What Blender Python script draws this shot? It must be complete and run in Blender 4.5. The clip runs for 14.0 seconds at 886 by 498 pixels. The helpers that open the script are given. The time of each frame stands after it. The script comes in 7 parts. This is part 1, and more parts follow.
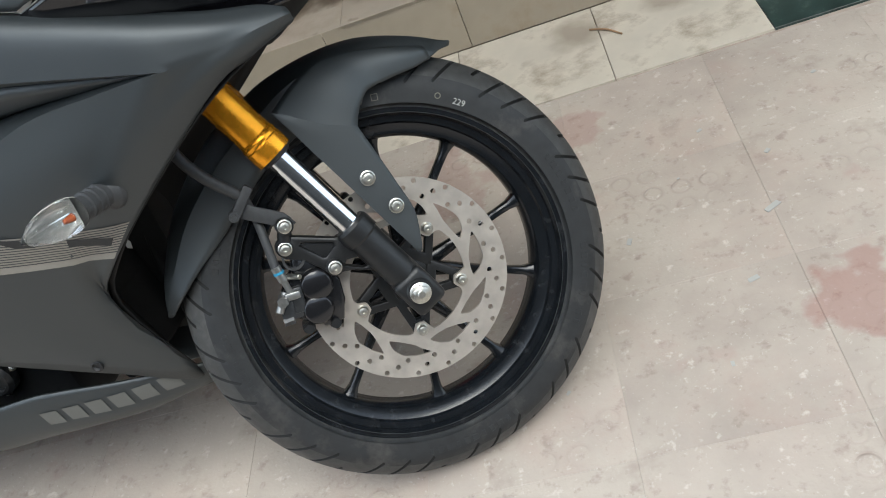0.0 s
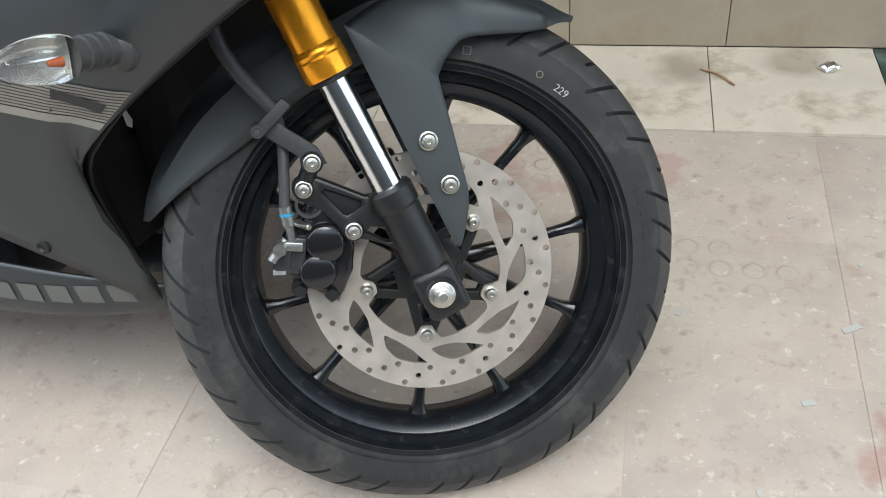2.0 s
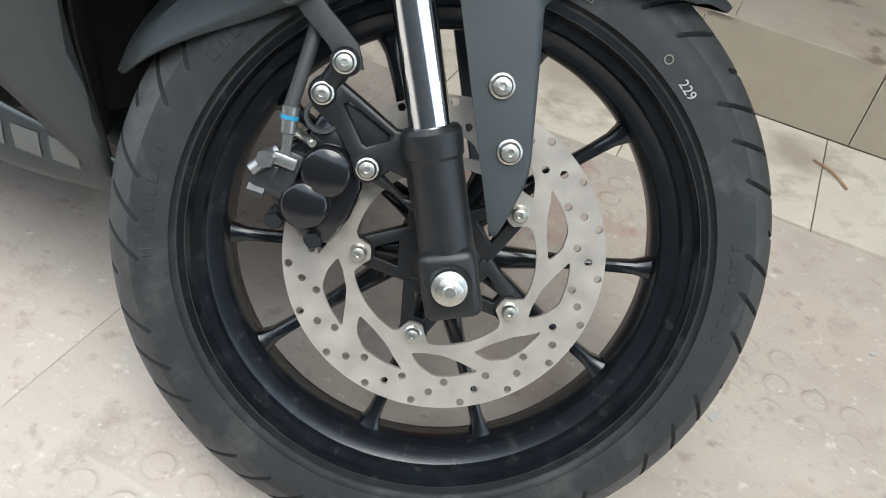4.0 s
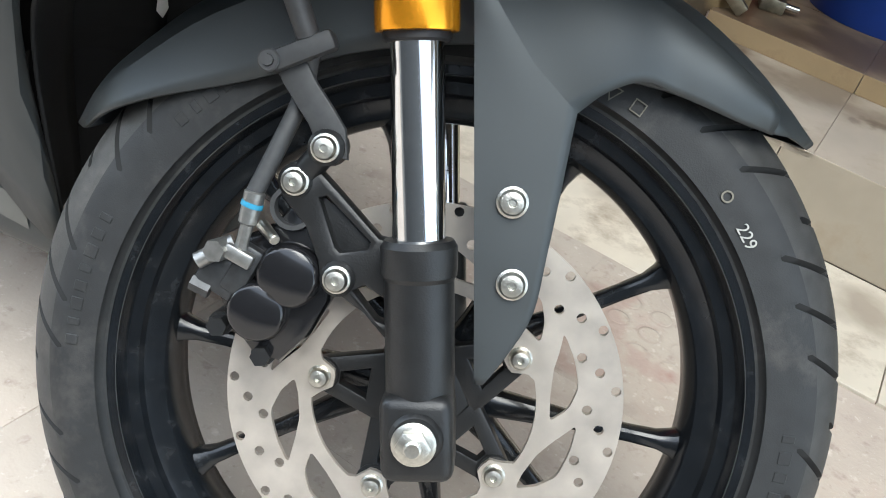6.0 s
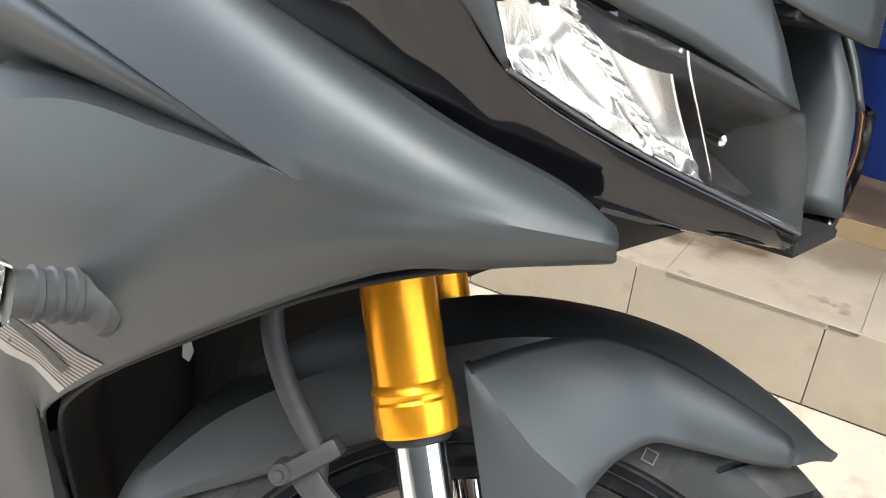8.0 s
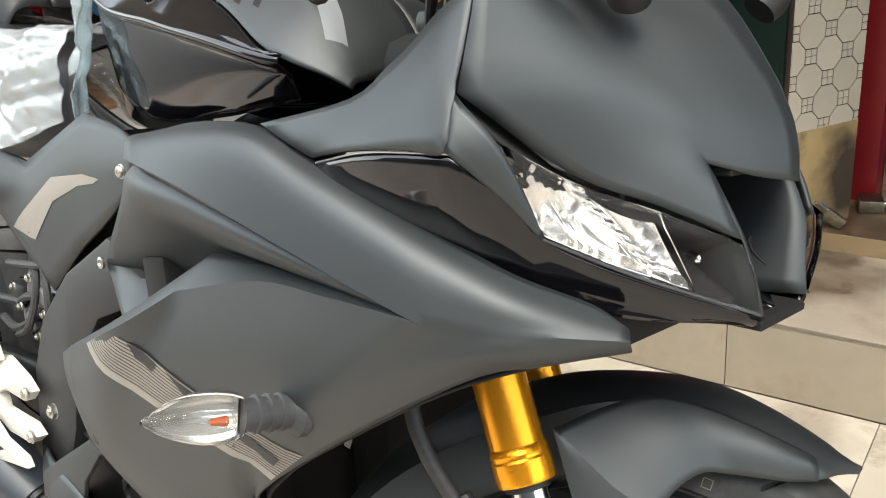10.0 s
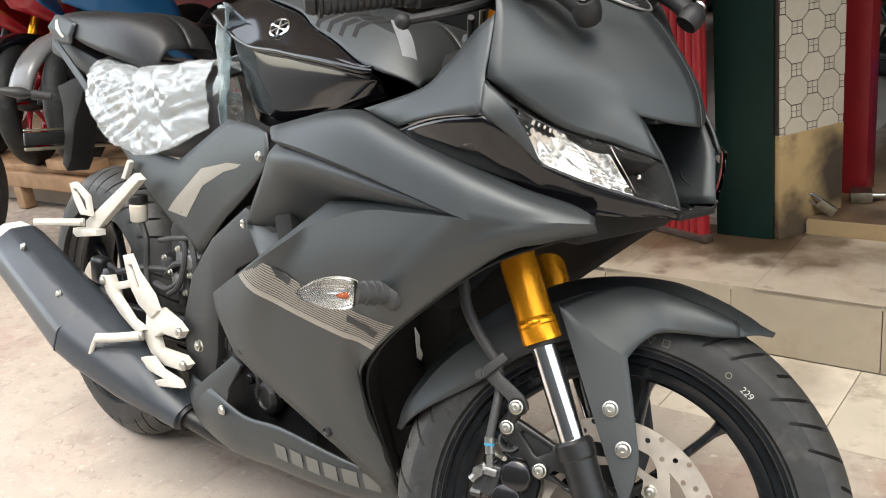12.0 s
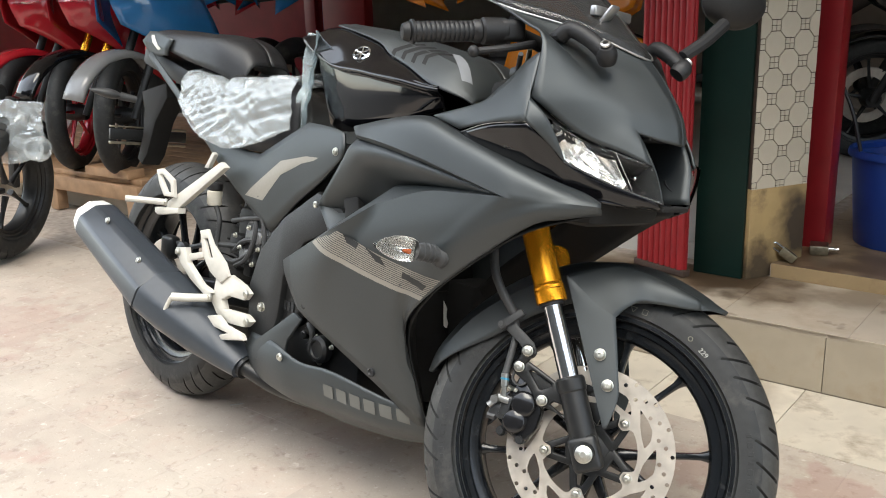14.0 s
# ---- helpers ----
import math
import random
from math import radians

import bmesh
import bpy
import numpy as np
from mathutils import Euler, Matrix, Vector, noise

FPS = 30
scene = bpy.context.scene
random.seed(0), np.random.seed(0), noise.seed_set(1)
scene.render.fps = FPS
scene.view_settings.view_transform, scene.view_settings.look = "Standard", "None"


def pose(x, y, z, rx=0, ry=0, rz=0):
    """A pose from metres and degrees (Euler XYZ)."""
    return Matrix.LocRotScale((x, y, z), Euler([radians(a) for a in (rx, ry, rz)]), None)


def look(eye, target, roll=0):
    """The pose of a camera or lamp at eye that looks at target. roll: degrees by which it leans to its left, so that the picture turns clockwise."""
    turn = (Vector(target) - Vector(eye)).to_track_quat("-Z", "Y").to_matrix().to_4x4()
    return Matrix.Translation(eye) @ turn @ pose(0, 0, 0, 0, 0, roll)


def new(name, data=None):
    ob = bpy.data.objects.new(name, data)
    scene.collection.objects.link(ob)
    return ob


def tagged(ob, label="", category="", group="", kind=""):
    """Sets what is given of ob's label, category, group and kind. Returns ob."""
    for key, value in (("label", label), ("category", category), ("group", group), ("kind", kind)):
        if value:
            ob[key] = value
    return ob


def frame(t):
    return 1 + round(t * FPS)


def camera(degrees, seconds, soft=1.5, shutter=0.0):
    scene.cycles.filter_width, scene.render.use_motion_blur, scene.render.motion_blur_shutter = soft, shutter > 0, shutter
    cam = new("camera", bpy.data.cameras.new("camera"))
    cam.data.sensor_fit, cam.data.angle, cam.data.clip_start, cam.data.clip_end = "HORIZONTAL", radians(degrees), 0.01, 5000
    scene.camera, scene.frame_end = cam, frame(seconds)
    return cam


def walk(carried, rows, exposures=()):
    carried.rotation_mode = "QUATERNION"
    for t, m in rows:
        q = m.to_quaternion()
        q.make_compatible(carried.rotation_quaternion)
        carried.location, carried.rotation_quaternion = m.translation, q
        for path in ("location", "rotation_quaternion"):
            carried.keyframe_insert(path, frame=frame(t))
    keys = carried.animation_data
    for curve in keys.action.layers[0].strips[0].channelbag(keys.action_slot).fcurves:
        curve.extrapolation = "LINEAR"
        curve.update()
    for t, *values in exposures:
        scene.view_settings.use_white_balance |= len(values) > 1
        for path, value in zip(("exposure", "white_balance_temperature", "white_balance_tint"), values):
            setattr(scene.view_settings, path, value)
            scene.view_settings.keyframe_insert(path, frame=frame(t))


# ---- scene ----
cam = camera(52.6, 14.0, 1.0)
PATH = [
    (0, (0.066, 0.153, 1.072), (-0.258, 1.666, -0.195), -25.4),
    (0.5, (0.044, 0.192, 1.047), (-0.277, 1.691, -0.238), -19.6),
    (1, (0.025, 0.239, 1.03), (-0.292, 1.738, -0.255), -14.4),
    (1.5, (0.008, 0.279, 0.996), (-0.315, 1.778, -0.288), -10.2),
    (2, (-0.009, 0.313, 0.958), (-0.337, 1.809, -0.329), -6.2),
    (2.5, (-0.026, 0.357, 0.914), (-0.363, 1.851, -0.372), -0.8),
    (3, (-0.046, 0.394, 0.871), (-0.379, 1.89, -0.414), 4.2),
    (5.5, (-0.04, 0.577, 0.707), (-0.54, 2.121, -0.462), 18.6),
    (6, (-0.045, 0.607, 0.732), (-0.612, 2.161, -0.393), 17.0),
    (6.5, (-0.059, 0.635, 0.756), (-0.69, 2.219, -0.29), 15.7),
    (7, (-0.068, 0.658, 0.78), (-0.742, 2.262, -0.206), 14.4),
    (7.5, (-0.079, 0.671, 0.827), (-0.789, 2.295, -0.1), 11.5),
    (8, (-0.069, 0.673, 0.872), (-0.868, 2.279, -0.012), 6.1),
    (8.5, (-0.047, 0.664, 0.912), (-0.914, 2.245, 0.046), 2.6),
    (9, (-0.025, 0.631, 0.944), (-0.955, 2.196, 0.115), -1.5),
    (11.5, (0.204, 0.291, 1.031), (-0.94, 1.79, 0.365), -6.3),
    (12, (0.271, 0.198, 1.021), (-0.892, 1.687, 0.366), -7.2),
    (12.5, (0.308, 0.116, 1.029), (-0.871, 1.606, 0.404), -5.9),
    (13, (0.343, 0.032, 1.019), (-0.85, 1.518, 0.413), -3.3),
    (13.5, (0.374, -0.058, 1.017), (-0.812, 1.45, 0.452), -2.4),
    (14, (0.421, -0.158, 1.016), (-0.728, 1.389, 0.479), -1.8),
]
walk(cam, [(t, look(eye, target, roll)) for t, eye, target, roll in PATH],
     [(0, -0.33, 6150, 4), (3, -0.05, 6100, 3), (5.5, 0.12, 6000, 3), (6.5, 0.58, 6250, 5), (7.5, 0.84, 6420, 6), (8, 0.8, 6550, 6), (9, 0.6, 6800, 5), (12, 0.3, 6900, 8), (14, 0.18, 6700, 6)])

# ---- world and light ----
world = bpy.data.worlds.new("sky")
scene.world = world
world.use_nodes = True
wn = world.node_tree.nodes
sky = wn.new("ShaderNodeTexSky")
sky.sky_type, sky.sun_disc = "NISHITA", False
sky.sun_elevation, sky.sun_rotation = radians(68), radians(235)
wn["Background"].inputs["Strength"].default_value = 0.58
haze = wn.new("ShaderNodeHueSaturation")
haze.inputs["Saturation"].default_value = 0.45
world.node_tree.links.new(sky.outputs["Color"], haze.inputs["Color"])
world.node_tree.links.new(haze.outputs["Color"], wn["Background"].inputs["Color"])
sun_data = bpy.data.lights.new("sun", "SUN")
sun_data.energy, sun_data.angle, sun_data.color = 3.4, radians(35), (1.0, 0.93, 0.84)
sun = new("sun", sun_data)
sun.matrix_world = look((1.4, -2.0, 6.0), (-0.4, 1.0, 0.0))

# ---- materials ----


def mat(name, base, rough=0.5, metal=0.0, coat=0.0, spec=0.5, var=0.0, scale=40.0, bump=0.0, bscale=200.0,
        rough_var=0.0, spot=None, spot_scale=3.0, spot_amount=0.5, random_var=0.0, trans=0.0, ior=1.45, emit=0.0, alpha=1.0):
    m = bpy.data.materials.new(name)
    m.use_nodes = True
    t, n = m.node_tree, m.node_tree.nodes
    p = n["Principled BSDF"]
    p.inputs["Roughness"].default_value = rough
    p.inputs["Metallic"].default_value = metal
    p.inputs["Coat Weight"].default_value = coat
    p.inputs["Coat Roughness"].default_value = 0.05
    p.inputs["Specular IOR Level"].default_value = spec
    p.inputs["Transmission Weight"].default_value = trans
    p.inputs["IOR"].default_value = ior
    p.inputs["Alpha"].default_value = alpha
    if emit:
        p.inputs["Emission Color"].default_value = (*base, 1)
        p.inputs["Emission Strength"].default_value = emit
    coord = n.new("ShaderNodeTexCoord")
    colour = n.new("ShaderNodeRGB")
    colour.outputs[0].default_value = (*base, 1)
    out = colour.outputs[0]
    if var:
        tex = n.new("ShaderNodeTexNoise")
        tex.inputs["Scale"].default_value, tex.inputs["Detail"].default_value = scale, 6
        t.links.new(coord.outputs["Object"], tex.inputs["Vector"])
        ramp = n.new("ShaderNodeMapRange")
        ramp.inputs["From Min"].default_value, ramp.inputs["From Max"].default_value = 0.25, 0.75
        ramp.inputs["To Min"].default_value, ramp.inputs["To Max"].default_value = 1 - var, 1 + var
        t.links.new(tex.outputs["Fac"], ramp.inputs["Value"])
        mix = n.new("ShaderNodeMix")
        mix.data_type, mix.blend_type = "RGBA", "MULTIPLY"
        mix.inputs["Factor"].default_value = 1
        t.links.new(out, mix.inputs["A"])
        t.links.new(ramp.outputs["Result"], mix.inputs["B"])
        out = mix.outputs["Result"]
        if rough_var:
            rr = n.new("ShaderNodeMapRange")
            rr.inputs["From Min"].default_value, rr.inputs["From Max"].default_value = 0.3, 0.7
            rr.inputs["To Min"].default_value, rr.inputs["To Max"].default_value = rough - rough_var, rough + rough_var
            t.links.new(tex.outputs["Fac"], rr.inputs["Value"])
            t.links.new(rr.outputs["Result"], p.inputs["Roughness"])
    if spot:
        st = n.new("ShaderNodeTexNoise")
        st.inputs["Scale"].default_value, st.inputs["Detail"].default_value, st.inputs["Roughness"].default_value = spot_scale, 9, 0.68
        t.links.new(coord.outputs["Object"], st.inputs["Vector"])
        sr = n.new("ShaderNodeMapRange")
        sr.inputs["From Min"].default_value, sr.inputs["From Max"].default_value = 0.52, 0.72
        sr.inputs["To Max"].default_value = spot_amount
        t.links.new(st.outputs["Fac"], sr.inputs["Value"])
        mix = n.new("ShaderNodeMix")
        mix.data_type = "RGBA"
        mix.inputs["B"].default_value = (*spot, 1)
        t.links.new(sr.outputs["Result"], mix.inputs["Factor"])
        t.links.new(out, mix.inputs["A"])
        out = mix.outputs["Result"]
    if random_var:
        info = n.new("ShaderNodeObjectInfo")
        rv = n.new("ShaderNodeMapRange")
        rv.inputs["To Min"].default_value, rv.inputs["To Max"].default_value = 1 - random_var, 1 + random_var
        t.links.new(info.outputs["Random"], rv.inputs["Value"])
        mix = n.new("ShaderNodeMix")
        mix.data_type, mix.blend_type = "RGBA", "MULTIPLY"
        mix.inputs["Factor"].default_value = 1
        t.links.new(out, mix.inputs["A"])
        t.links.new(rv.outputs["Result"], mix.inputs["B"])
        out = mix.outputs["Result"]
    t.links.new(out, p.inputs["Base Color"])
    if bump:
        bt = n.new("ShaderNodeTexNoise")
        bt.inputs["Scale"].default_value, bt.inputs["Detail"].default_value = bscale, 4
        t.links.new(coord.outputs["Object"], bt.inputs["Vector"])
        bn = n.new("ShaderNodeBump")
        bn.inputs["Strength"].default_value, bn.inputs["Distance"].default_value = bump, 0.002
        t.links.new(bt.outputs["Fac"], bn.inputs["Height"])
        t.links.new(bn.outputs["Normal"], p.inputs["Normal"])
    return m


MATTE = mat("matte_grey_paint", (0.0062, 0.0088, 0.0101), 0.54, spec=0.95, ior=1.52, var=0.06, scale=900, bump=0.05, bscale=2500)
MATTE.node_tree.nodes["Principled BSDF"].inputs["Specular Tint"].default_value = (0.935, 0.985, 1.0, 1)
DARK_MATTE = mat("dark_matte_plastic", (0.018, 0.019, 0.020), 0.5, var=0.15, scale=300, bump=0.12, bscale=1500)
GLOSS = mat("gloss_black_paint", (0.004, 0.004, 0.005), 0.09, coat=0.35, spec=0.4)
BLACK = mat("black_plastic", (0.012, 0.012, 0.013), 0.55, var=0.2, scale=120)
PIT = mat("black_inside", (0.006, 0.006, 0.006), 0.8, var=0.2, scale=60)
RUBBER = mat("tyre_rubber", (0.016, 0.0172, 0.018), 0.6, var=0.25, scale=60, bump=0.12, bscale=900, spot=(0.11, 0.102, 0.092), spot_scale=16, spot_amount=0.42)
# lighter than the sidewall rubber: dust, with sky light on the tread painted in
DUSTY_SKYLIT_RUBBER = mat("dusty_skylit_tread_rubber", (0.034, 0.034, 0.033), 0.55, var=0.3, scale=70, bump=0.12, bscale=900, spot=(0.12, 0.11, 0.10), spot_scale=12, spot_amount=0.5)
HOSE = mat("hose_rubber", (0.035, 0.036, 0.037), 0.55, var=0.2, scale=200)
RIM = mat("satin_black_rim", (0.0055, 0.0068, 0.0085), 0.22, spec=0.55, var=0.3, scale=50, spot=(0.14, 0.14, 0.14), spot_scale=60, spot_amount=0.10)
CAST = mat("cast_black_metal", (0.010, 0.0105, 0.011), 0.40, var=0.25, scale=90, bump=0.12, bscale=700)
GOLD = mat("gold_anodised_metal", (0.95, 0.39, 0.022), 0.25, metal=0.75, var=0.05, scale=30)
CHROME = mat("chrome", (0.78, 0.78, 0.77), 0.10, metal=1.0, var=0.05, scale=80)
ZINC = mat("zinc_bolt", (0.52, 0.51, 0.46), 0.34, metal=1.0, var=0.2, scale=250, bump=0.15, bscale=900)
STEEL = mat("brushed_disc_steel", (0.50, 0.455, 0.40), 0.36, metal=0.6, var=0.12, scale=60, bump=0.05, bscale=1200, rough_var=0.06)
SILVER = mat("cream_silver_paint", (0.52, 0.50, 0.45), 0.4, var=0.08, scale=60)
DECAL = mat("grey_decal", (0.24, 0.225, 0.195), 0.4, var=0.06, scale=200)
SEAT = mat("black_vinyl", (0.013, 0.013, 0.014), 0.44, var=0.2, scale=100, bump=0.25, bscale=700)
PLASTIC_WRAP = mat("clear_plastic_wrap", (0.58, 0.63, 0.65), 0.14, spec=0.8, coat=1.0, bump=0.3, bscale=120, alpha=0.36)
LENS = mat("clear_lens", (1.0, 1.0, 1.0), 0.02, trans=1.0, ior=1.16)
SMOKE = mat("smoked_lens", (0.10, 0.10, 0.10), 0.05, trans=0.8, ior=1.3)
REFLECT = mat("silvered_reflector", (0.88, 0.87, 0.84), 0.2, metal=0.95, bump=0.03, bscale=300)
SIGNAL = mat("dull_signal_mirror", (0.66, 0.66, 0.64), 0.24, metal=0.85)
AMBER = mat("amber_bulb", (0.22, 0.055, 0.02), 0.25)
WHITE_INK = mat("white_ink", (0.38, 0.38, 0.36), 0.6)
FLOOR_BASE = mat("grout", (0.36, 0.30, 0.25), 0.9, var=0.3, scale=30)
ASPHALT = mat("road_asphalt", (0.10, 0.095, 0.088), 0.85, var=0.3, scale=3, bump=0.3, bscale=120)
FLOOR_TILE = mat("worn_cement_tile", (0.375, 0.32, 0.272), 0.55, var=0.14, scale=9, spot=(0.29, 0.18, 0.145), spot_scale=4.5, spot_amount=0.45, random_var=0.06, bump=0.25, bscale=90)
DULL_STEEL = mat("dull_steel", (0.26, 0.26, 0.25), 0.35, metal=0.8, var=0.2, scale=200)
STREET_WALL = mat("dull_grey_plaster", (0.085, 0.083, 0.080), 0.85, var=0.15, scale=2)
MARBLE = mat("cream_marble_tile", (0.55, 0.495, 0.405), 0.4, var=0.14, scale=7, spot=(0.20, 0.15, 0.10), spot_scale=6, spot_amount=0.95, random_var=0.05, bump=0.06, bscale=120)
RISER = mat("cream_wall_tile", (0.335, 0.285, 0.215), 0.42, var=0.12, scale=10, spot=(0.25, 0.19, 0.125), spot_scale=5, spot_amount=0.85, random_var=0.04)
GREEN_STONE = mat("green_marble", (0.025, 0.045, 0.04), 0.3, var=0.5, scale=14, spot=(0.2, 0.24, 0.22), spot_scale=14, spot_amount=0.5)
RED_PAINT = mat("red_enamel", (0.24, 0.012, 0.016), 0.38, var=0.15, scale=8, bump=0.05, bscale=80)
GREEN_PAINT = mat("green_enamel", (0.004, 0.016, 0.0125), 0.45, spec=0.3, var=0.2, scale=7)
YELLOW_WALL = mat("stained_ochre_plaster", (0.36, 0.25, 0.115), 0.8, var=0.2, scale=9, spot=(0.12, 0.085, 0.05), spot_scale=7, spot_amount=0.8, bump=0.3, bscale=60)
PLASTER = mat("grey_plaster", (0.5, 0.47, 0.42), 0.85, var=0.12, scale=4, bump=0.2, bscale=40)
TILE_WHITE = mat("octagon_tile_cream", (0.46, 0.41, 0.325), 0.35, var=0.08, scale=12, random_var=0.08)
LINE_BROWN = mat("brown_tile_line", (0.06, 0.04, 0.03), 0.6, var=0.2, scale=30)
WOOD = mat("worn_bench_wood", (0.34, 0.21, 0.12), 0.6, var=0.3, scale=14, bump=0.25, bscale=60)
BLUE_PLASTIC = mat("blue_plastic", (0.012, 0.045, 0.24), 0.4, var=0.1, scale=20)
RED_BIKE = mat("red_bike_paint", (0.42, 0.012, 0.022), 0.15, coat=0.7, var=0.06, scale=20)
BLUE_BIKE = mat("blue_bike_paint", (0.02, 0.14, 0.34), 0.18, coat=0.7, var=0.06, scale=20)
GREY_BIKE = mat("grey_bike_paint", (0.22, 0.22, 0.22), 0.25, coat=0.4, var=0.06, scale=20)
ORANGE = mat("orange_bike_paint", (0.7, 0.22, 0.012), 0.25, coat=0.5)
BRASS = mat("worn_brass", (0.30, 0.27, 0.20), 0.4, metal=1.0, var=0.3, scale=60)

# ---- mesh helpers ----


def cube_into(bm, size, m=None, bevel=0.0, seg=2):
    made = bmesh.ops.create_cube(bm, size=1.0)["verts"]
    bmesh.ops.scale(bm, vec=size, verts=made)
    if bevel:
        edges = list({e for v in made for e in v.link_edges})
        made = list({v for f in bmesh.ops.bevel(bm, geom=edges, offset=bevel, segments=seg, affect="EDGES", profile=0.5)["faces"] for v in f.verts} | {v for v in made if v.is_valid})
    if m is not None:
        bmesh.ops.transform(bm, matrix=m, verts=made)
    return made


def frame_to(p0, p1):
    """A matrix at p0 whose z axis runs to p1."""
    z = (Vector(p1) - Vector(p0)).normalized()
    return Matrix.Translation(p0) @ z.to_track_quat("Z", "Y").to_matrix().to_4x4()


def lathe(bm, profile, m=None, seg=32, closed=False, cap=True):
    """Turn (radius, height) pairs about the local z axis."""
    m = m or Matrix()
    rings = []
    for r, h in profile:
        rings.append([bm.verts.new(m @ Vector((r * math.cos(2 * math.pi * i / seg), r * math.sin(2 * math.pi * i / seg), h))) for i in range(seg)])
    pairs = list(zip(rings, rings[1:])) + ([(rings[-1], rings[0])] if closed else [])
    for a, b in pairs:
        for i in range(seg):
            bm.faces.new((a[i], a[(i + 1) % seg], b[(i + 1) % seg], b[i]))
    if cap and not closed:
        bm.faces.new(list(reversed(rings[0])))
        bm.faces.new(rings[-1])


def rod(bm, p0, p1, r0, r1=None, seg=16, bevel=0.0):
    r1 = r0 if r1 is None else r1
    length = (Vector(p1) - Vector(p0)).length
    if bevel:
        prof = [(r0 - bevel, 0), (r0, bevel), (r1, length - bevel), (r1 - bevel, length)]
    else:
        prof = [(r0, 0), (r1, length)]
    lathe(bm, prof, frame_to(p0, p1), seg)


def curve_points(pts, n):
    """Points along a smooth curve through pts, n to each stretch."""
    pts = [Vector(p) for p in pts]
    if len(pts) < 3:
        return [pts[0].lerp(pts[-1], i / n) for i in range(n + 1)]
    out = []
    ext = [pts[0] * 2 - pts[1]] + pts + [pts[-1] * 2 - pts[-2]]
    for i in range(1, len(ext) - 2):
        p0, p1, p2, p3 = ext[i - 1:i + 3]
        for k in range(n):
            u = k / n
            out.append(0.5 * (2 * p1 + (p2 - p0) * u + (2 * p0 - 5 * p1 + 4 * p2 - p3) * u * u + (3 * p1 - p0 - 3 * p2 + p3) * u ** 3))
    return out + [pts[-1]]


def tube(bm, pts, r, seg=10, n=6, r_end=None):
    line = curve_points(pts, n)
    rings = []
    side = None
    for i, p in enumerate(line):
        z = (line[min(i + 1, len(line) - 1)] - line[max(i - 1, 0)]).normalized()
        side = z.orthogonal().normalized() if side is None else (side - z * side.dot(z)).normalized()
        up = z.cross(side)
        rr = r if r_end is None else r + (r_end - r) * i / (len(line) - 1)
        rings.append([bm.verts.new(p + rr * (side * math.cos(2 * math.pi * k / seg) + up * math.sin(2 * math.pi * k / seg))) for k in range(seg)])
    for a, b in zip(rings, rings[1:]):
        for i in range(seg):
            bm.faces.new((a[i], a[(i + 1) % seg], b[(i + 1) % seg], b[i]))
    bm.faces.new(list(reversed(rings[0])))
    bm.faces.new(rings[-1])


def split_curve(pts, n, hard):
    """Like curve_points, but with a corner at each of the hard points."""
    marks = [0, *sorted(h for h in hard if 0 < h < len(pts) - 1), len(pts) - 1]
    out = []
    for i, j in zip(marks, marks[1:]):
        run = curve_points(pts[i:j + 1], n) if j - i > 1 else [Vector(pts[i]).lerp(Vector(pts[j]), k / n) for k in range(n + 1)]
        out += run if not out else run[1:]
    return out


def loft_into(bm, rows, su=4, sv=4, hard_u=(), hard_v=()):
    """A smooth sheet through a net of points, creased along the hard columns (u) and rows (v)."""
    fine = [split_curve(r, su, hard_u) for r in rows]
    cols = [split_curve(c, sv, hard_v) for c in zip(*fine)]
    vs = [[bm.verts.new(p) for p in c] for c in cols]
    for a, b in zip(vs, vs[1:]):
        for i in range(len(a) - 1):
            q = [a[i], b[i], b[i + 1], a[i + 1]]
            u = []
            for v in q:
                if all((v.co - w.co).length > 1e-6 for w in u):
                    u.append(v)
            if len(u) > 2:
                bm.faces.new(u)


def slab(bm, outline, m, depth, bevel=0.0, holes=()):
    """A plate of the given outline (x, y), from local z 0 to depth, with holes through it."""
    edges = []
    for loop in (outline, *holes):
        vs = [bm.verts.new((x, y, 0)) for x, y in loop]
        edges += [bm.edges.new((vs[i], vs[(i + 1) % len(vs)])) for i in range(len(vs))]
    faces = [g for g in bmesh.ops.triangle_fill(bm, edges=edges, use_beauty=True, use_dissolve=False, normal=(0, 0, 1))["geom"] if isinstance(g, bmesh.types.BMFace)]
    if not holes:
        faces = [bmesh.utils.face_join(faces)] if len(faces) > 1 else faces
        faces = [f for f in faces if f]
    ext = bmesh.ops.extrude_face_region(bm, geom=faces)["geom"]
    top = [g for g in ext if isinstance(g, bmesh.types.BMVert)]
    bmesh.ops.translate(bm, vec=(0, 0, depth), verts=top)
    vs = list({v for f in faces if f.is_valid for v in f.verts} | set(top))
    if bevel:
        rim = [e for e in {e for v in top for e in v.link_edges} if e.verts[0] in top and e.verts[1] in top and len(e.link_faces) == 2 and e.calc_face_angle(0) > 0.5]
        made = bmesh.ops.bevel(bm, geom=rim, offset=bevel, segments=2, affect="EDGES", profile=0.5)
        vs = list({v for v in vs if v.is_valid} | {v for f in made["faces"] for v in f.verts} | {v for v in top if v.is_valid})
    bmesh.ops.transform(bm, matrix=m, verts=vs)


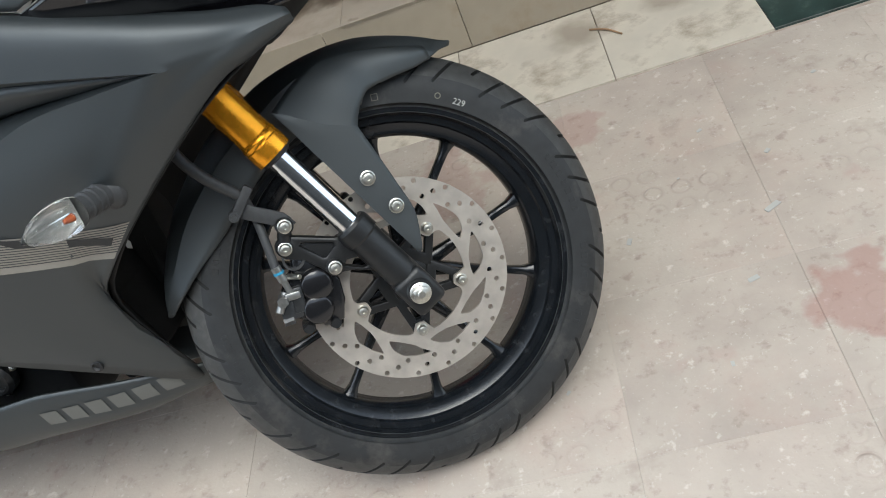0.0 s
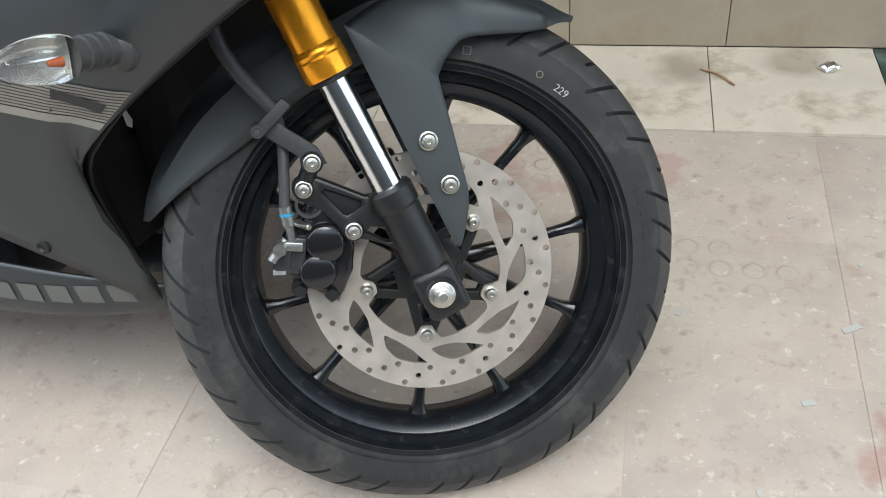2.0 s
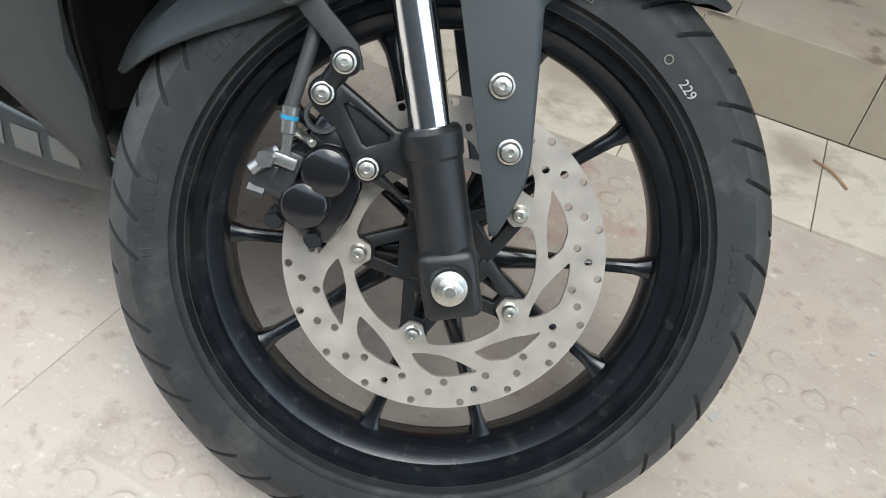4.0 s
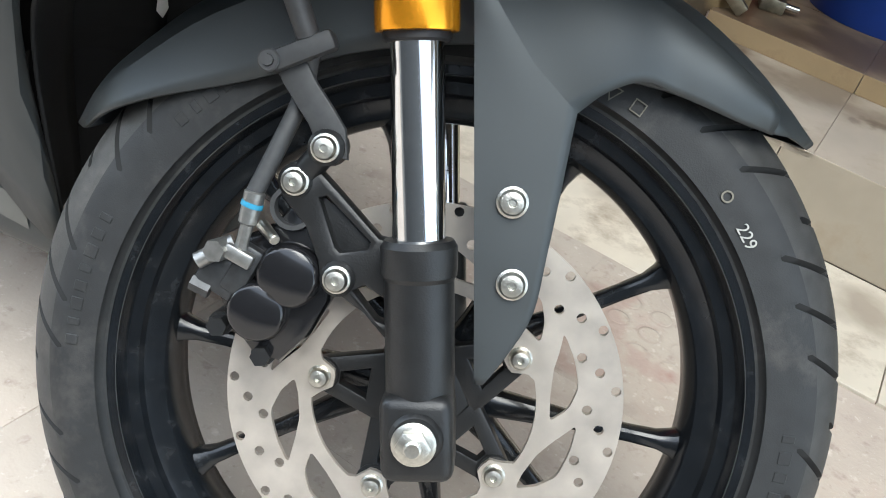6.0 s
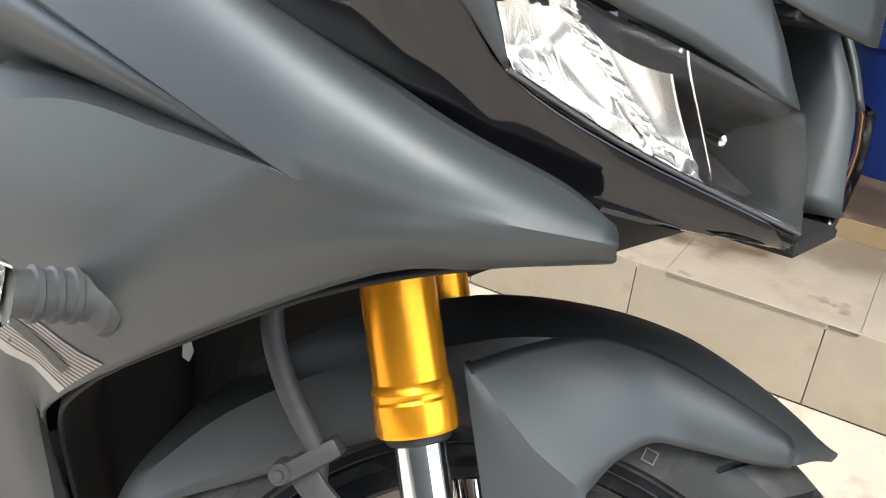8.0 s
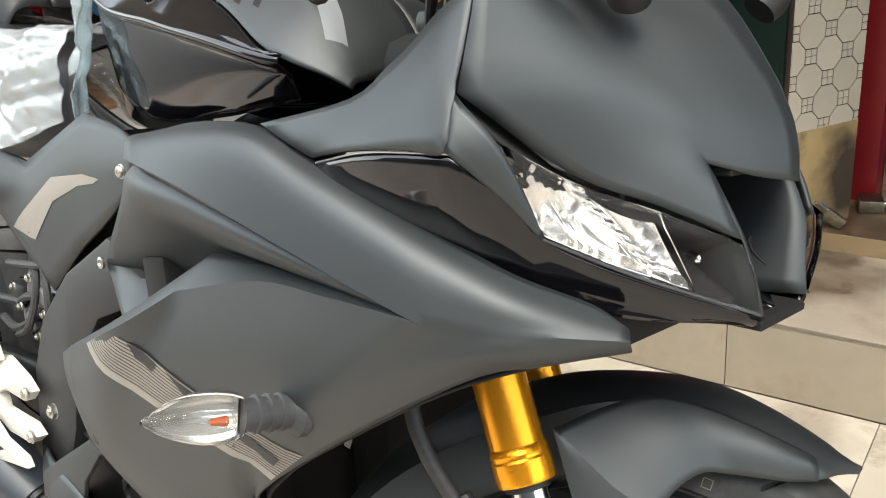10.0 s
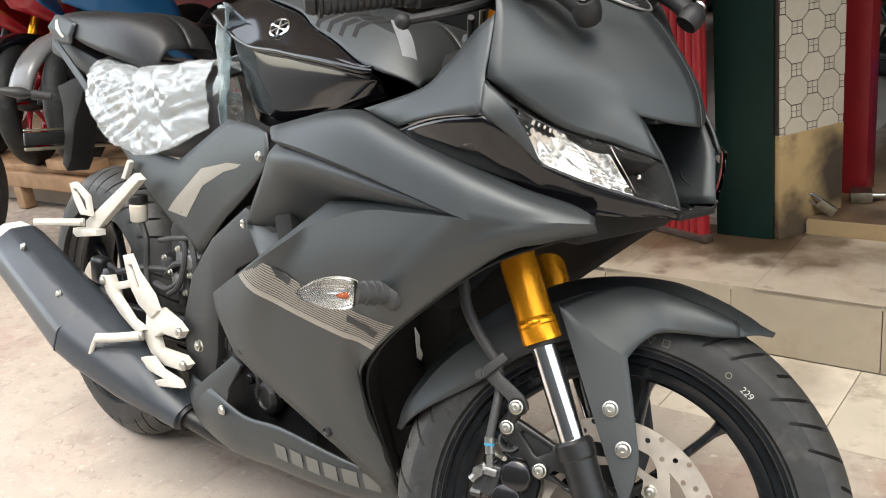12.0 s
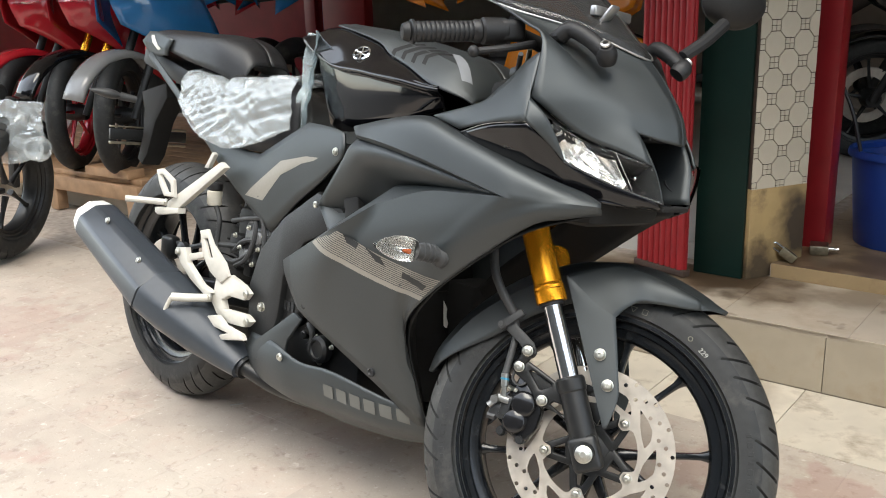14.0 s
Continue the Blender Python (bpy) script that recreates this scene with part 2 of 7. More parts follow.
def part(name, bm, material, parent=None, label="", smooth=35, thick=0.0, double=False):
    """Links a bmesh as one mesh object under a thing or a part."""
    bmesh.ops.remove_doubles(bm, verts=bm.verts, dist=1e-6)
    bmesh.ops.recalc_face_normals(bm, faces=bm.faces)
    me = bpy.data.meshes.new(name)
    bm.to_mesh(me)
    bm.free()
    me.materials.append(material)
    for p in me.polygons:
        p.use_smooth = smooth > 0
    if smooth:
        me.set_sharp_from_angle(angle=radians(smooth))
    ob = new(name, me)
    if parent is not None:
        ob.parent = parent
    if thick:
        s = ob.modifiers.new("thickness", "SOLIDIFY")
        s.thickness, s.offset = thick, 0.0
    if label:
        ob["label"] = label
    return ob


def base(name, m, label, category, group=""):
    """An empty that holds a thing's parts."""
    ob = new(name)
    ob.empty_display_size = 0.1
    ob.matrix_world = m
    return tagged(ob, label, category, group)


def mirrored(bm):
    """A copy of a bmesh on the other side of the machine."""
    b2 = bm.copy()
    bmesh.ops.transform(b2, matrix=Matrix.Diagonal((1, -1, 1, 1)), verts=b2.verts)
    return b2


def both(name, bm, material, parent, label="", smooth=35, thick=0.0):
    twin = mirrored(bm)
    a = part(name, bm, material, parent, label, smooth, thick)
    return a, part(name, twin, material, parent, label, smooth, thick)


def R(x, w, z):
    """A point on the machine's right side: ahead of the rear wheel, out from the middle, up."""
    return Vector((x, -w, z))


FLOOR_EDGE, STEP_Y, STEP_Z, SILL_Y, SILL_Z, DECK_Z = 1.795, 2.125, 0.165, 2.52, 0.209, 0.22
TURN = Matrix.Translation((0.2, 1.8, 0)) @ Matrix.Rotation(radians(-2.0), 4, "Z") @ Matrix.Translation((-0.2, -1.8, 0))


def block(name, x0, x1, y0, y1, z0, z1, material, label="", category="", bevel=0.003):
    """A piece of the setting, square to the shop front."""
    bm = bmesh.new()
    cube_into(bm, (x1 - x0, y1 - y0, z1 - z0), TURN @ Matrix.Translation(((x0 + x1) / 2, (y0 + y1) / 2, (z0 + z1) / 2)), bevel)
    return tagged(part(name, bm, material), label, category, "", "structure")


def blister_tile():
    """Worn cement tile with raised discs, six by six."""
    m = FLOOR_TILE
    t, n = m.node_tree, m.node_tree.nodes
    p = n["Principled BSDF"]
    coord = n.new("ShaderNodeTexCoord")
    mul = n.new("ShaderNodeVectorMath")
    mul.operation = "MULTIPLY"
    mul.inputs[1].default_value = (20, 20, 0)
    t.links.new(coord.outputs["Object"], mul.inputs[0])
    frac = n.new("ShaderNodeVectorMath")
    frac.operation = "FRACTION"
    t.links.new(mul.outputs[0], frac.inputs[0])
    dist = n.new("ShaderNodeVectorMath")
    dist.operation = "DISTANCE"
    dist.inputs[1].default_value = (0.5, 0.5, 0)
    t.links.new(frac.outputs[0], dist.inputs[0])
    up = n.new("ShaderNodeMapRange")
    up.interpolation_type = "SMOOTHSTEP"
    for k, v in (("From Min", 0.27), ("From Max", 0.35), ("To Min", 1.0), ("To Max", 0.0)):
        up.inputs[k].default_value = v
    t.links.new(dist.outputs["Value"], up.inputs["Value"])
    info = n.new("ShaderNodeNewGeometry")
    worn = n.new("ShaderNodeTexNoise")
    worn.inputs["Scale"].default_value, worn.inputs["Detail"].default_value = 4.0, 3
    t.links.new(info.outputs["Position"], worn.inputs["Vector"])
    mask = n.new("ShaderNodeMapRange")
    for k, v in (("From Min", 0.54), ("From Max", 0.68), ("To Min", 0.02), ("To Max", 0.8)):
        mask.inputs[k].default_value = v
    t.links.new(worn.outputs["Fac"], mask.inputs["Value"])
    h = n.new("ShaderNodeMath")
    h.operation = "MULTIPLY"
    t.links.new(up.outputs["Result"], h.inputs[0])
    t.links.new(mask.outputs["Result"], h.inputs[1])
    grain = n.new("ShaderNodeTexNoise")
    grain.inputs["Scale"].default_value, grain.inputs["Detail"].default_value = 160, 6
    t.links.new(info.outputs["Position"], grain.inputs["Vector"])
    add = n.new("ShaderNodeMath")
    add.operation = "MULTIPLY_ADD"
    add.inputs[1].default_value = 0.4
    t.links.new(grain.outputs["Fac"], add.inputs[0])
    t.links.new(h.outputs[0], add.inputs[2])
    bump = n.new("ShaderNodeBump")
    bump.inputs["Strength"].default_value, bump.inputs["Distance"].default_value = 0.6, 0.003
    t.links.new(add.outputs[0], bump.inputs["Height"])
    t.links.new(bump.outputs["Normal"], p.inputs["Normal"])
    # patchy colour over the whole floor: pale dust, red where it has worn through
    base = p.inputs["Base Color"].links[0].from_socket
    for scale, lo, hi, colour, amount in ((2.2, 0.40, 0.66, (0.47, 0.42, 0.355), 0.8), (5.5, 0.60, 0.72, (0.32, 0.17, 0.14), 0.35), (40, 0.60, 0.70, (0.60, 0.55, 0.49), 0.65), (9, 0.58, 0.72, (0.22, 0.17, 0.135), 0.5), (26, 0.58, 0.68, (0.22, 0.165, 0.135), 0.5), (130, 0.62, 0.72, (0.62, 0.575, 0.51), 0.55), (60, 0.60, 0.70, (0.20, 0.155, 0.125), 0.4)):
        tex = n.new("ShaderNodeTexNoise")
        tex.inputs["Scale"].default_value, tex.inputs["Detail"].default_value, tex.inputs["Roughness"].default_value = scale, 8, 0.62
        t.links.new(info.outputs["Position"], tex.inputs["Vector"])
        r = n.new("ShaderNodeMapRange")
        for k, v in (("From Min", lo), ("From Max", hi), ("To Max", amount)):
            r.inputs[k].default_value = v
        t.links.new(tex.outputs["Fac"], r.inputs["Value"])
        mix = n.new("ShaderNodeMix")
        mix.data_type = "RGBA"
        mix.inputs["B"].default_value = (*colour, 1)
        t.links.new(r.outputs["Result"], mix.inputs["Factor"])
        t.links.new(base, mix.inputs["A"])
        base = mix.outputs["Result"]
    # dirt caught in the ring round each disc
    ring = n.new("ShaderNodeMapRange")
    ring.interpolation_type = "SMOOTHSTEP"
    for k, v in (("From Min", 0.0), ("From Max", 0.11), ("To Min", 0.22), ("To Max", 0.0)):
        ring.inputs[k].default_value = v
    gap = n.new("ShaderNodeMath")
    gap.operation = "SUBTRACT"
    gap.inputs[1].default_value = 0.35
    off = n.new("ShaderNodeMath")
    off.operation = "ABSOLUTE"
    amount_ = n.new("ShaderNodeMath")
    amount_.operation = "MULTIPLY"
    dirt = n.new("ShaderNodeMix")
    dirt.data_type = "RGBA"
    dirt.inputs["B"].default_value = (0.19, 0.125, 0.10, 1)
    t.links.new(dist.outputs["Value"], gap.inputs[0])
    t.links.new(gap.outputs[0], off.inputs[0])
    t.links.new(off.outputs[0], ring.inputs["Value"])
    t.links.new(ring.outputs["Result"], amount_.inputs[0])
    t.links.new(mask.outputs["Result"], amount_.inputs[1])
    t.links.new(amount_.outputs[0], dirt.inputs["Factor"])
    fray = n.new("ShaderNodeTexNoise")
    fray.inputs["Scale"].default_value, fray.inputs["Detail"].default_value = 14, 6
    t.links.new(info.outputs["Position"], fray.inputs["Vector"])
    for x, y, size, amount in ((0.42, 1.05, 0.11, 0.5), (0.06, 1.66, 0.12, 0.35), (-0.20, 1.62, 0.15, 0.3), (-2.5, 1.2, 0.4, 0.2)):
        d = n.new("ShaderNodeVectorMath")
        d.operation = "DISTANCE"
        d.inputs[1].default_value = (x, y, 0)
        t.links.new(info.outputs["Position"], d.inputs[0])
        r = n.new("ShaderNodeMapRange")
        for k, v in (("From Min", size * 1.4), ("From Max", size * 0.1), ("To Max", 0.55)):
            r.inputs[k].default_value = v
        t.links.new(d.outputs["Value"], r.inputs["Value"])
        sum_ = n.new("ShaderNodeMath")
        sum_.operation = "ADD"
        t.links.new(r.outputs["Result"], sum_.inputs[0])
        t.links.new(fray.outputs["Fac"], sum_.inputs[1])
        edge = n.new("ShaderNodeMapRange")
        for k, v in (("From Min", 0.76), ("From Max", 0.86), ("To Max", amount)):
            edge.inputs[k].default_value = v
        t.links.new(sum_.outputs[0], edge.inputs["Value"])
        mix = n.new("ShaderNodeMix")
        mix.data_type = "RGBA"
        mix.inputs["B"].default_value = (0.27, 0.125, 0.105, 1)
        t.links.new(edge.outputs["Result"], mix.inputs["Factor"])
        t.links.new(base, mix.inputs["A"])
        base = mix.outputs["Result"]
    t.links.new(base, dirt.inputs["A"])
    t.links.new(dirt.outputs["Result"], p.inputs["Base Color"])


blister_tile()
bm = bmesh.new()
cube_into(bm, (7.6, 4.8, 0.3), Matrix.Translation((-1.5, 1.0, -0.156)))
floor = tagged(part("floor", bm, FLOOR_BASE), "brown cement tile pavement before the shop", "floor", "", "structure")
bm = bmesh.new()
cube_into(bm, (400, 400, 0.3), Matrix.Translation((0, 0, -0.24)))
tagged(part("ground", bm, ASPHALT), "dark asphalt street beyond the pavement", "road", "", "structure")
step = block("step", -1.9, 4.0, STEP_Y + 0.012, SILL_Y + 0.2, -0.006, STEP_Z - 0.012, FLOOR_BASE, "cream tiled step before the shop", "step", 0)
sill = block("sill", -0.43, 4.0, SILL_Y + 0.012, 8.0, STEP_Z - 0.012, SILL_Z - 0.008, FLOOR_BASE, "cream tiled door sill of the shop", "step", 0)
block("shop_floor", -9.0, -0.43, 2.62, 8.0, -0.006, SILL_Z, PLASTER, "pale worn floor inside the shop", "floor", 0)
# shop front: posts, wall above, inside walls
block("wall_red", -9.0, -3.94, 4.2, 4.28, -0.006, 2.6, RED_PAINT, "red painted metal shop wall", "wall")
block("post_red", -4.08, -3.98, 4.165, 4.2, 0.0, 2.6, RED_PAINT, "red painted door post", "post")
block("door_red", -3.86, -3.49, 4.12, 4.20, SILL_Z, 2.6, RED_PAINT, "red painted shop door leaf", "door")
block("blue_strip", -3.945, -3.905, 4.20, 4.24, SILL_Z, 2.6, BLUE_PLASTIC, "blue strip behind the door gap", "trim")
block("upper_floor", -9.0, 4.0, 1.12, 2.60, 2.52, 2.8, PLASTER, "plastered underside of the overhanging upper floor", "ceiling")
block("lintel", -9.0, 4.0, 2.60, 2.80, 2.6, 6.0, PLASTER, "plastered wall above the shop openings", "wall")
block("wall_back", -9.0, 4.0, 8.0, 8.2, 0.0, 3.2, PLASTER, "plastered back wall of the shop", "wall")
block("wall_side", 4.0, 4.2, 2.6, 8.2, 0.0, 3.2, PLASTER, "plastered side wall of the shop", "wall")
block("wall_far", -9.2, -9.0, 2.6, 8.2, 0.0, 3.2, PLASTER, "plastered side wall of the shop", "wall")
block("ceiling", -9.2, 4.2, 2.8, 8.2, 3.2, 3.3, PLASTER, "plastered shop ceiling", "ceiling")
block("house_opposite", -16, 16, -8.5, -8.0, -0.09, 7.2, STREET_WALL, "plain plastered house across the street", "wall")
block("green_post", -0.580, -0.428, 2.45, 2.60, STEP_Z, 2.6, GREEN_PAINT, "dark green painted door jamb", "post")
block("post_red_right", -0.345, -0.277, 2.76, 2.85, SILL_Z, 2.6, RED_PAINT, "red painted door post", "post")
# the tiled face of the wall end, turned towards the doorway
REVEAL = Matrix.Translation((-0.393, 2.478, 0)) @ Matrix.Rotation(radians(58), 4, "Z")


def reveal_block(name, x1, y0, y1, z0, z1, material, label):
    bm = bmesh.new()
    cube_into(bm, (x1, y1 - y0, z1 - z0), REVEAL @ Matrix.Translation((x1 / 2, (y0 + y1) / 2, (z0 + z1) / 2)), 0.002)
    return tagged(part(name, bm, material), label, "column", "", "structure")


reveal_block("column_base", .210, -.0045, .15, STEP_Z, .443, YELLOW_WALL, "stained ochre plaster foot of the tiled column")
column = reveal_block("tiled_column", .210, 0, .15, .443, 2.6, LINE_BROWN, "column clad with cream octagon tiles and brown lines")

# octagon tiles with four small squares between
bm = bmesh.new()
slab(bm, [(0.0331, -0.0149), (0.0331, 0.0149), (0.0149, 0.0331), (-0.0149, 0.0331), (-0.0331, 0.0149), (-0.0331, -0.0149), (-0.0149, -0.0331), (0.0149, -0.0331)], pose(0, 0, 0, 90), 0.003)
oct_ob = part("octagon_tile", bm, TILE_WHITE, column, "", 0)
bm = bmesh.new()
cube_into(bm, (0.0128, 0.003, 0.0128), Matrix.Translation((0, -0.0015, 0)))
dot_ob = part("square_tile", bm, TILE_WHITE, column, "", 0)
oct_mesh, dot_mesh = oct_ob.data, dot_ob.data
bpy.data.objects.remove(oct_ob)
bpy.data.objects.remove(dot_ob)
bm = bmesh.new()
slab(bm, [(0.0, -0.0331), (0.0, 0.0331), (0.0149, 0.0331), (0.0331, 0.0149), (0.0331, -0.0149), (0.0149, -0.0331)], pose(0, 0, 0, 90), 0.003)
half_ob = part("half_tile", bm, TILE_WHITE, column, "", 0)
half_mesh = half_ob.data
bpy.data.objects.remove(half_ob)
for j in range(22):
    for i in range(5):
        spot = REVEAL @ Matrix.Translation((.052 * i + .001, 0, .4475 + .052 * j)) @ Matrix.Scale(1.046, 4)
        if (i + j) % 2:
            ob = new("octagon_tile", half_mesh if i in (0, 4) else oct_mesh)
            ob.parent = column
            ob.matrix_local = spot @ pose(0, 0, 0, 0, 180 if i == 4 else 0, 0)
        else:
            for dx, dz in ((-1, -1), (1, -1), (-1, 1), (1, 1)):
                if (i == 0 and dx < 0) or (i == 4 and dx > 0):
                    continue
                ob = new("square_tile", dot_mesh)
                ob.parent = column
                ob.matrix_local = spot @ Matrix.Translation((dx * 0.0074, 0, dz * 0.0074))

# folded red shutter
shutter = base("folding_shutter", TURN @ Matrix.Translation((-0.765, 2.44, STEP_Z)) @ pose(0, 0, 0, 0, 0, -18), "red corrugated folding shutter beside the green jamb", "shutter")
for k in range(8):
    bm = bmesh.new()
    lathe(bm, [(0.0125, 0.0), (0.0125, 2.4)], Matrix.Translation((0.0125 + 0.0235 * k, 0, 0.01)), 12)
    part("rib", bm, RED_PAINT, shutter)
bm = bmesh.new()
cube_into(bm, (0.20, 0.012, 2.4), Matrix.Translation((0.095, 0.008, 1.21)), 0.002)
part("sheet", bm, RED_PAINT, shutter)
bm = bmesh.new()
cube_into(bm, (0.21, 0.03, 0.02), Matrix.Translation((0.10, 0, 0.012)), 0.003)
part("bottom_rail", bm, mat("rusty_metal", (0.05, 0.03, 0.022), 0.7, var=0.3, scale=30), shutter)

# ---- the motorcycle ----
BIKE = Matrix(((0.98612, 0.16334, 0.02972, -1.48235), (-0.16602, 0.97019, 0.17656, 1.23269), (0.0, -0.17904, 0.98384, 0.0), (0, 0, 0, 1)))
# the steered front end: x ahead, y left, z up along the fork, from the wheel's centre
FORK = Matrix(((0.7764, -0.4387, -0.4524, 1.2878), (0.5115, 0.8581, 0.0457, 0.0181), (0.3682, -0.2668, 0.8906, 0.2822), (0, 0, 0, 1)))
FACE = pose(0, 0, 0, 90, 0, 0)  # local x ahead, y up, z to the right
bike = base("sport_motorcycle", BIKE, "matte black sport motorcycle with gold fork, leaning on its side stand", "motorcycle")


def fork_part(name, bm, material, parent, label="", smooth=35, thick=0.0, twin=False):
    if twin:
        b2 = mirrored(bm)
        bmesh.ops.transform(b2, matrix=FORK, verts=b2.verts)
        part(name, b2, material, parent, label, smooth, thick)
    bmesh.ops.transform(bm, matrix=FORK, verts=bm.verts)
    return part(name, bm, material, parent, label, smooth, thick)


def tyre_bm(radius, half, bead, m, repeats, seg=0):
    """A tyre with slanted grooves cut into its tread; the mesh runs along them."""
    bm = bmesh.new()
    prof = []
    for i in range(-18, 19):
        a = i / 18 * radians(74)
        crown = half * 1.02
        prof.append((math.sin(a) * crown, radius - crown * 1.02 * (1 - math.cos(a)), i / 18))
    side = [(half, radius - half * 0.95), (half * 1.0, radius - half * 1.25), (half * 0.93, bead + 0.012), (half * 0.86, bead + 0.009), (half * 0.85, bead)]
    rows = [(-y, r, -9) for y, r in reversed(side)] + prof + [(y, r, 9) for y, r in side]
    pitch = 2 * math.pi / repeats
    w = 0.0019 / (radius * pitch)
    cols = (-w * 1.6, -w, w, w * 1.6, 0.2, 0.38, 0.49, 0.51, 0.62, 0.8)
    rings, deep = [], set()
    for y, r, s in rows:
        u = min(abs(s), 1.0)
        ring = []
        for k in range(repeats):
            reach = ((0.16, 0.93), (0.30, 0.96), (0.24, 0.95), (0.08, 0.52))[k % 4]
            for c in cols:
                th = (k + c) * pitch + pitch * 1.05 * (u - 0.12 * math.sin(math.pi * u))
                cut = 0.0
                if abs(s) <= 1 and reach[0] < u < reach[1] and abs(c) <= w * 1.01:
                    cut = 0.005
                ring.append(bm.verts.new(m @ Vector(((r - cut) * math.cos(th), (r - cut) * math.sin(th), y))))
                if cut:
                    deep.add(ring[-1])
        rings.append(ring)
    n = repeats * len(cols)
    for k, (a, b) in enumerate(zip(rings, rings[1:])):
        # tread rows get the paler rubber, which holds dust and painted sky light
        worn = 2 if abs(rows[k][2]) <= 0.84 and abs(rows[k + 1][2]) <= 0.84 else 0
        for i in range(n):
            q = (a[i], a[(i + 1) % n], b[(i + 1) % n], b[i])
            # groove faces go near-black: dirt, and the grooves' shade put into the colour
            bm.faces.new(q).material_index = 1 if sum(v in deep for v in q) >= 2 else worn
    return bm


def rim_bm(r_out, half, r_in, m):
    bm = bmesh.new()
    prof = [(r_out - 0.006, half), (r_out, half), (r_out + 0.002, half - 0.003), (r_out - 0.002, half - 0.008), (r_out - 0.005, half - 0.03),
            (r_out - 0.005, -half + 0.03), (r_out - 0.002, -half + 0.008), (r_out + 0.002, -half + 0.003), (r_out, -half), (r_out - 0.006, -half),
            (r_out - 0.009, -half + 0.006), (r_out - 0.011, -half + 0.0105), (r_out - 0.019, -half + 0.0115), (r_out - 0.0215, -half + 0.016), (r_in + 0.009, -half + 0.020), (r_in + 0.004, -half + 0.0205), (r_in, -half + 0.026), (r_in - 0.001, 0.0),
            (r_in, half - 0.026), (r_in + 0.004, half - 0.0205), (r_in + 0.009, half - 0.020), (r_out - 0.0215, half - 0.016), (r_out - 0.019, half - 0.0115), (r_out - 0.011, half - 0.0105), (r_out - 0.009, half - 0.006)]
    lathe(bm, prof, m, 128, closed=True)
    return bm


def spoke_bm(m, angle, r0, r1, lean):
    """One cast spoke, flared at the rim."""
    bm = bmesh.new()
    prof = [(r0, 0.0125, 0.014), (r0 + 0.02, 0.010, 0.0125), ((r0 + r1) / 2, 0.0060, 0.0095), (r1 - 0.034, 0.0058, 0.0092), (r1 - 0.014, 0.0064, 0.0105), (r1 - 0.004, 0.0092, 0.012), (r1 + 0.004, 0.0135, 0.014)]
    rings = []
    for r, w, d in prof:
        off = lean * (1 - (r - r0) / (r1 - r0))
        ca, sa = math.cos(angle), math.sin(angle)
        ring = []
        for k in range(12):
            a = 2 * math.pi * (k + 0.5) / 12
            cx, cy = math.cos(a), math.sin(a)
            p = (abs(cx) ** 0.6) * (1 if cx > 0 else -1) * w + off
            q = (abs(cy) ** 0.6) * (1 if cy > 0 else -1) * d
            ring.append(bm.verts.new(m @ Vector((r * ca - p * sa, r * sa + p * ca, q))))
        rings.append(ring)
    for a, b in zip(rings, rings[1:]):
        for i in range(12):
            bm.faces.new((a[i], a[(i + 1) % 12], b[(i + 1) % 12], b[i]))
    bm.faces.new(rings[0])
    bm.faces.new(rings[-1])
    return bm


def bolt_bm(m, r, h, hexed=True):
    """A flanged bolt with a hex or socket head along local z."""
    bm = bmesh.new()
    lathe(bm, [(r * 1.25, 0), (r * 1.25, h * 0.2), (r * 1.05, h * 0.34)], m, 24)
    if hexed:
        lathe(bm, [(r * 0.98, h * 0.3), (r, h * 0.4), (r, h * 0.9), (r * 0.84, h)], m, 6)
        lathe(bm, [(r * 0.5, h * 0.9), (r * 0.5, h * 1.16), (r * 0.4, h * 1.25)], m, 16)
    else:
        lathe(bm, [(r * 1.06, h * 0.3), (r * 1.02, h * 0.7), (r * 0.86, h * 0.95), (r * 0.5, h * 1.04), (r * 0.34, h * 1.04), (r * 0.30, h * 0.7)], m, 24)
    return bm


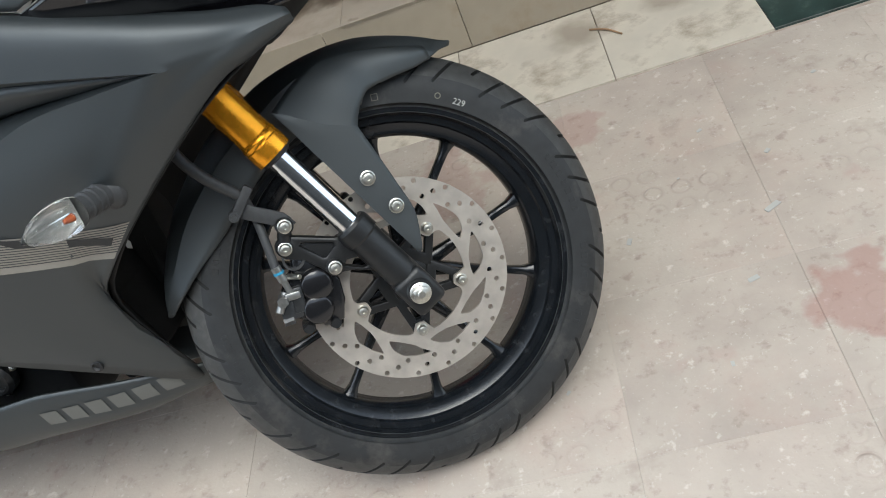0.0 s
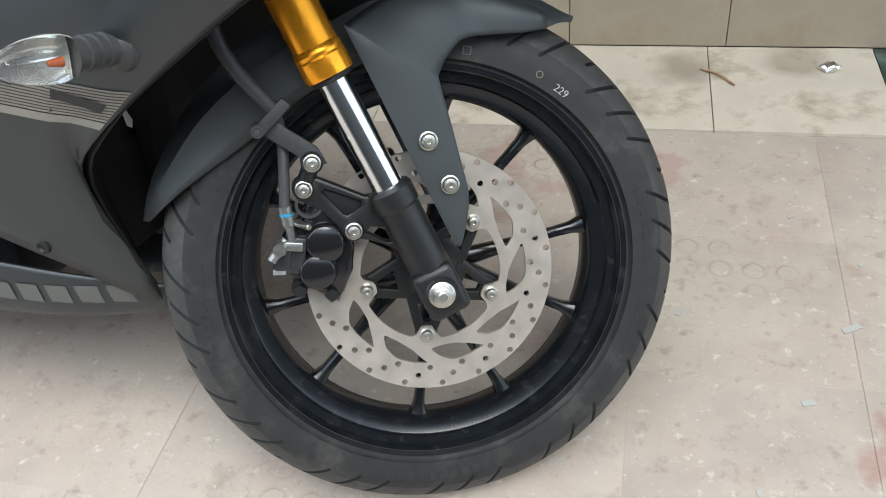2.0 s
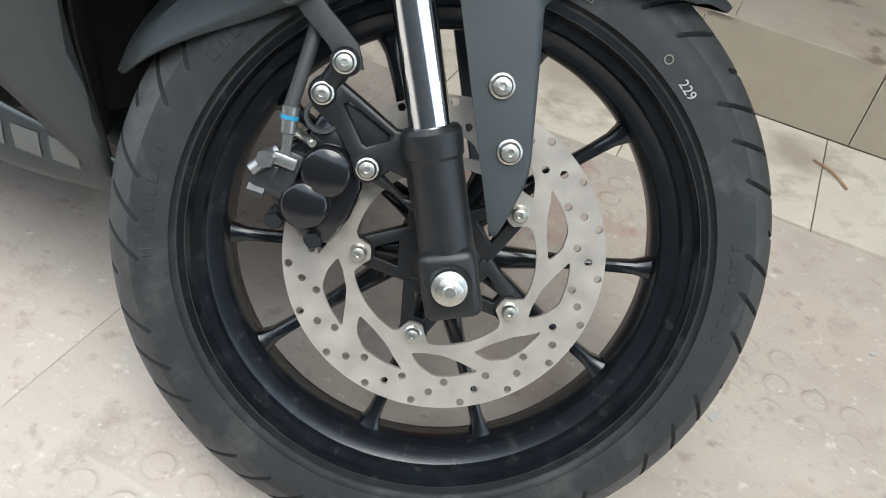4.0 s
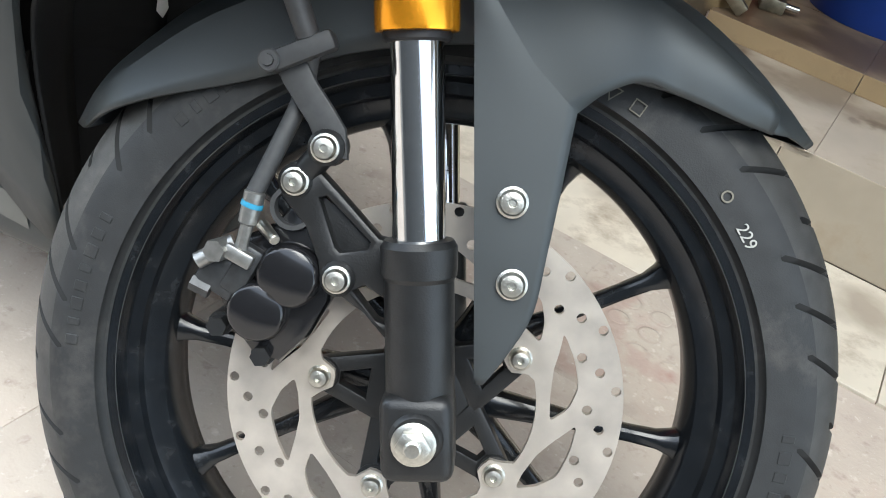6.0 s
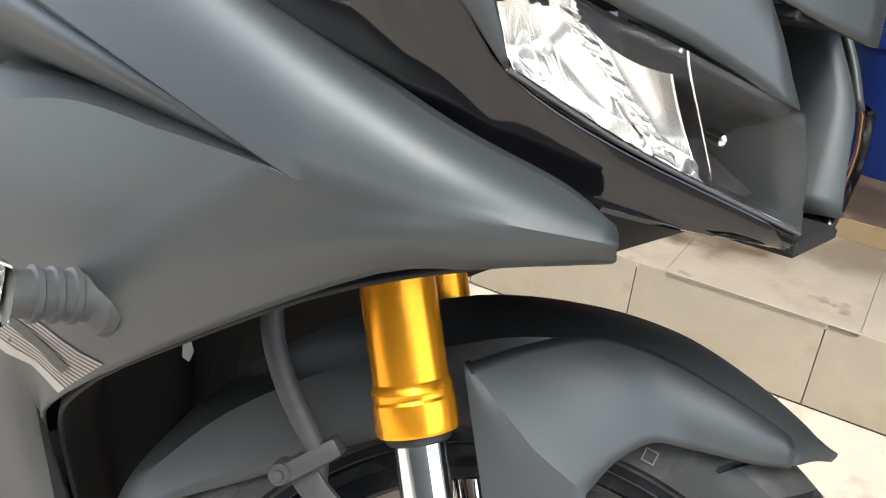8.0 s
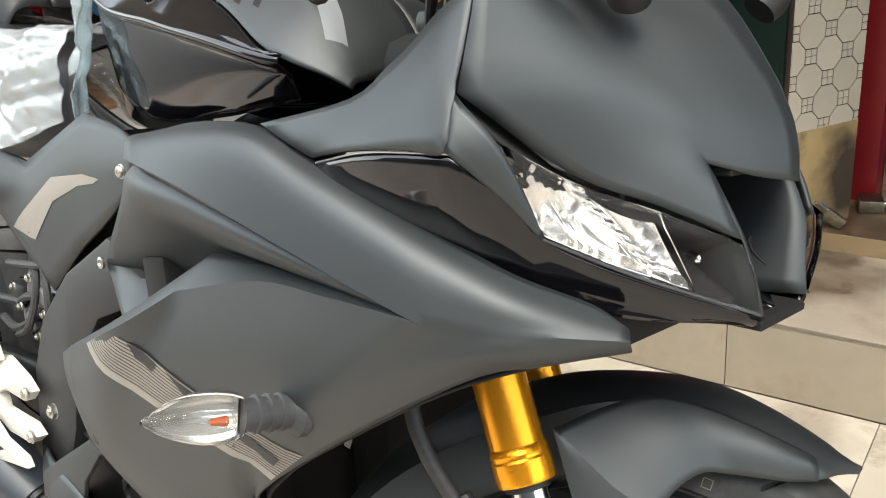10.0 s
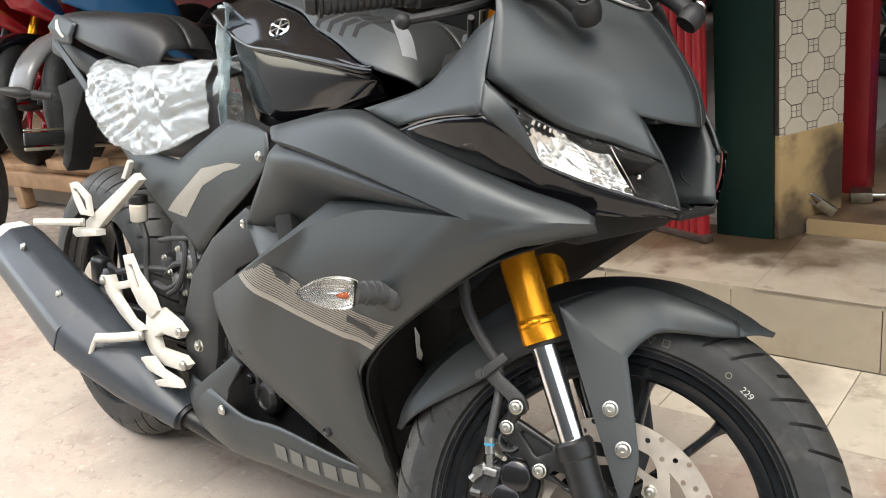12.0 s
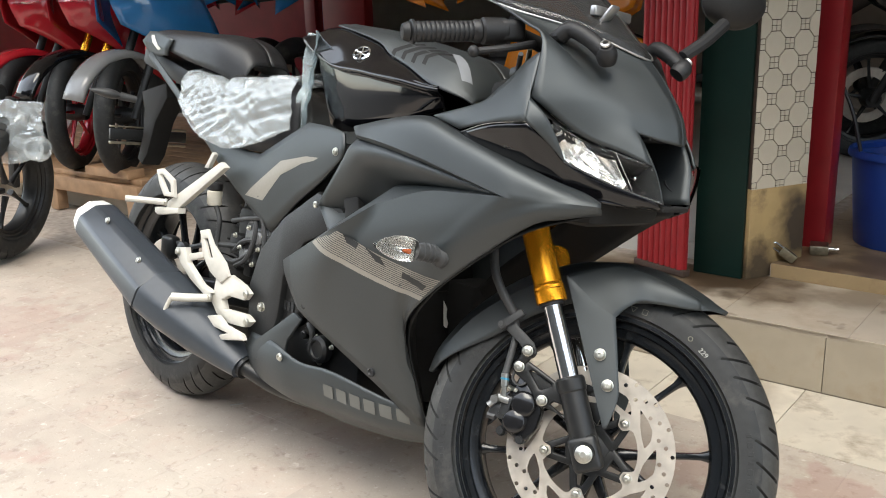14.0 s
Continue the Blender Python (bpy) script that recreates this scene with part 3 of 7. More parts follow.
def disc_bm(m, outer, inner, phase, tabs=5):
    """A drilled brake disc: a ring with holes round a carrier with swept windows and mounting tabs."""
    bm = bmesh.new()

    def at(a, r):
        return bm.verts.new(m @ Vector((r * math.cos(a), r * math.sin(a), 0)))

    def cell(rim, hole):
        rv, hv = [at(*p) for p in rim], [at(*p) for p in hole]
        n = len(rv)
        for i in range(n):
            bm.faces.new((rv[i], rv[(i + 1) % n], hv[(i + 1) % n], hv[i]))

    n, rows = 57, 3
    for k in range(n):
        a0, a1 = 2 * math.pi * k / n, 2 * math.pi * (k + 1) / n
        for j in range(rows):
            r0, r1 = inner + (outer - inner) * j / rows, inner + (outer - inner) * (j + 1) / rows
            am, rm = (a0 + a1) / 2, (r0 + r1) / 2
            if k % 3 == (2 - j):
                rim = [(a0, r0), (am, r0), (a1, r0), (a1, rm), (a1, r1), (am, r1), (a0, r1), (a0, rm)]
                hole = [(am + 0.0036 / rm * math.cos(t), rm + 0.0036 * math.sin(t)) for t in (radians(225 + 45 * i) for i in range(8))]
                cell(rim, hole)
            else:
                bm.faces.new([at(a0, r0), at(am, r0), at(a1, r0), at(a1, rm), at(a1, r1), at(am, r1), at(a0, r1), at(a0, rm)])

    def rounded(loop):
        for _ in range(2):
            loop = [(a[0] + (b[0] - a[0]) * t, a[1] + (b[1] - a[1]) * t) for a, b in zip(loop, loop[1:] + loop[:1]) for t in (.14, .86)]
        return loop

    # the carrier: a thin scalloped band with a tab at each bolt and two swept windows between the tabs
    sector = 2 * math.pi / tabs
    loops = [[(2 * math.pi * k / (2 * n), inner) for k in range(2 * n)], []]
    for k in range(100):
        a = 2 * math.pi * k / 100
        u = ((a - phase) / sector) % 1.0
        u = min(u, 1 - u)
        dip = 1 / (1 + math.exp((u - .115) * 70))
        loops[1].append((a, .0785 - .0155 * dip))
    for k in range(tabs):
        for window in (((.045, .0905), (.15, .0872), (.30, .0880), (.42, .0950), (.545, .1080), (.38, .1082), (.24, .1080), (.13, .1000)),
                       ((.535, .0885), (.70, .0878), (.86, .0925), (.97, .1020), (1.035, .1080), (.88, .1082), (.74, .1078), (.62, .1005))):
            loops.append([(phase + sector * (k + u), r) for u, r in rounded(list(window))])
    edges = []
    for loop in loops:
        vs = [at(*p) for p in loop]
        edges += [bm.edges.new((vs[i], vs[(i + 1) % len(vs)])) for i in range(len(vs))]
    bmesh.ops.triangle_fill(bm, edges=edges, use_beauty=True, use_dissolve=False, normal=m.to_3x3() @ Vector((0, 0, 1)))
    bmesh.ops.remove_doubles(bm, verts=bm.verts, dist=1e-5)
    return bm


WHEEL = FACE
front_wheel = fork_part("front_wheel", rim_bm(0.229, 0.043, 0.190, WHEEL), RIM, bike, "satin black ten-spoke front rim with dust")
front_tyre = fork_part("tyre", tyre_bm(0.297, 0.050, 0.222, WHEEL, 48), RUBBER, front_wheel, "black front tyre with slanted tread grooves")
for rubber in (PIT, DUSTY_SKYLIT_RUBBER):
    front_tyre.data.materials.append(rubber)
for k in range(5):
    for s in (-16.3, 16.3):
        fork_part("spoke", spoke_bm(WHEEL, radians(-31 - 72 * k + s), 0.036, 0.190, -0.0004 * s), RIM, front_wheel)
bm = bmesh.new()
lathe(bm, [(0.022, -0.052), (0.030, -0.050), (0.034, -0.030), (0.040, -0.012), (0.040, 0.012), (0.034, 0.030), (0.033, 0.040), (0.032, 0.043), (0.022, 0.046)], WHEEL, 40)
fork_part("hub", bm, CAST, front_wheel)
for k in range(5):
    bm = bmesh.new()
    a = radians(24 - 72 * k)
    d = Vector((math.cos(a), math.sin(a), 0))
    c = Vector((-d.y, d.x, 0))
    slab(bm, [(.026, -.027), (.064, -.015), (.076, -.011), (.083, -.005), (.083, .005), (.076, .011), (.064, .015), (.026, .027)], WHEEL @ Matrix.Rotation(a, 4, "Z") @ Matrix.Translation((0, 0, .034)), .011, .002, [[(.040, -.011), (.060, -.004), (.060, .004), (.040, .011)]])
    lathe(bm, [(0.012, 0.038), (0.013, 0.046), (0.012, 0.0475)], WHEEL @ Matrix.Translation(d * 0.0737), 20)
    fork_part("disc_carrier_arm", bm, CAST, front_wheel)
    fork_part("disc_bolt", bolt_bm(WHEEL @ Matrix.Translation(d * 0.0737 + Vector((0, 0, 0.052))), 0.0066, 0.007, False), ZINC, front_wheel, "zinc socket bolt")
fork_part("brake_disc", disc_bm(WHEEL @ Matrix.Translation((0, 0, 0.050)), 0.138, 0.1085, radians(24)), STEEL, front_wheel, "drilled steel brake disc", smooth=0, thick=0.0042)

# fork legs
LEG = -0.105
for side in (1, -1):
    bm = bmesh.new()
    y = LEG * side
    lathe(bm, [(0.0150, -0.02), (0.0215, -0.014), (0.0222, 0.0), (0.0218, 0.05), (0.0218, 0.095), (0.0235, 0.098), (0.0240, 0.104), (0.0240, 0.116), (0.0215, 0.120), (0.0175, 0.1205)], Matrix.Translation((0.003, y, 0)), 40)
    leg = fork_part("fork_lower_leg", bm, CAST, bike, "black fork lower leg", 20)
    bm = bmesh.new()
    rod(bm, (0.003, y, 0.118), (0.003, y, 0.27), 0.0165, seg=40)
    fork_part("fork_inner_tube", bm, CHROME, bike, "polished chrome fork tube")
    bm = bmesh.new()
    lathe(bm, [(0.0190, 0.2385), (0.0205, 0.240), (0.0205, 0.244), (0.0190, 0.2445)], Matrix.Translation((0.003, y, 0)), 32)
    fork_part("fork_seal", bm, BLACK, bike)
    bm = bmesh.new()
    lathe(bm, [(0.0185, 0.244), (0.0250, 0.2445), (0.0256, 0.247), (0.0256, 0.264), (0.0249, 0.266), (0.0249, 0.2675), (0.0256, 0.270), (0.0250, 0.273), (0.0235, 0.276), (0.0233, 0.52), (0.0200, 0.52)], Matrix.Translation((0.003, y, 0)), 48)
    fork_part("fork_outer_tube", bm, GOLD, bike, "gold anodised fork outer tube", 18)
bm = bmesh.new()
cube_into(bm, (0.046, 0.040, 0.056), Matrix.Translation((0.002, LEG - 0.004, -0.002)), 0.008, 3)
rod(bm, (0.002, LEG - 0.018, 0.0), (0.002, LEG - 0.027, 0.0), 0.0185, 0.0165, 28, 0.002)
fork_part("axle_boss", bm, CAST, bike)
fork_part("axle_nut", bolt_bm(Matrix.Translation((0.001, LEG - 0.026, -0.002)) @ FACE, 0.0112, 0.010), ZINC, bike, "zinc axle nut")
bm = bmesh.new()
rod(bm, (0.002, -0.1, 0), (0.002, 0.13, 0), 0.009, seg=16)
fork_part("axle", bm, ZINC, bike)

# front mudguard
bm = bmesh.new()
rows = []
for phi, rc, rk, yk, re, ye in ((32.6, .317, .3165, .002, .316, .002), (36, .3185, .306, .028, .3045, .029), (39, .3195, .300, .044, .291, .048), (45, .320, .301, .049, .276, .058), (52, .3215, .302, .053, .264, .063), (58, .322, .303, .056, .254, .068), (66, .320, .303, .064, .246, .078),
                                (76, .318, .297, .068, .243, .085), (85, .316, .289, .066, .240, .078), (100, .315, .288, .060, .238, .070), (117, .315, .294, .050, .245, .058), (130, .315, .301, .042, .272, .054), (137, .315, .308, .028, .292, .044), (143.3, .3135, .3125, .003, .312, .003)):
    c, d = math.cos(radians(phi)), math.sin(radians(phi))
    half_row = [(re, ye), (rk, yk), ((rc + rk) / 2 + .005, yk * .55), (rc, 0)]
    rows.append([Vector((r * c, -y, r * d)) for r, y in half_row] + [Vector((r * c, y, r * d)) for r, y in reversed(half_row[:-1])])
loft_into(bm, rows, 4, 4, hard_u=(1, 5))
mudguard = fork_part("front_mudguard", bm, MATTE, bike, "matte grey front mudguard", 28, 0.003)
stay_web = bmesh.new()
rows = []
CREASE = [(.030, .043, .112), (.050, .058, .112), (.075, .073, .111), (.111, .081, .111), (.150, .089, .110), (.196, .0975, .110), (.226, .0715, .1115), (.254, .0545, .112), (.282, .0392, .1095)]
for z, x1, y1 in CREASE:
    rows.append([Vector((.0385, -.096, z)), Vector((.0375, -.112, z)), Vector(((.0375 + x1) / 2, -(.112 + y1) / 2 - .0006, z)), Vector((x1, -y1, z))])
loft_into(stay_web, rows, 4, 4, hard_u=(1,), hard_v=(4, 5, 6, 7))
top = [Vector((.0392, -.1095, .2820)), Vector((.075, -.0870, .2860)), Vector((.1146, -.069, .2855)), Vector((.1397, -.0640, .2755)), Vector((.165, -.0595, .2595)), Vector((.2016, -.0550, .2295)), Vector((.2320, -.0455, .2010))]
low = [Vector((.0975, -.110, .196)), Vector((.117, -.094, .2085)), Vector((.1415, -.0800, .2150)), Vector((.163, -.0705, .2070)), Vector((.184, -.0665, .1985)), Vector((.205, -.0605, .1895)), Vector((.229, -.0490, .1815))]
rows = []
for k, (a, b) in enumerate(zip(top, low)):
    row = [a.lerp(b, t / 12) + Vector((.35, -.9, .3)) * (.006 * math.sin(math.pi * t / 12) * min(1, k / 2)) for t in range(13)]
    if k == 0:
        knots = [Vector((x1, -y1, z)) for z, x1, y1 in reversed(CREASE[5:])]
        row = [p.lerp(q, t / 4) for p, q in zip(knots, knots[1:]) for t in range(4)] + knots[-1:]
    rows.append(row)
loft_into(stay_web, rows, 1, 4, hard_u=range(1, 12))
bmesh.ops.remove_doubles(stay_web, verts=stay_web.verts, dist=.0009)
bmesh.ops.recalc_face_normals(stay_web, faces=stay_web.faces)
fork_part("mudguard_stay", stay_web, MATTE, bike, "matte grey mudguard side stay and web", 13, 0.0014, twin=True)
for z in (0.144, 0.094):
    fork_part("mudguard_bolt", bolt_bm(Matrix.Translation((0.060, -0.1145, z)) @ FACE, 0.0078, 0.007, False), ZINC, mudguard, "zinc mudguard bolt")

# side fairing, wing and belly
def loft_rows(bm, fine, sv=4, hard_v=()):
    """A sheet through rows of equal length that are already fine along their run."""
    vs = [[bm.verts.new(p) for p in split_curve(c, sv, hard_v)] for c in zip(*fine)]
    for a, b in zip(vs, vs[1:]):
        for i in range(len(a) - 1):
            u = []
            for v in (a[i], b[i], b[i + 1], a[i + 1]):
                if all((v.co - w.co).length > 1e-6 for w in u):
                    u.append(v)
            if len(u) > 2:
                bm.faces.new(u)


BEAK = [R(1.2265, .2005, .7005), R(1.275, .1795, .7025), R(1.3125, .1540, .7028), R(1.344, .1250, .7025)]
WING = [
    [R(.832, .163, .7785), R(.936, .181, .8005), R(1.036, .190, .809), R(1.104, .186, .789), R(1.205, .170, .756), R(1.268, .1525, .734), R(1.3115, .124, .7185), R(1.338, .1185, .7070)],
    [R(.853, .201, .7785), R(.948, .211, .7925), R(1.036, .213, .7965), R(1.112, .2075, .7745), R(1.211, .1945, .7420), R(1.274, .1735, .7225), R(1.3127, .1445, .7115), R(1.3415, .1220, .7050)],
    [R(.884, .222, .7665), R(.955, .226, .760), R(1.036, .225, .747), R(1.130, .216, .7255), *BEAK],
]
LOWER = [
    [R(.626, .160, .500), R(.835, .200, .604), R(.948, .174, .685), R(1.045, .181, .6955), R(1.14, .190, .7010), R(1.185, .192, .7020), *BEAK],
    [R(.626, .171, .494), R(.84, .222, .592), R(.928, .201, .650), R(1.047, .2005, .687), R(1.14, .203, .696), R(1.185, .203, .699), *BEAK],
    [R(.640, .175, .470), R(.79, .212, .520), R(.88, .208, .560), R(.97, .205, .585), R(1.04, .203, .600), R(1.10, .204, .628), R(1.165, .203, .648), R(1.262, .1860, .688), R(1.306, .1585, .694), R(1.343, .1225, .6995)],
    [R(.665, .176, .440), R(.75, .192, .450), R(.81, .188, .450), R(.88, .180, .445), R(.945, .170, .440), R(1.01, .190, .530), R(1.11, .200, .595), R(1.252, .1865, .676), R(1.300, .1575, .685), R(1.342, .1180, .6950)],
    [R(.690, .174, .408), R(.735, .170, .388), R(.82, .156, .350), R(.905, .138, .308), R(1.000, .098, .250), R(.964, .135, .405), R(1.045, .180, .502), R(1.238, .176, .652), R(1.297, .150, .679), R(1.337, .1120, .6910)],
]
bm = bmesh.new()
beak = curve_points(BEAK, 5)
fine = [split_curve(r[:5], 5, ()) + split_curve(r[4:], 5, ())[1:] for r in WING]
fine[2] = curve_points(WING[2][:5], 5) + beak[1:]
loft_rows(bm, fine, 5)
loft_into(bm, [WING[2][:5], [R(.878, .212, .762), R(.95, .216, .752), R(1.036, .214, .739), R(1.13, .206, .720), R(1.2250, .1990, .6995)]], 5, 2)
fine = [split_curve(r, 5, (2,)) for r in LOWER]
for row in fine[:2]:
    row[30:] = beak
loft_rows(bm, fine, 5, (1,))
side_fairing, _ = both("side_fairing", bm, MATTE, bike, "matte grey side fairing panel with an upper wing", 30, 0.0035)

bm = bmesh.new()
loft_into(bm, [
    [R(.855, .192, .757), R(.900, .208, .7555), R(.970, .212, .749), R(1.08, .206, .7305), R(1.215, .192, .7000)],
    [R(.838, .196, .741), R(.895, .216, .741), R(.968, .219, .737), R(1.08, .212, .722), R(1.215, .194, .6992)],
    [R(.805, .182, .717), R(.870, .205, .721), R(.955, .209, .721), R(1.07, .205, .714), R(1.214, .192, .6985)],
    [R(.765, .168, .684), R(.830, .178, .689), R(.920, .180, .699), R(1.04, .190, .703), R(1.210, .188, .6975)],
    [R(.715, .153, .640), R(.790, .150, .650), R(.900, .150, .672), R(1.01, .165, .692), R(1.200, .181, .6960)],
    [R(.695, .146, .616), R(.775, .120, .615), R(.880, .130, .640), R(.98, .160, .680), R(1.190, .178, .694)],
    [R(.752, .160, .572), R(.800, .180, .575), R(.885, .185, .620), R(.965, .180, .680), R(1.18, .185, .690)]], 5, 4, hard_v=(5,))
air_duct, _ = both("air_duct_panel", bm, MATTE, bike, "matte grey panel inside the fairing air duct", 50, 0.004)
bm = bmesh.new()
lathe(bm, [(.007, 0), (.007, .003), (.004, .004), (.003, .002), (0, .002)], Matrix.Translation((.694, -.152, .617)) @ FACE, 16, cap=False)
part("duct_screw", bm, ZINC, air_duct)

bm = bmesh.new()
loft_into(bm, [
    [R(.455, .125, .302), R(.52, .150, .312), R(.60, .165, .318), R(.69, .162, .298), R(.78, .152, .302), R(.90, .130, .286), R(1.02, .085, .262)],
    [R(.450, .130, .262), R(.52, .158, .268), R(.62, .172, .272), R(.70, .162, .268), R(.79, .150, .268), R(.90, .130, .258), R(1.015, .085, .242)],
    [R(.460, .120, .222), R(.54, .140, .214), R(.64, .148, .212), R(.72, .142, .220), R(.80, .135, .222), R(.90, .118, .222), R(1.00, .075, .222)],
    [R(.50, .05, .190), R(.56, .06, .172), R(.64, .06, .165), R(.72, .06, .165), R(.80, .055, .170), R(.90, .045, .180), R(.985, .03, .200)]], 4, 4)
both("belly_fairing", bm, MATTE, bike, "matte grey belly fairing", 40, 0.004)

# nose cowl
bm = bmesh.new()
loft_into(bm, [
    [R(1.100, .146, 1.002), R(1.181, .150, .9665), R(1.229, .163, .940), R(1.2385, .186, .854), R(1.291, .130, .805), R(1.340, .094, .787), R(1.381, .063, .769)],
    [R(1.125, .144, .995), R(1.193, .141, .961), R(1.243, .142, .930), R(1.283, .137, .861), R(1.316, .106, .826), R(1.3455, .084, .808), R(1.3685, .066, .793)],
    [R(1.150, .139, .985), R(1.205, .128, .953), R(1.2535, .118, .918), R(1.3215, .088, .859), R(1.3365, .080, .842), R(1.346, .073, .828), R(1.3525, .067, .8155)],
    [R(1.235, .074, .962), R(1.272, .066, .930), R(1.305, .060, .903), R(1.345, .044, .864), R(1.360, .039, .845), R(1.3685, .037, .825), R(1.373, .036, .807)],
    [R(1.314, 0, .9265), R(1.332, 0, .909), R(1.347, 0, .891), R(1.366, 0, .866), R(1.379, 0, .843), R(1.386, 0, .822), R(1.389, 0, .802)]], 4, 4, hard_u=(3,), hard_v=(2,))
both("nose_cowl", bm, MATTE, bike, "matte grey nose cowl", 24, 0.004)

bm = bmesh.new()
loft_into(bm, [
    [R(1.040, .190, .812), R(1.130, .178, .839), R(1.163, .172, .865), R(1.182, .170, .8805), R(1.205, .168, .9035), R(1.231, .165, .921)],
    [R(1.075, .193, .803), R(1.135, .189, .821), R(1.175, .189, .834), R(1.198, .188, .848), R(1.220, .187, .866), R(1.2365, .179, .882)],
    [R(1.104, .190, .795), R(1.140, .1965, .804), R(1.175, .2000, .8105), R(1.210, .2010, .815), R(1.2430, .201, .8180), R(1.2375, .1885, .853)]], 4, 4)
loft_into(bm, [
    [R(1.2375, .1885, .853), R(1.2655, .1785, .8265), R(1.2790, .1600, .7900), R(1.2855, .1475, .7635)],
    [R(1.2410, .1960, .834), R(1.2600, .1850, .8150), R(1.2755, .1650, .7880), R(1.2850, .1480, .7630)],
    [R(1.2430, .2010, .818), R(1.2580, .1845, .8020), R(1.2720, .1660, .7830), R(1.2845, .1485, .7625)]], 4, 3)
both("cowl_side_panel", bm, MATTE, bike, "matte grey cowl side panel", 40, 0.0035)
bm = bmesh.new()
loft_into(bm, [[R(1.222, .176, .856), R(1.255, .148, .826), R(1.288, .121, .799), R(1.335, .088, .782)], [R(1.258, .170, .826), R(1.272, .150, .810), R(1.287, .124, .796), R(1.335, .090, .780)]], 3, 2)
both("cowl_gap_seal", bm, PIT, bike, "black seal in the gap under the cowl", 40, 0.002)

bm = bmesh.new()
loft_into(bm, [
    [R(1.104, .188, .790), R(1.17, .197, .807), R(1.245, .197, .815), R(1.266, .170, .795), R(1.284, .144, .762), R(1.322, .102, .739), R(1.391, .042, .715)],
    [R(1.12, .186, .777), R(1.18, .190, .784), R(1.238, .184, .782), R(1.264, .162, .766), R(1.284, .138, .748), R(1.325, .098, .727), R(1.391, .041, .709)],
    [R(1.15, .174, .762), R(1.20, .172, .757), R(1.245, .160, .747), R(1.272, .142, .735), R(1.292, .120, .722), R(1.335, .084, .711), R(1.389, .036, .706)],
    [R(1.18, .150, .735), R(1.21, .146, .730), R(1.245, .138, .722), R(1.275, .124, .714), R(1.300, .104, .709), R(1.338, .078, .7065), R(1.386, .020, .706)],
    [R(1.19, .10, .725), R(1.21, .09, .72), R(1.24, .08, .716), R(1.27, .07, .714), R(1.30, .05, .712), R(1.34, .03, .710), R(1.384, .0, .708)]], 4, 4, hard_u=(2,))
both("gloss_lower_cowl", bm, GLOSS, bike, "gloss black lower cowl under the headlight", 30, 0.004)

# tank
bm = bmesh.new()
rows = []
for x, wb, zb, wf, zf, zl in ((.537, .050, .962, .100, .9430, .775), (.570, .055, .970, .105, .9260, .768), (.620, .063, .967, .112, .9055, .764), (.674, .070, .956, .118, .8900, .768), (.755, .080, .936, .125, .8835, .780),
                              (.800, .088, .9145, .128, .8780, .789), (.870, .102, .8925, .131, .8705, .800), (.944, .120, .8650, .1305, .8600, .815), (.978, .123, .8610, .127, .8570, .822)):
    f = (.978 - x) / .441
    rows.append([R(x, 0, zb - .004), R(x, wb * .55, zb - .002), R(x, wb, zb), R(x, (wb + wf) / 2 + .001, (zb + zf) / 2 + .003), R(x, wf - .003, zf + .0035), R(x, wf, zf), R(x + .003 * f, wf - .002, zf - .005),
                 R(x + .028 * f, wf - .015, zf - .012), R(x + .052 * f, wf - .017, zf * .55 + zl * .45), R(x + .083 * f, wf - .026, zl)])
loft_into(bm, rows, 3, 4, hard_u=(7,))
back = rows[0][5:]
loft_into(bm, [back, [Vector((p.x - .012, p.y * .45, p.z)) for p in back], [Vector((p.x - .015, 0, p.z)) for p in back]], 3, 3)
both("fuel_tank", bm, GLOSS, bike, "gloss black fuel tank with a folded shoulder", 34, 0.003)
bm = bmesh.new()
COVER = ((.600, .060, .975, .030, .980, .983), (.690, .072, .9575, .045, .9690, .974), (.760, .080, .9395, .052, .9570, .965), (.800, .088, .9180, .058, .9450, .956), (.870, .102, .8960, .066, .9300, .943),
         (.944, .121, .8690, .078, .9120, .926), (.985, .122, .8570, .082, .8970, .914), (1.018, .106, .846, .084, .8640, .884), (1.034, .090, .835, .083, .8420, .850))
loft_into(bm, [[R(c[0], 0, c[5]) for c in COVER], [R(c[0], c[3] * .55, c[5] * .6 + c[4] * .4 + .001) for c in COVER], [R(c[0], c[3], c[4]) for c in COVER], [R(c[0], (c[1] + c[3]) / 2 + .001, (c[2] + c[4]) / 2 + .001) for c in COVER], [R(c[0], c[1], c[2]) for c in COVER]], 4, 4, hard_v=(2,))
tank_cover, tank_cover_left = both("tank_cover", bm, MATTE, bike, "matte grey tank top cover", 24, 0.003)
from mathutils.bvhtree import BVHTree


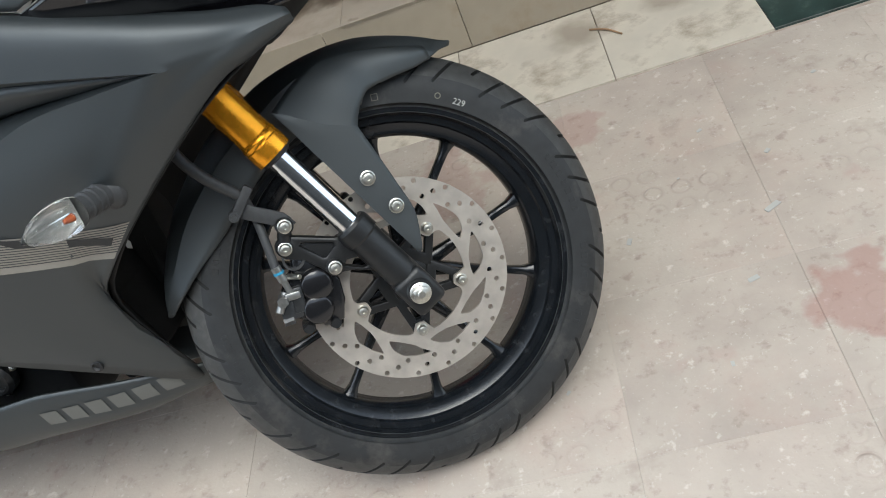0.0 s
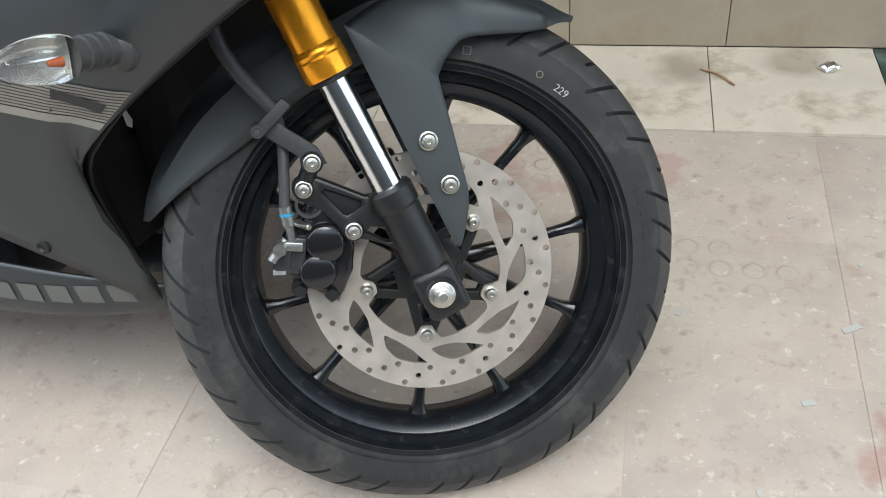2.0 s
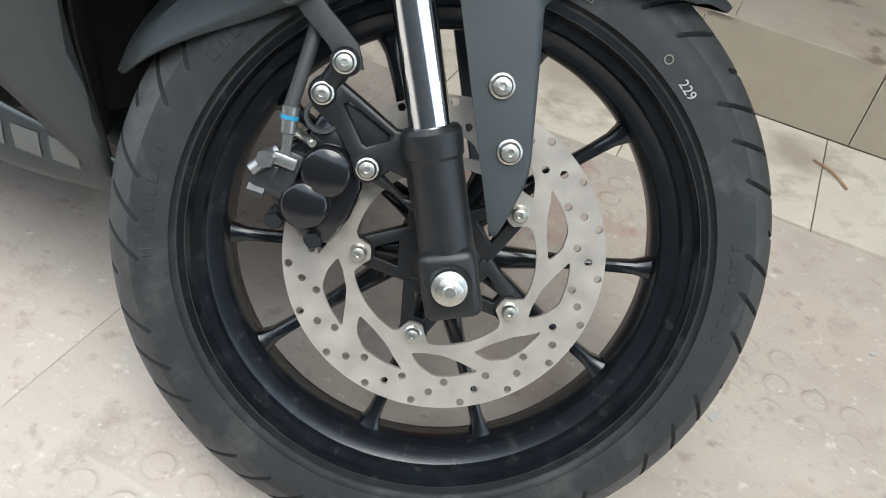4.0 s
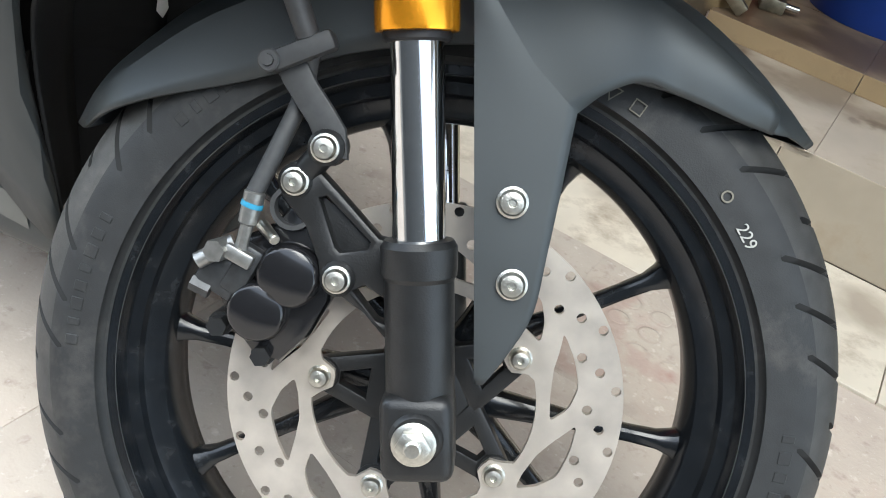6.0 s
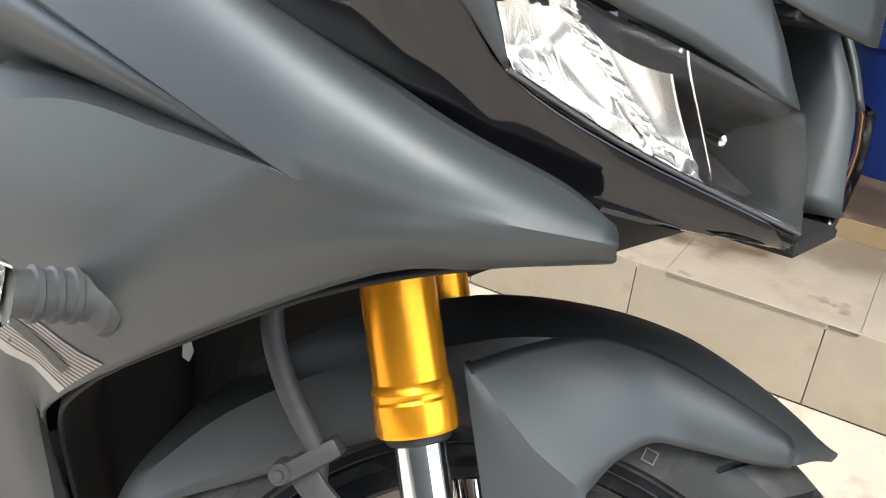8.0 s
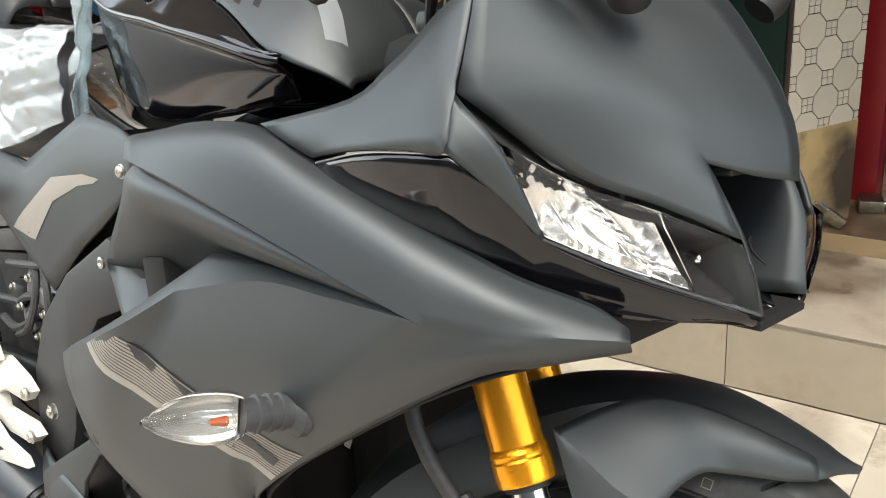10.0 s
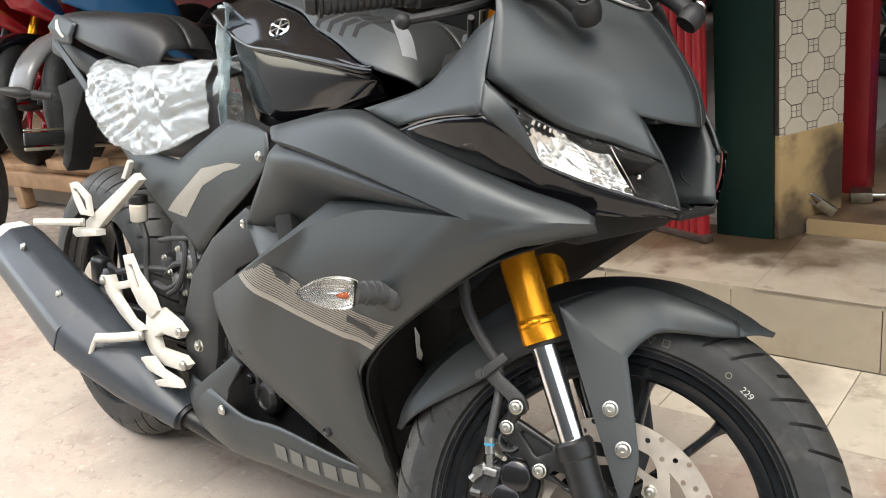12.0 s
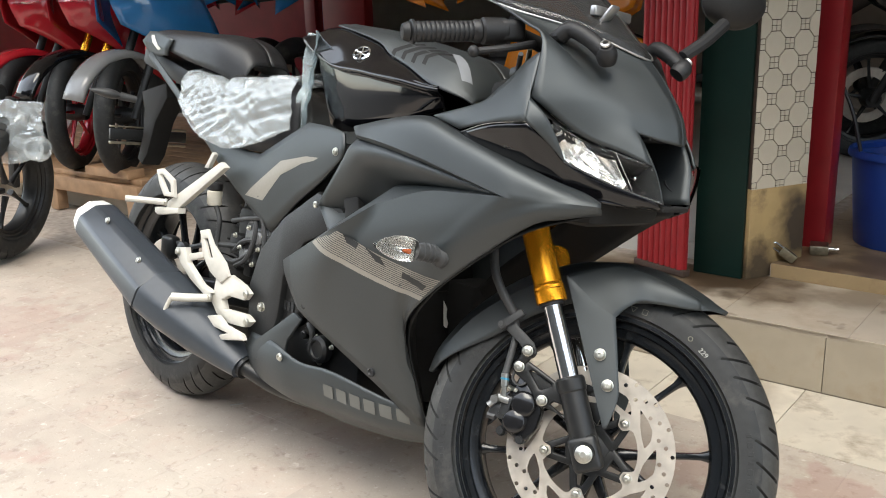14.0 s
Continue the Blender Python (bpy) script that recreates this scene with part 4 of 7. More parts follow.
def on_side(surface, pts, lift=0.0012, sub=3, above=False):
    """A patch laid on the right side of a panel, or on its top: quads of (ahead, up) or (ahead, left) points pressed against it."""
    tree = BVHTree.FromPolygons([v.co for v in surface.data.vertices], [p.vertices for p in surface.data.polygons])
    bm = bmesh.new()
    for quad in pts:
        a, b, c, d = (Vector(q) for q in quad)
        net = []
        for i in range(sub + 1):
            row = []
            for j in range(sub + 1):
                p = a.lerp(b, i / sub).lerp(d.lerp(c, i / sub), j / sub)
                if above:
                    hit = tree.ray_cast(Vector((p.x, p.y, 1.6)), Vector((0, 0, -1)))
                    z = hit[0].z if hit[0] is not None else 0.9
                    row.append(bm.verts.new((p.x, p.y, z + 0.002 + lift)))
                    continue
                hit = tree.ray_cast(Vector((p.x, -0.6, p.y)), Vector((0, 1, 0)))
                y = hit[0].y if hit[0] is not None else -0.15
                row.append(bm.verts.new((p.x, y - 0.002 - lift, p.y)))
            net.append(row)
        for i in range(sub):
            for j in range(sub):
                bm.faces.new((net[i][j], net[i + 1][j], net[i + 1][j + 1], net[i][j + 1]))
    return bm


def band(p0, p1, q0, q1, s0, s1, n=8):
    """Strips between two edges (p0 to p1 above, q0 to q1 below) from share s0 to s1 of the width."""
    p0, p1, q0, q1 = (Vector(v) for v in (p0, p1, q0, q1))
    out = []
    for i in range(n):
        a, b = p0.lerp(p1, i / n), p0.lerp(p1, (i + 1) / n)
        c, d = q0.lerp(q1, i / n), q0.lerp(q1, (i + 1) / n)
        bow = 0.008
        for v, u in ((a, i / n), (b, (i + 1) / n), (c, i / n), (d, (i + 1) / n)):
            v.y -= bow * 4 * u * (1 - u)
        out.append((a.lerp(c, s0), b.lerp(d, s0), b.lerp(d, s1), a.lerp(c, s1)))
    return out


# stripe decal on the side fairing
TOP0, TOP1, LOW0, LOW1 = (.847, .598), (1.094, .548), (.766, .556), (1.040, .500)
part("stripe_base", on_side(side_fairing, band(TOP0, TOP1, LOW0, LOW1, 0.80, 0.98), 0.0010, 2), DECAL, side_fairing, "grey stripe decal")
for k in range(11):
    s = 0.06 + 0.067 * k
    part("stripe_line", on_side(side_fairing, band(TOP0, TOP1, LOW0, LOW1, s, s + 0.042), 0.0010, 2), DECAL, side_fairing)
for quad in (((.868, .588), (.905, .577), (.898, .566), (.874, .573)), ((.920, .574), (.958, .561), (.970, .546), (.946, .553)), ((1.010, .546), (1.062, .531), (1.052, .521), (1.006, .535))):
    part("stripe_mark", on_side(side_fairing, [quad], 0.0024, 4), DARK_MATTE, side_fairing)

bm = bmesh.new()
slab(bm, [(.528, .262), (.530, .300), (.664, .394), (.690, .384), (.648, .332), (.640, .288)], Matrix.Translation((0, -.160, 0)) @ FACE, .006, .002)
both("lower_fin", bm, MATTE, bike, "matte grey fin before the engine cover", 30)
NAME_GREY = mat("dull_grey_ink", (0.10, 0.10, 0.092), 0.45)
# plain bars where the belly carries its maker's name
belly = [o for o in bike.children if o.name.startswith("belly_fairing")][0]
for k in range(6):
    x = 0.766 + 0.0350 * k
    z = 0.2735 - 0.0006 * k
    part("name_bar", on_side(belly, [((x, z), (x + 0.026, z - 0.001), (x + 0.029, z - 0.026), (x + 0.004, z - 0.024))], 0.0012, 3), NAME_GREY, belly, "grey bar decal")

# frame, side panels
bm = bmesh.new()
loft_into(bm, [
    [R(-.165, .078, .905), R(.000, .092, .822), R(.108, .103, .768), R(.2785, .112, .7085), R(.4395, .119, .692), R(.6156, .124, .774), R(.700, .133, .770), R(.7526, .142, .762)],
    [R(-.167, .084, .897), R(.020, .100, .800), R(.140, .112, .738), R(.300, .122, .668), R(.450, .130, .620), R(.600, .134, .700), R(.700, .142, .725), R(.762, .146, .735)],
    [R(-.168, .080, .889), R(.050, .098, .776), R(.190, .112, .703), R(.330, .122, .620), R(.4966, .118, .530), R(.600, .128, .610), R(.690, .138, .665), R(.755, .144, .715)]], 5, 4, hard_u=(4, 5))
tail_panel, _ = both("tail_side_panel", bm, MATTE, bike, "matte grey tail side panel", 28, 0.005)
part("chevron_decal", on_side(tail_panel, [((.398, .598), (.537, .688), (.541, .6586), (.4745, .596)), ((.537, .688), (.6314, .7065), (.615, .690), (.541, .6586)), ((.6314, .7065), (.678, .708), (.66, .700), (.615, .690))], 0.0014, 5), DECAL, tail_panel, "grey chevron decal")
part("panel_bolt", bolt_bm(pose(.735, -.1465, .7255, 90), 0.0065, 0.005, False), ZINC, tail_panel)

bm = bmesh.new()
slab(bm, [(.76, .615), (.6706, .640), (.5606, .5718), (.4855, .4928), (.4509, .411), (.4545, .285), (.470, .225), (.535, .225), (.545, .30), (.5663, .361), (.5761, .4484), (.64, .53), (.74, .575)], Matrix.Translation((0, -.112, 0)) @ FACE, 0.024, 0.008)
both("frame_spar", bm, DARK_MATTE, bike, "dark grey frame spar", 40)
part("pivot_bolt", bolt_bm(pose(.508, -.133, .368, 90), 0.010, 0.010), ZINC, bike, "zinc pivot bolt")

# engine
bm = bmesh.new()
cube_into(bm, (.34, .20, .24), Matrix.Translation((.63, 0, .33)), 0.02)
cube_into(bm, (.16, .17, .24), Matrix.Translation((.76, 0, .52)) @ pose(0, 0, 0, 0, 35, 0), 0.015)
engine = part("engine", bm, CAST, bike, "black engine block")
bm = bmesh.new()
lathe(bm, [(.062, 0), (.062, .016), (.056, .022), (.050, .024), (.047, .020), (.0, .020)], Matrix.Translation((.575, -.10, .40)) @ FACE, 40, cap=False)
cover = part("clutch_cover", bm, CAST, engine, "round black engine cover")
for k in range(5):
    bm = bmesh.new()
    cube_into(bm, (.010, .002, .020), Matrix.Translation((.545 + .0135 * k, -.1212, .385)), 0.0005, 1)
    part("cover_bar", bm, DARK_MATTE, engine)
bm = bmesh.new()
lathe(bm, [(.028, 0), (.028, .014), (.022, .020), (.018, .0205), (.016, .017), (.0, .017)], Matrix.Translation((.703, -.112, .322)) @ FACE, 28, cap=False)
part("water_pump", bm, CAST, engine, "round black pump housing")
for a in (20, 140, 260):
    part("pump_bolt", bolt_bm(pose(.703 + .031 * math.cos(radians(a)), -.114, .322 + .031 * math.sin(radians(a)), 90), 0.0045, 0.006), ZINC, engine)
for x, z in ((.66, .352), (.665, .318), (.645, .338)):
    bm = bmesh.new()
    rod(bm, (x, -.09, z), (x, -.125, z), 0.011, 0.009, 14, 0.002)
    part("engine_fitting", bm, CAST, engine)
bm = bmesh.new()
tube(bm, [(.655, -.118, .365), (.675, -.122, .345), (.672, -.122, .315), (.69, -.12, .295)], 0.006)
part("coolant_hose", bm, HOSE, engine)
for x, z in ((.715, .422), (.895, .331)):
    bm = bmesh.new()
    y = -.176 if x < .8 else -.146
    lathe(bm, [(.009, 0), (.009, .004), (.006, .005), (.004, .002), (0, .002)], Matrix.Translation((x, y, z)) @ FACE, 18, cap=False)
    part("fairing_screw", bm, BLACK, side_fairing)
part("belly_bolt", bolt_bm(pose(.641, -.174, .296, 90), 0.007, 0.005, False), ZINC, belly)

bm = bmesh.new()
cube_into(bm, (.30, .20, .17), Matrix.Translation((.60, 0, .645)), 0.02)
part("inner_side_cover", bm, PIT, bike, "black cover behind the side panels")
bm = bmesh.new()
cube_into(bm, (.05, .15, .22), Matrix.Translation((.862, 0, .355)) @ pose(0, 0, 0, 0, -10, 0), 0.01)
cube_into(bm, (.075, .09, .26), Matrix.Translation((.905, .105, .36)), 0.008)
part("engine_shroud", bm, PIT, bike, "black shroud before the engine")
CASE = mat("grey_engine_casting", (0.16, 0.165, 0.17), 0.42, metal=0.5, var=0.25, scale=60, bump=0.2, bscale=400)
for c, size, turn_, kind in (((.43, -.085, .505), (.10, .05, .05), 12, "crankcase_top"), ((.50, -.09, .53), (.05, .04, .06), 30, "throttle_body"), ((.38, -.09, .455), (.06, .03, .05), -15, "gear_cover")):
    bm = bmesh.new()
    cube_into(bm, size, Matrix.Translation(c) @ pose(0, 0, 0, 0, turn_, 0), .010, 3)
    lathe(bm, [(.016, 0), (.016, .008), (.012, .011), (0, .011)], Matrix.Translation(Vector(c) + Vector((.012, -size[1] / 2 + .003, .002))) @ FACE, 20, cap=False)
    part(kind, bm, CASE, engine)
for x, z in ((.405, .525), (.465, .515), (.445, .482), (.515, .555), (.372, .475), (.352, .500), (.425, .445)):
    part("engine_bolt", bolt_bm(pose(x, -.113, z, 90), .005, .006), ZINC, engine)
for pts in ([(.33, -.11, .53), (.40, -.12, .545), (.47, -.115, .56), (.53, -.10, .60)], [(.36, -.115, .43), (.42, -.125, .46), (.44, -.12, .52), (.42, -.11, .58)], [(.46, -.12, .45), (.48, -.122, .50), (.46, -.118, .56)]):
    bm = bmesh.new()
    tube(bm, [Vector(p) for p in pts], .0055, 8)
    part("engine_hose", bm, HOSE, engine)

# inside of the fairing: radiator and black inner panels
bm = bmesh.new()
cube_into(bm, (.045, .30, .30), Matrix.Translation((.83, 0, .50)) @ pose(0, 0, 0, 0, -14, 0), 0.006)
part("radiator", bm, PIT, bike, "black radiator")
bm = bmesh.new()
loft_into(bm, [
    [R(1.330, .105, .690), R(1.245, .165, .652), R(1.15, .180, .585), R(1.045, .172, .500), R(.968, .128, .405), R(.998, .092, .252)],
    [R(1.28, .075, .690), R(1.20, .115, .665), R(1.11, .135, .595), R(1.00, .130, .510), R(.935, .105, .405), R(.955, .070, .250)],
    [R(1.22, .055, .690), R(1.15, .075, .665), R(1.06, .080, .595), R(.96, .08, .51), R(.91, .06, .405), R(.925, .03, .248)]], 4, 3)
both("inner_fairing", bm, PIT, bike, "black inner fairing", 50, 0.003)
bm = bmesh.new()
cube_into(bm, (.30, .20, .10), Matrix.Translation((1.16, 0, .715)), 0.02)
cube_into(bm, (.10, .16, .05), Matrix.Translation((1.10, 0, .86)), 0.02)
part("headstock", bm, PIT, bike, "black frame headstock")
# white plate in place of the bright floor that shows through a gap
bm = bmesh.new()
slab(bm, [(0, 0), (.007, -.006), (.013, .003), (.009, .017), (.013, .033), (.005, .050), (.002, .024)], Matrix.Translation((.888, .040, .400)) @ pose(0, 0, 0, 0, -14, 0) @ pose(0, 0, 0, 0, 0, 90) @ FACE, 0.001)
part("bright_gap_patch", bm, mat("white_gap_paint", (0.78, 0.77, 0.74), 0.7, var=0.08, scale=60), bike, "white patch standing in for bright floor seen through a gap")
bm = bmesh.new()
tube(bm, [FORK @ Vector((-.01, -.02, .52)), FORK @ Vector((-.055, -.085, .42)), FORK @ Vector((-.076, -.105, .335)), FORK @ Vector((-.0755, -.106, .290)), FORK @ Vector((-.063, -.102, .242))], 0.0075, 12)
part("brake_hose", bm, HOSE, bike, "grey rubber brake hose")

# headlights, intake
PALE = mat("dull_silver", (0.5, 0.5, 0.5), 0.35, metal=0.9)
for side in (1, -1):
    def L(x, w, z):
        return Vector((x, -w * side, z))

    bm = bmesh.new()
    loft_into(bm, [[L(1.269, .176, .824), L(1.291, .128, .799), L(1.340, .100, .785), L(1.386, .070, .770)], [L(1.280, .162, .792), L(1.315, .118, .770), L(1.358, .086, .756), L(1.392, .056, .744)], [L(1.286, .146, .764), L(1.325, .103, .742), L(1.36, .070, .728), L(1.393, .042, .717)]], 4, 4)
    lens = part("headlight", bm, LENS, bike, "clear headlight lens", 50, 0.002)
    lens.visible_shadow = False
    bm = bmesh.new()
    loft_into(bm, [[L(1.262, .172, .822), L(1.285, .124, .797), L(1.332, .096, .783), L(1.378, .066, .768)], [L(1.235, .135, .79), L(1.25, .095, .765), L(1.285, .065, .75), L(1.345, .040, .745)], [L(1.279, .140, .762), L(1.318, .098, .740), L(1.353, .066, .726), L(1.386, .038, .715)]], 4, 5)
    part("headlight_housing", bm, BLACK, lens, "", 50, 0.002)
    # silvered insert: two bowls, a ribbed band between them
    top_line = curve_points([L(1.266, .174, .822), L(1.289, .127, .798), L(1.338, .099, .784), L(1.384, .069, .769)], 8)
    low_line = curve_points([L(1.283, .145, .765), L(1.322, .102, .743), L(1.357, .069, .729), L(1.390, .041, .718)], 8)
    back = Vector((-.86, .50 * side, .05))

    def along(line, u):
        k = min(int(u * 24), 23)
        return line[k].lerp(line[k + 1], u * 24 - k)

    bm = bmesh.new()
    net = []
    for i in range(97):
        u = .005 + .675 * i / 96
        row = []
        for j in range(61):
            v = .03 + .94 * j / 60
            d = .010
            for cu, cv, ru, rv, deep in ((.22, .58, .20, .52, .015), (.57, .45, .16, .70, .008), (.07, .16, .07, .30, .005)):
                q = ((u - cu) / ru) ** 2 + ((v - cv) / rv) ** 2
                d += deep * max(0.0, 1 - q)
            centre = .33 + .22 * v
            k = abs(u - centre) / .045
            if k < 1:
                d = d * .3 + .004 + .0022 * math.sin(v * 58) * (1 - k * k)
            d *= min(1.0, .12 + 6 * min(u, v, 1 - v))
            d += .0009 * math.sin(u * 150) * (1 if .12 < u < .30 else 0)
            row.append(bm.verts.new(along(top_line, u).lerp(along(low_line, u), v) + back * (d + .0025)))
        net.append(row)
    for a, b in zip(net, net[1:]):
        for i in range(60):
            bm.faces.new((a[i], b[i], b[i + 1], a[i + 1]))
    part("reflector_shell", bm, REFLECT, lens, "silvered headlight reflector with a ribbed band", 50, 0.001)
    for cu, cv in ((.24, .60), (.84, .55)):
        bm = bmesh.new()
        c = along(top_line, cu).lerp(along(low_line, cu), cv) + back * .030
        lathe(bm, [(.001, .012), (.003, .011), (.0035, .006), (.0035, .0)], frame_to(c, c - back), 14)
        part("bulb", bm, PALE if cu < .8 else CHROME, lens)
    bm = bmesh.new()
    loft_into(bm, [[along(top_line, u).lerp(along(low_line, u), v) + back * .003 for v in (0, .35, .7, 1)] for u in (.683, .69)], 2, 1)
    part("reflector_edge", bm, REFLECT, lens, "", 50, 0.001)
    bm = bmesh.new()
    tube(bm, [L(1.286, .148, .762), L(1.325, .104, .740), L(1.36, .071, .7265), L(1.394, .042, .715)], 0.0011, 6)
    part("headlight_rim", bm, HOSE, lens)
    bm = bmesh.new()
    tube(bm, [L(1.106, .190, .791), L(1.17, .200, .808), L(1.246, .199, .817)], 0.0008, 6)
    tube(bm, [L(1.246, .199, .817), L(1.268, .172, .796), L(1.285, .147, .762)], 0.0006, 6)
    part("bright_edge_trim", bm, PALE, bike, "bright edge trim")
    bm = bmesh.new()
    loft_into(bm, [[L(1.353, .061, .812), L(1.32, .058, .812), L(1.28, .055, .812)], [L(1.378, .055, .772), L(1.34, .050, .785), L(1.28, .048, .79)], [L(1.387, .044, .742), L(1.34, .042, .745), L(1.28, .04, .75)], [L(1.394, .038, .714), L(1.34, .030, .708), L(1.28, .03, .71)]], 3, 3)
    part("intake_wall", bm, MATTE, bike, "grey side wall of the nose intake", 50, 0.003)
bm = bmesh.new()
cube_into(bm, (.01, .10, .10), Matrix.Translation((1.29, 0, .75)), 0.001, 1)
cube_into(bm, (.095, .104, .006), Matrix.Translation((1.318, 0, .806)) @ pose(0, 0, 0, 0, -4, 0), 0.001, 1)
cube_into(bm, (.11, .075, .008), Matrix.Translation((1.34, 0, .703)) @ pose(0, 0, 0, 0, -3, 0), 0.002, 1)
part("intake_grille", bm, PIT, bike, "black nose intake")

# windscreen and mirrors
bm = bmesh.new()
loft_into(bm, [[R(1.095, .144, 1.003), R(1.150, .138, .987), R(1.235, .073, .964), R(1.313, 0, .929), R(1.235, -.073, .964), R(1.150, -.138, .987), R(1.095, -.144, 1.003)],
               [R(1.02, .135, 1.06), R(1.08, .10, 1.058), R(1.16, .052, 1.045), R(1.195, 0, 1.035), R(1.16, -.052, 1.045), R(1.08, -.10, 1.058), R(1.02, -.135, 1.06)],
               [R(.96, .11, 1.11), R(1.00, .08, 1.115), R(1.05, .04, 1.12), R(1.07, 0, 1.12), R(1.05, -.04, 1.12), R(1.00, -.08, 1.115), R(.96, -.11, 1.11)]], 4, 4)
screen = part("windscreen", bm, SMOKE, bike, "smoked clear windscreen", 50, 0.003)
screen.visible_shadow = False
bm = bmesh.new()
tube(bm, [R(1.095, .1455, 1.003), R(1.150, .1395, .987), R(1.235, .0745, .964), R(1.314, 0, .929), R(1.235, -.0745, .964), R(1.150, -.1395, .987)], .0016, 6)
part("screen_edge", bm, PALE, screen, "bright polished screen edge")
for side in (1, -1):
    c = Vector((1.280, -.112 * side, .938))
    bm = bmesh.new()
    tube(bm, [c + Vector((-.050, -.012 * side, .012)), c + Vector((-.032, -.008 * side, .022)), c + Vector((0, -.002 * side, .008)), c + Vector((.028, .004 * side, -.012))], .013, 12, 5, .0125)
    lathe(bm, [(.0, .012), (.010, .011), (.0150, .004), (.0160, -.006), (.0140, -.016)], Matrix.Translation(c + Vector((.028, .004 * side, -.010))) @ pose(0, 0, 0, 38 * side, 20, 0), 20)
    bracket = part("mirror_bracket", bm, BLACK, bike, "black mirror bracket")
    bm = bmesh.new()
    lathe(bm, [(.0045, 0), (.0075, .001), (.0075, .004), (.0045, .005)], Matrix.Translation(c + Vector((.030, -.004 * side, .000))) @ pose(0, 0, 0, 38 * side, 20, 0), 16, closed=True)
    part("mirror_pivot", bm, PALE, bracket)
    if side == 1:
        # this mirror is folded back behind the screen
        bm = bmesh.new()
        tube(bm, [c + Vector((-.045, -.012, .014)), c + Vector((-.062, -.010, .010)), c + Vector((-.082, .002, .004))], .010, 10, 5, .009)
        part("mirror_stalk", bm, BLACK, bracket)
        continue
    bm = bmesh.new()
    tube(bm, [c + Vector((.020, -.004 * side, .010)), c + Vector((.030, -.05 * side, .040)), c + Vector((.033, -.10 * side, .076))], .010, 10, 6, .012)
    part("mirror_stalk", bm, BLACK, bracket)
    bm = bmesh.new()
    m = Matrix.Translation(c + Vector((.025, -.140 * side, .118))) @ pose(0, 0, 0, 0, 8, 12 * side)
    lathe(bm, [(.0, .026), (.55, .024), (.85, .013), (1, 0), (.97, -.006)], m @ pose(0, 0, 0, 0, 90, 0) @ Matrix.Diagonal((.046, .080, 1, 1)), 32, cap=False)
    part("mirror_shell", bm, BLACK, bracket, "", 50)
    bm = bmesh.new()
    lathe(bm, [(.0, -.004), (.96, -.004)], m @ pose(0, 0, 0, 0, 90, 0) @ Matrix.Diagonal((.046, .080, 1, 1)), 32, cap=False)
    part("mirror_glass", bm, CHROME, bracket)
bm = bmesh.new()
cube_into(bm, (.012, .10, .016), Matrix.Translation((1.23, 0, 1.0)), .003)
cube_into(bm, (.006, .02, .06), Matrix.Translation((1.24, -.03, .985)) @ pose(0, 0, 0, 0, 40, 0), .002)
part("screen_stay", bm, PALE, bike, "pale metal windscreen stay")

# handlebars and levers
for side in (1, -1):
    end = R(1.064, .281, .9345) if side == 1 else Vector((1.0, .30, .945))
    inn = R(1.118, .182, .949) if side == 1 else Vector((1.13, .20, .955))
    way = (inn - end).normalized()
    bm = bmesh.new()
    rod(bm, end - way * .012, end, .013, .0155, 20, .002)
    part("bar_end", bm, BLACK, bike)
    bm = bmesh.new()
    prof = [(.0145, 0), (.019, .002), (.019, .006), (.0155, .008)]
    for k in range(12):
        prof += [(.0155, .010 + .0075 * k), (.0164, .012 + .0075 * k), (.0164, .0155 + .0075 * k), (.0155, .017 + .0075 * k)]
    prof += [(.0185, .104), (.0185, .112), (.012, .114)]
    lathe(bm, prof, frame_to(end, inn), 24)
    part("handlebar_grip", bm, SEAT, bike, "ribbed black rubber grip")
    bm = bmesh.new()
    rod(bm, inn, inn + way * .045, .021, .020, 20, .004)
    cube_into(bm, (.036, .034, .042), frame_to(inn + way * .05, inn + way), .008, 3)
    part("switch_housing", bm, BLACK, bike, "black switch housing")
    bm = bmesh.new()
    rod(bm, inn + way * .05, Vector((1.16, -.02 * side, .93)), .012, seg=14)
    part("handlebar_tube", bm, BLACK, bike)
    bm = bmesh.new()
    ball = R(1.152, .228, .913) if side == 1 else Vector((1.09, .29, .92))
    root = inn + way * .055 + Vector((.045, 0, -.02))
    tube(bm, [root, root.lerp(ball, .5) + Vector((.012, 0, 0)), ball], .0065, 10, 6, .0055)
    bmesh.ops.create_icosphere(bm, subdivisions=2, radius=.0095, matrix=Matrix.Translation(ball))
    part("brake_lever" if side == 1 else "clutch_lever", bm, BLACK, bike, "black hand lever")
for k, (y0, z0) in enumerate(((-.10, .93), (-.08, .94), (-.06, .925))):
    bm = bmesh.new()
    tube(bm, [(1.17, y0 - .04, z0 - .01), (1.13, y0, z0 - .05 - .01 * k), (1.09, y0 + .04, z0 - .07), (1.10, y0 + .08, z0 - .10)], .0042, 8)
    part("control_cable", bm, BRASS if k == 1 else HOSE, bike, "brass-coloured control cable" if k == 1 else "")
bm = bmesh.new()
cube_into(bm, (.075, .16, .022), Matrix.Translation((1.13, 0, .895)), .008)
part("top_yoke", bm, CAST, bike)

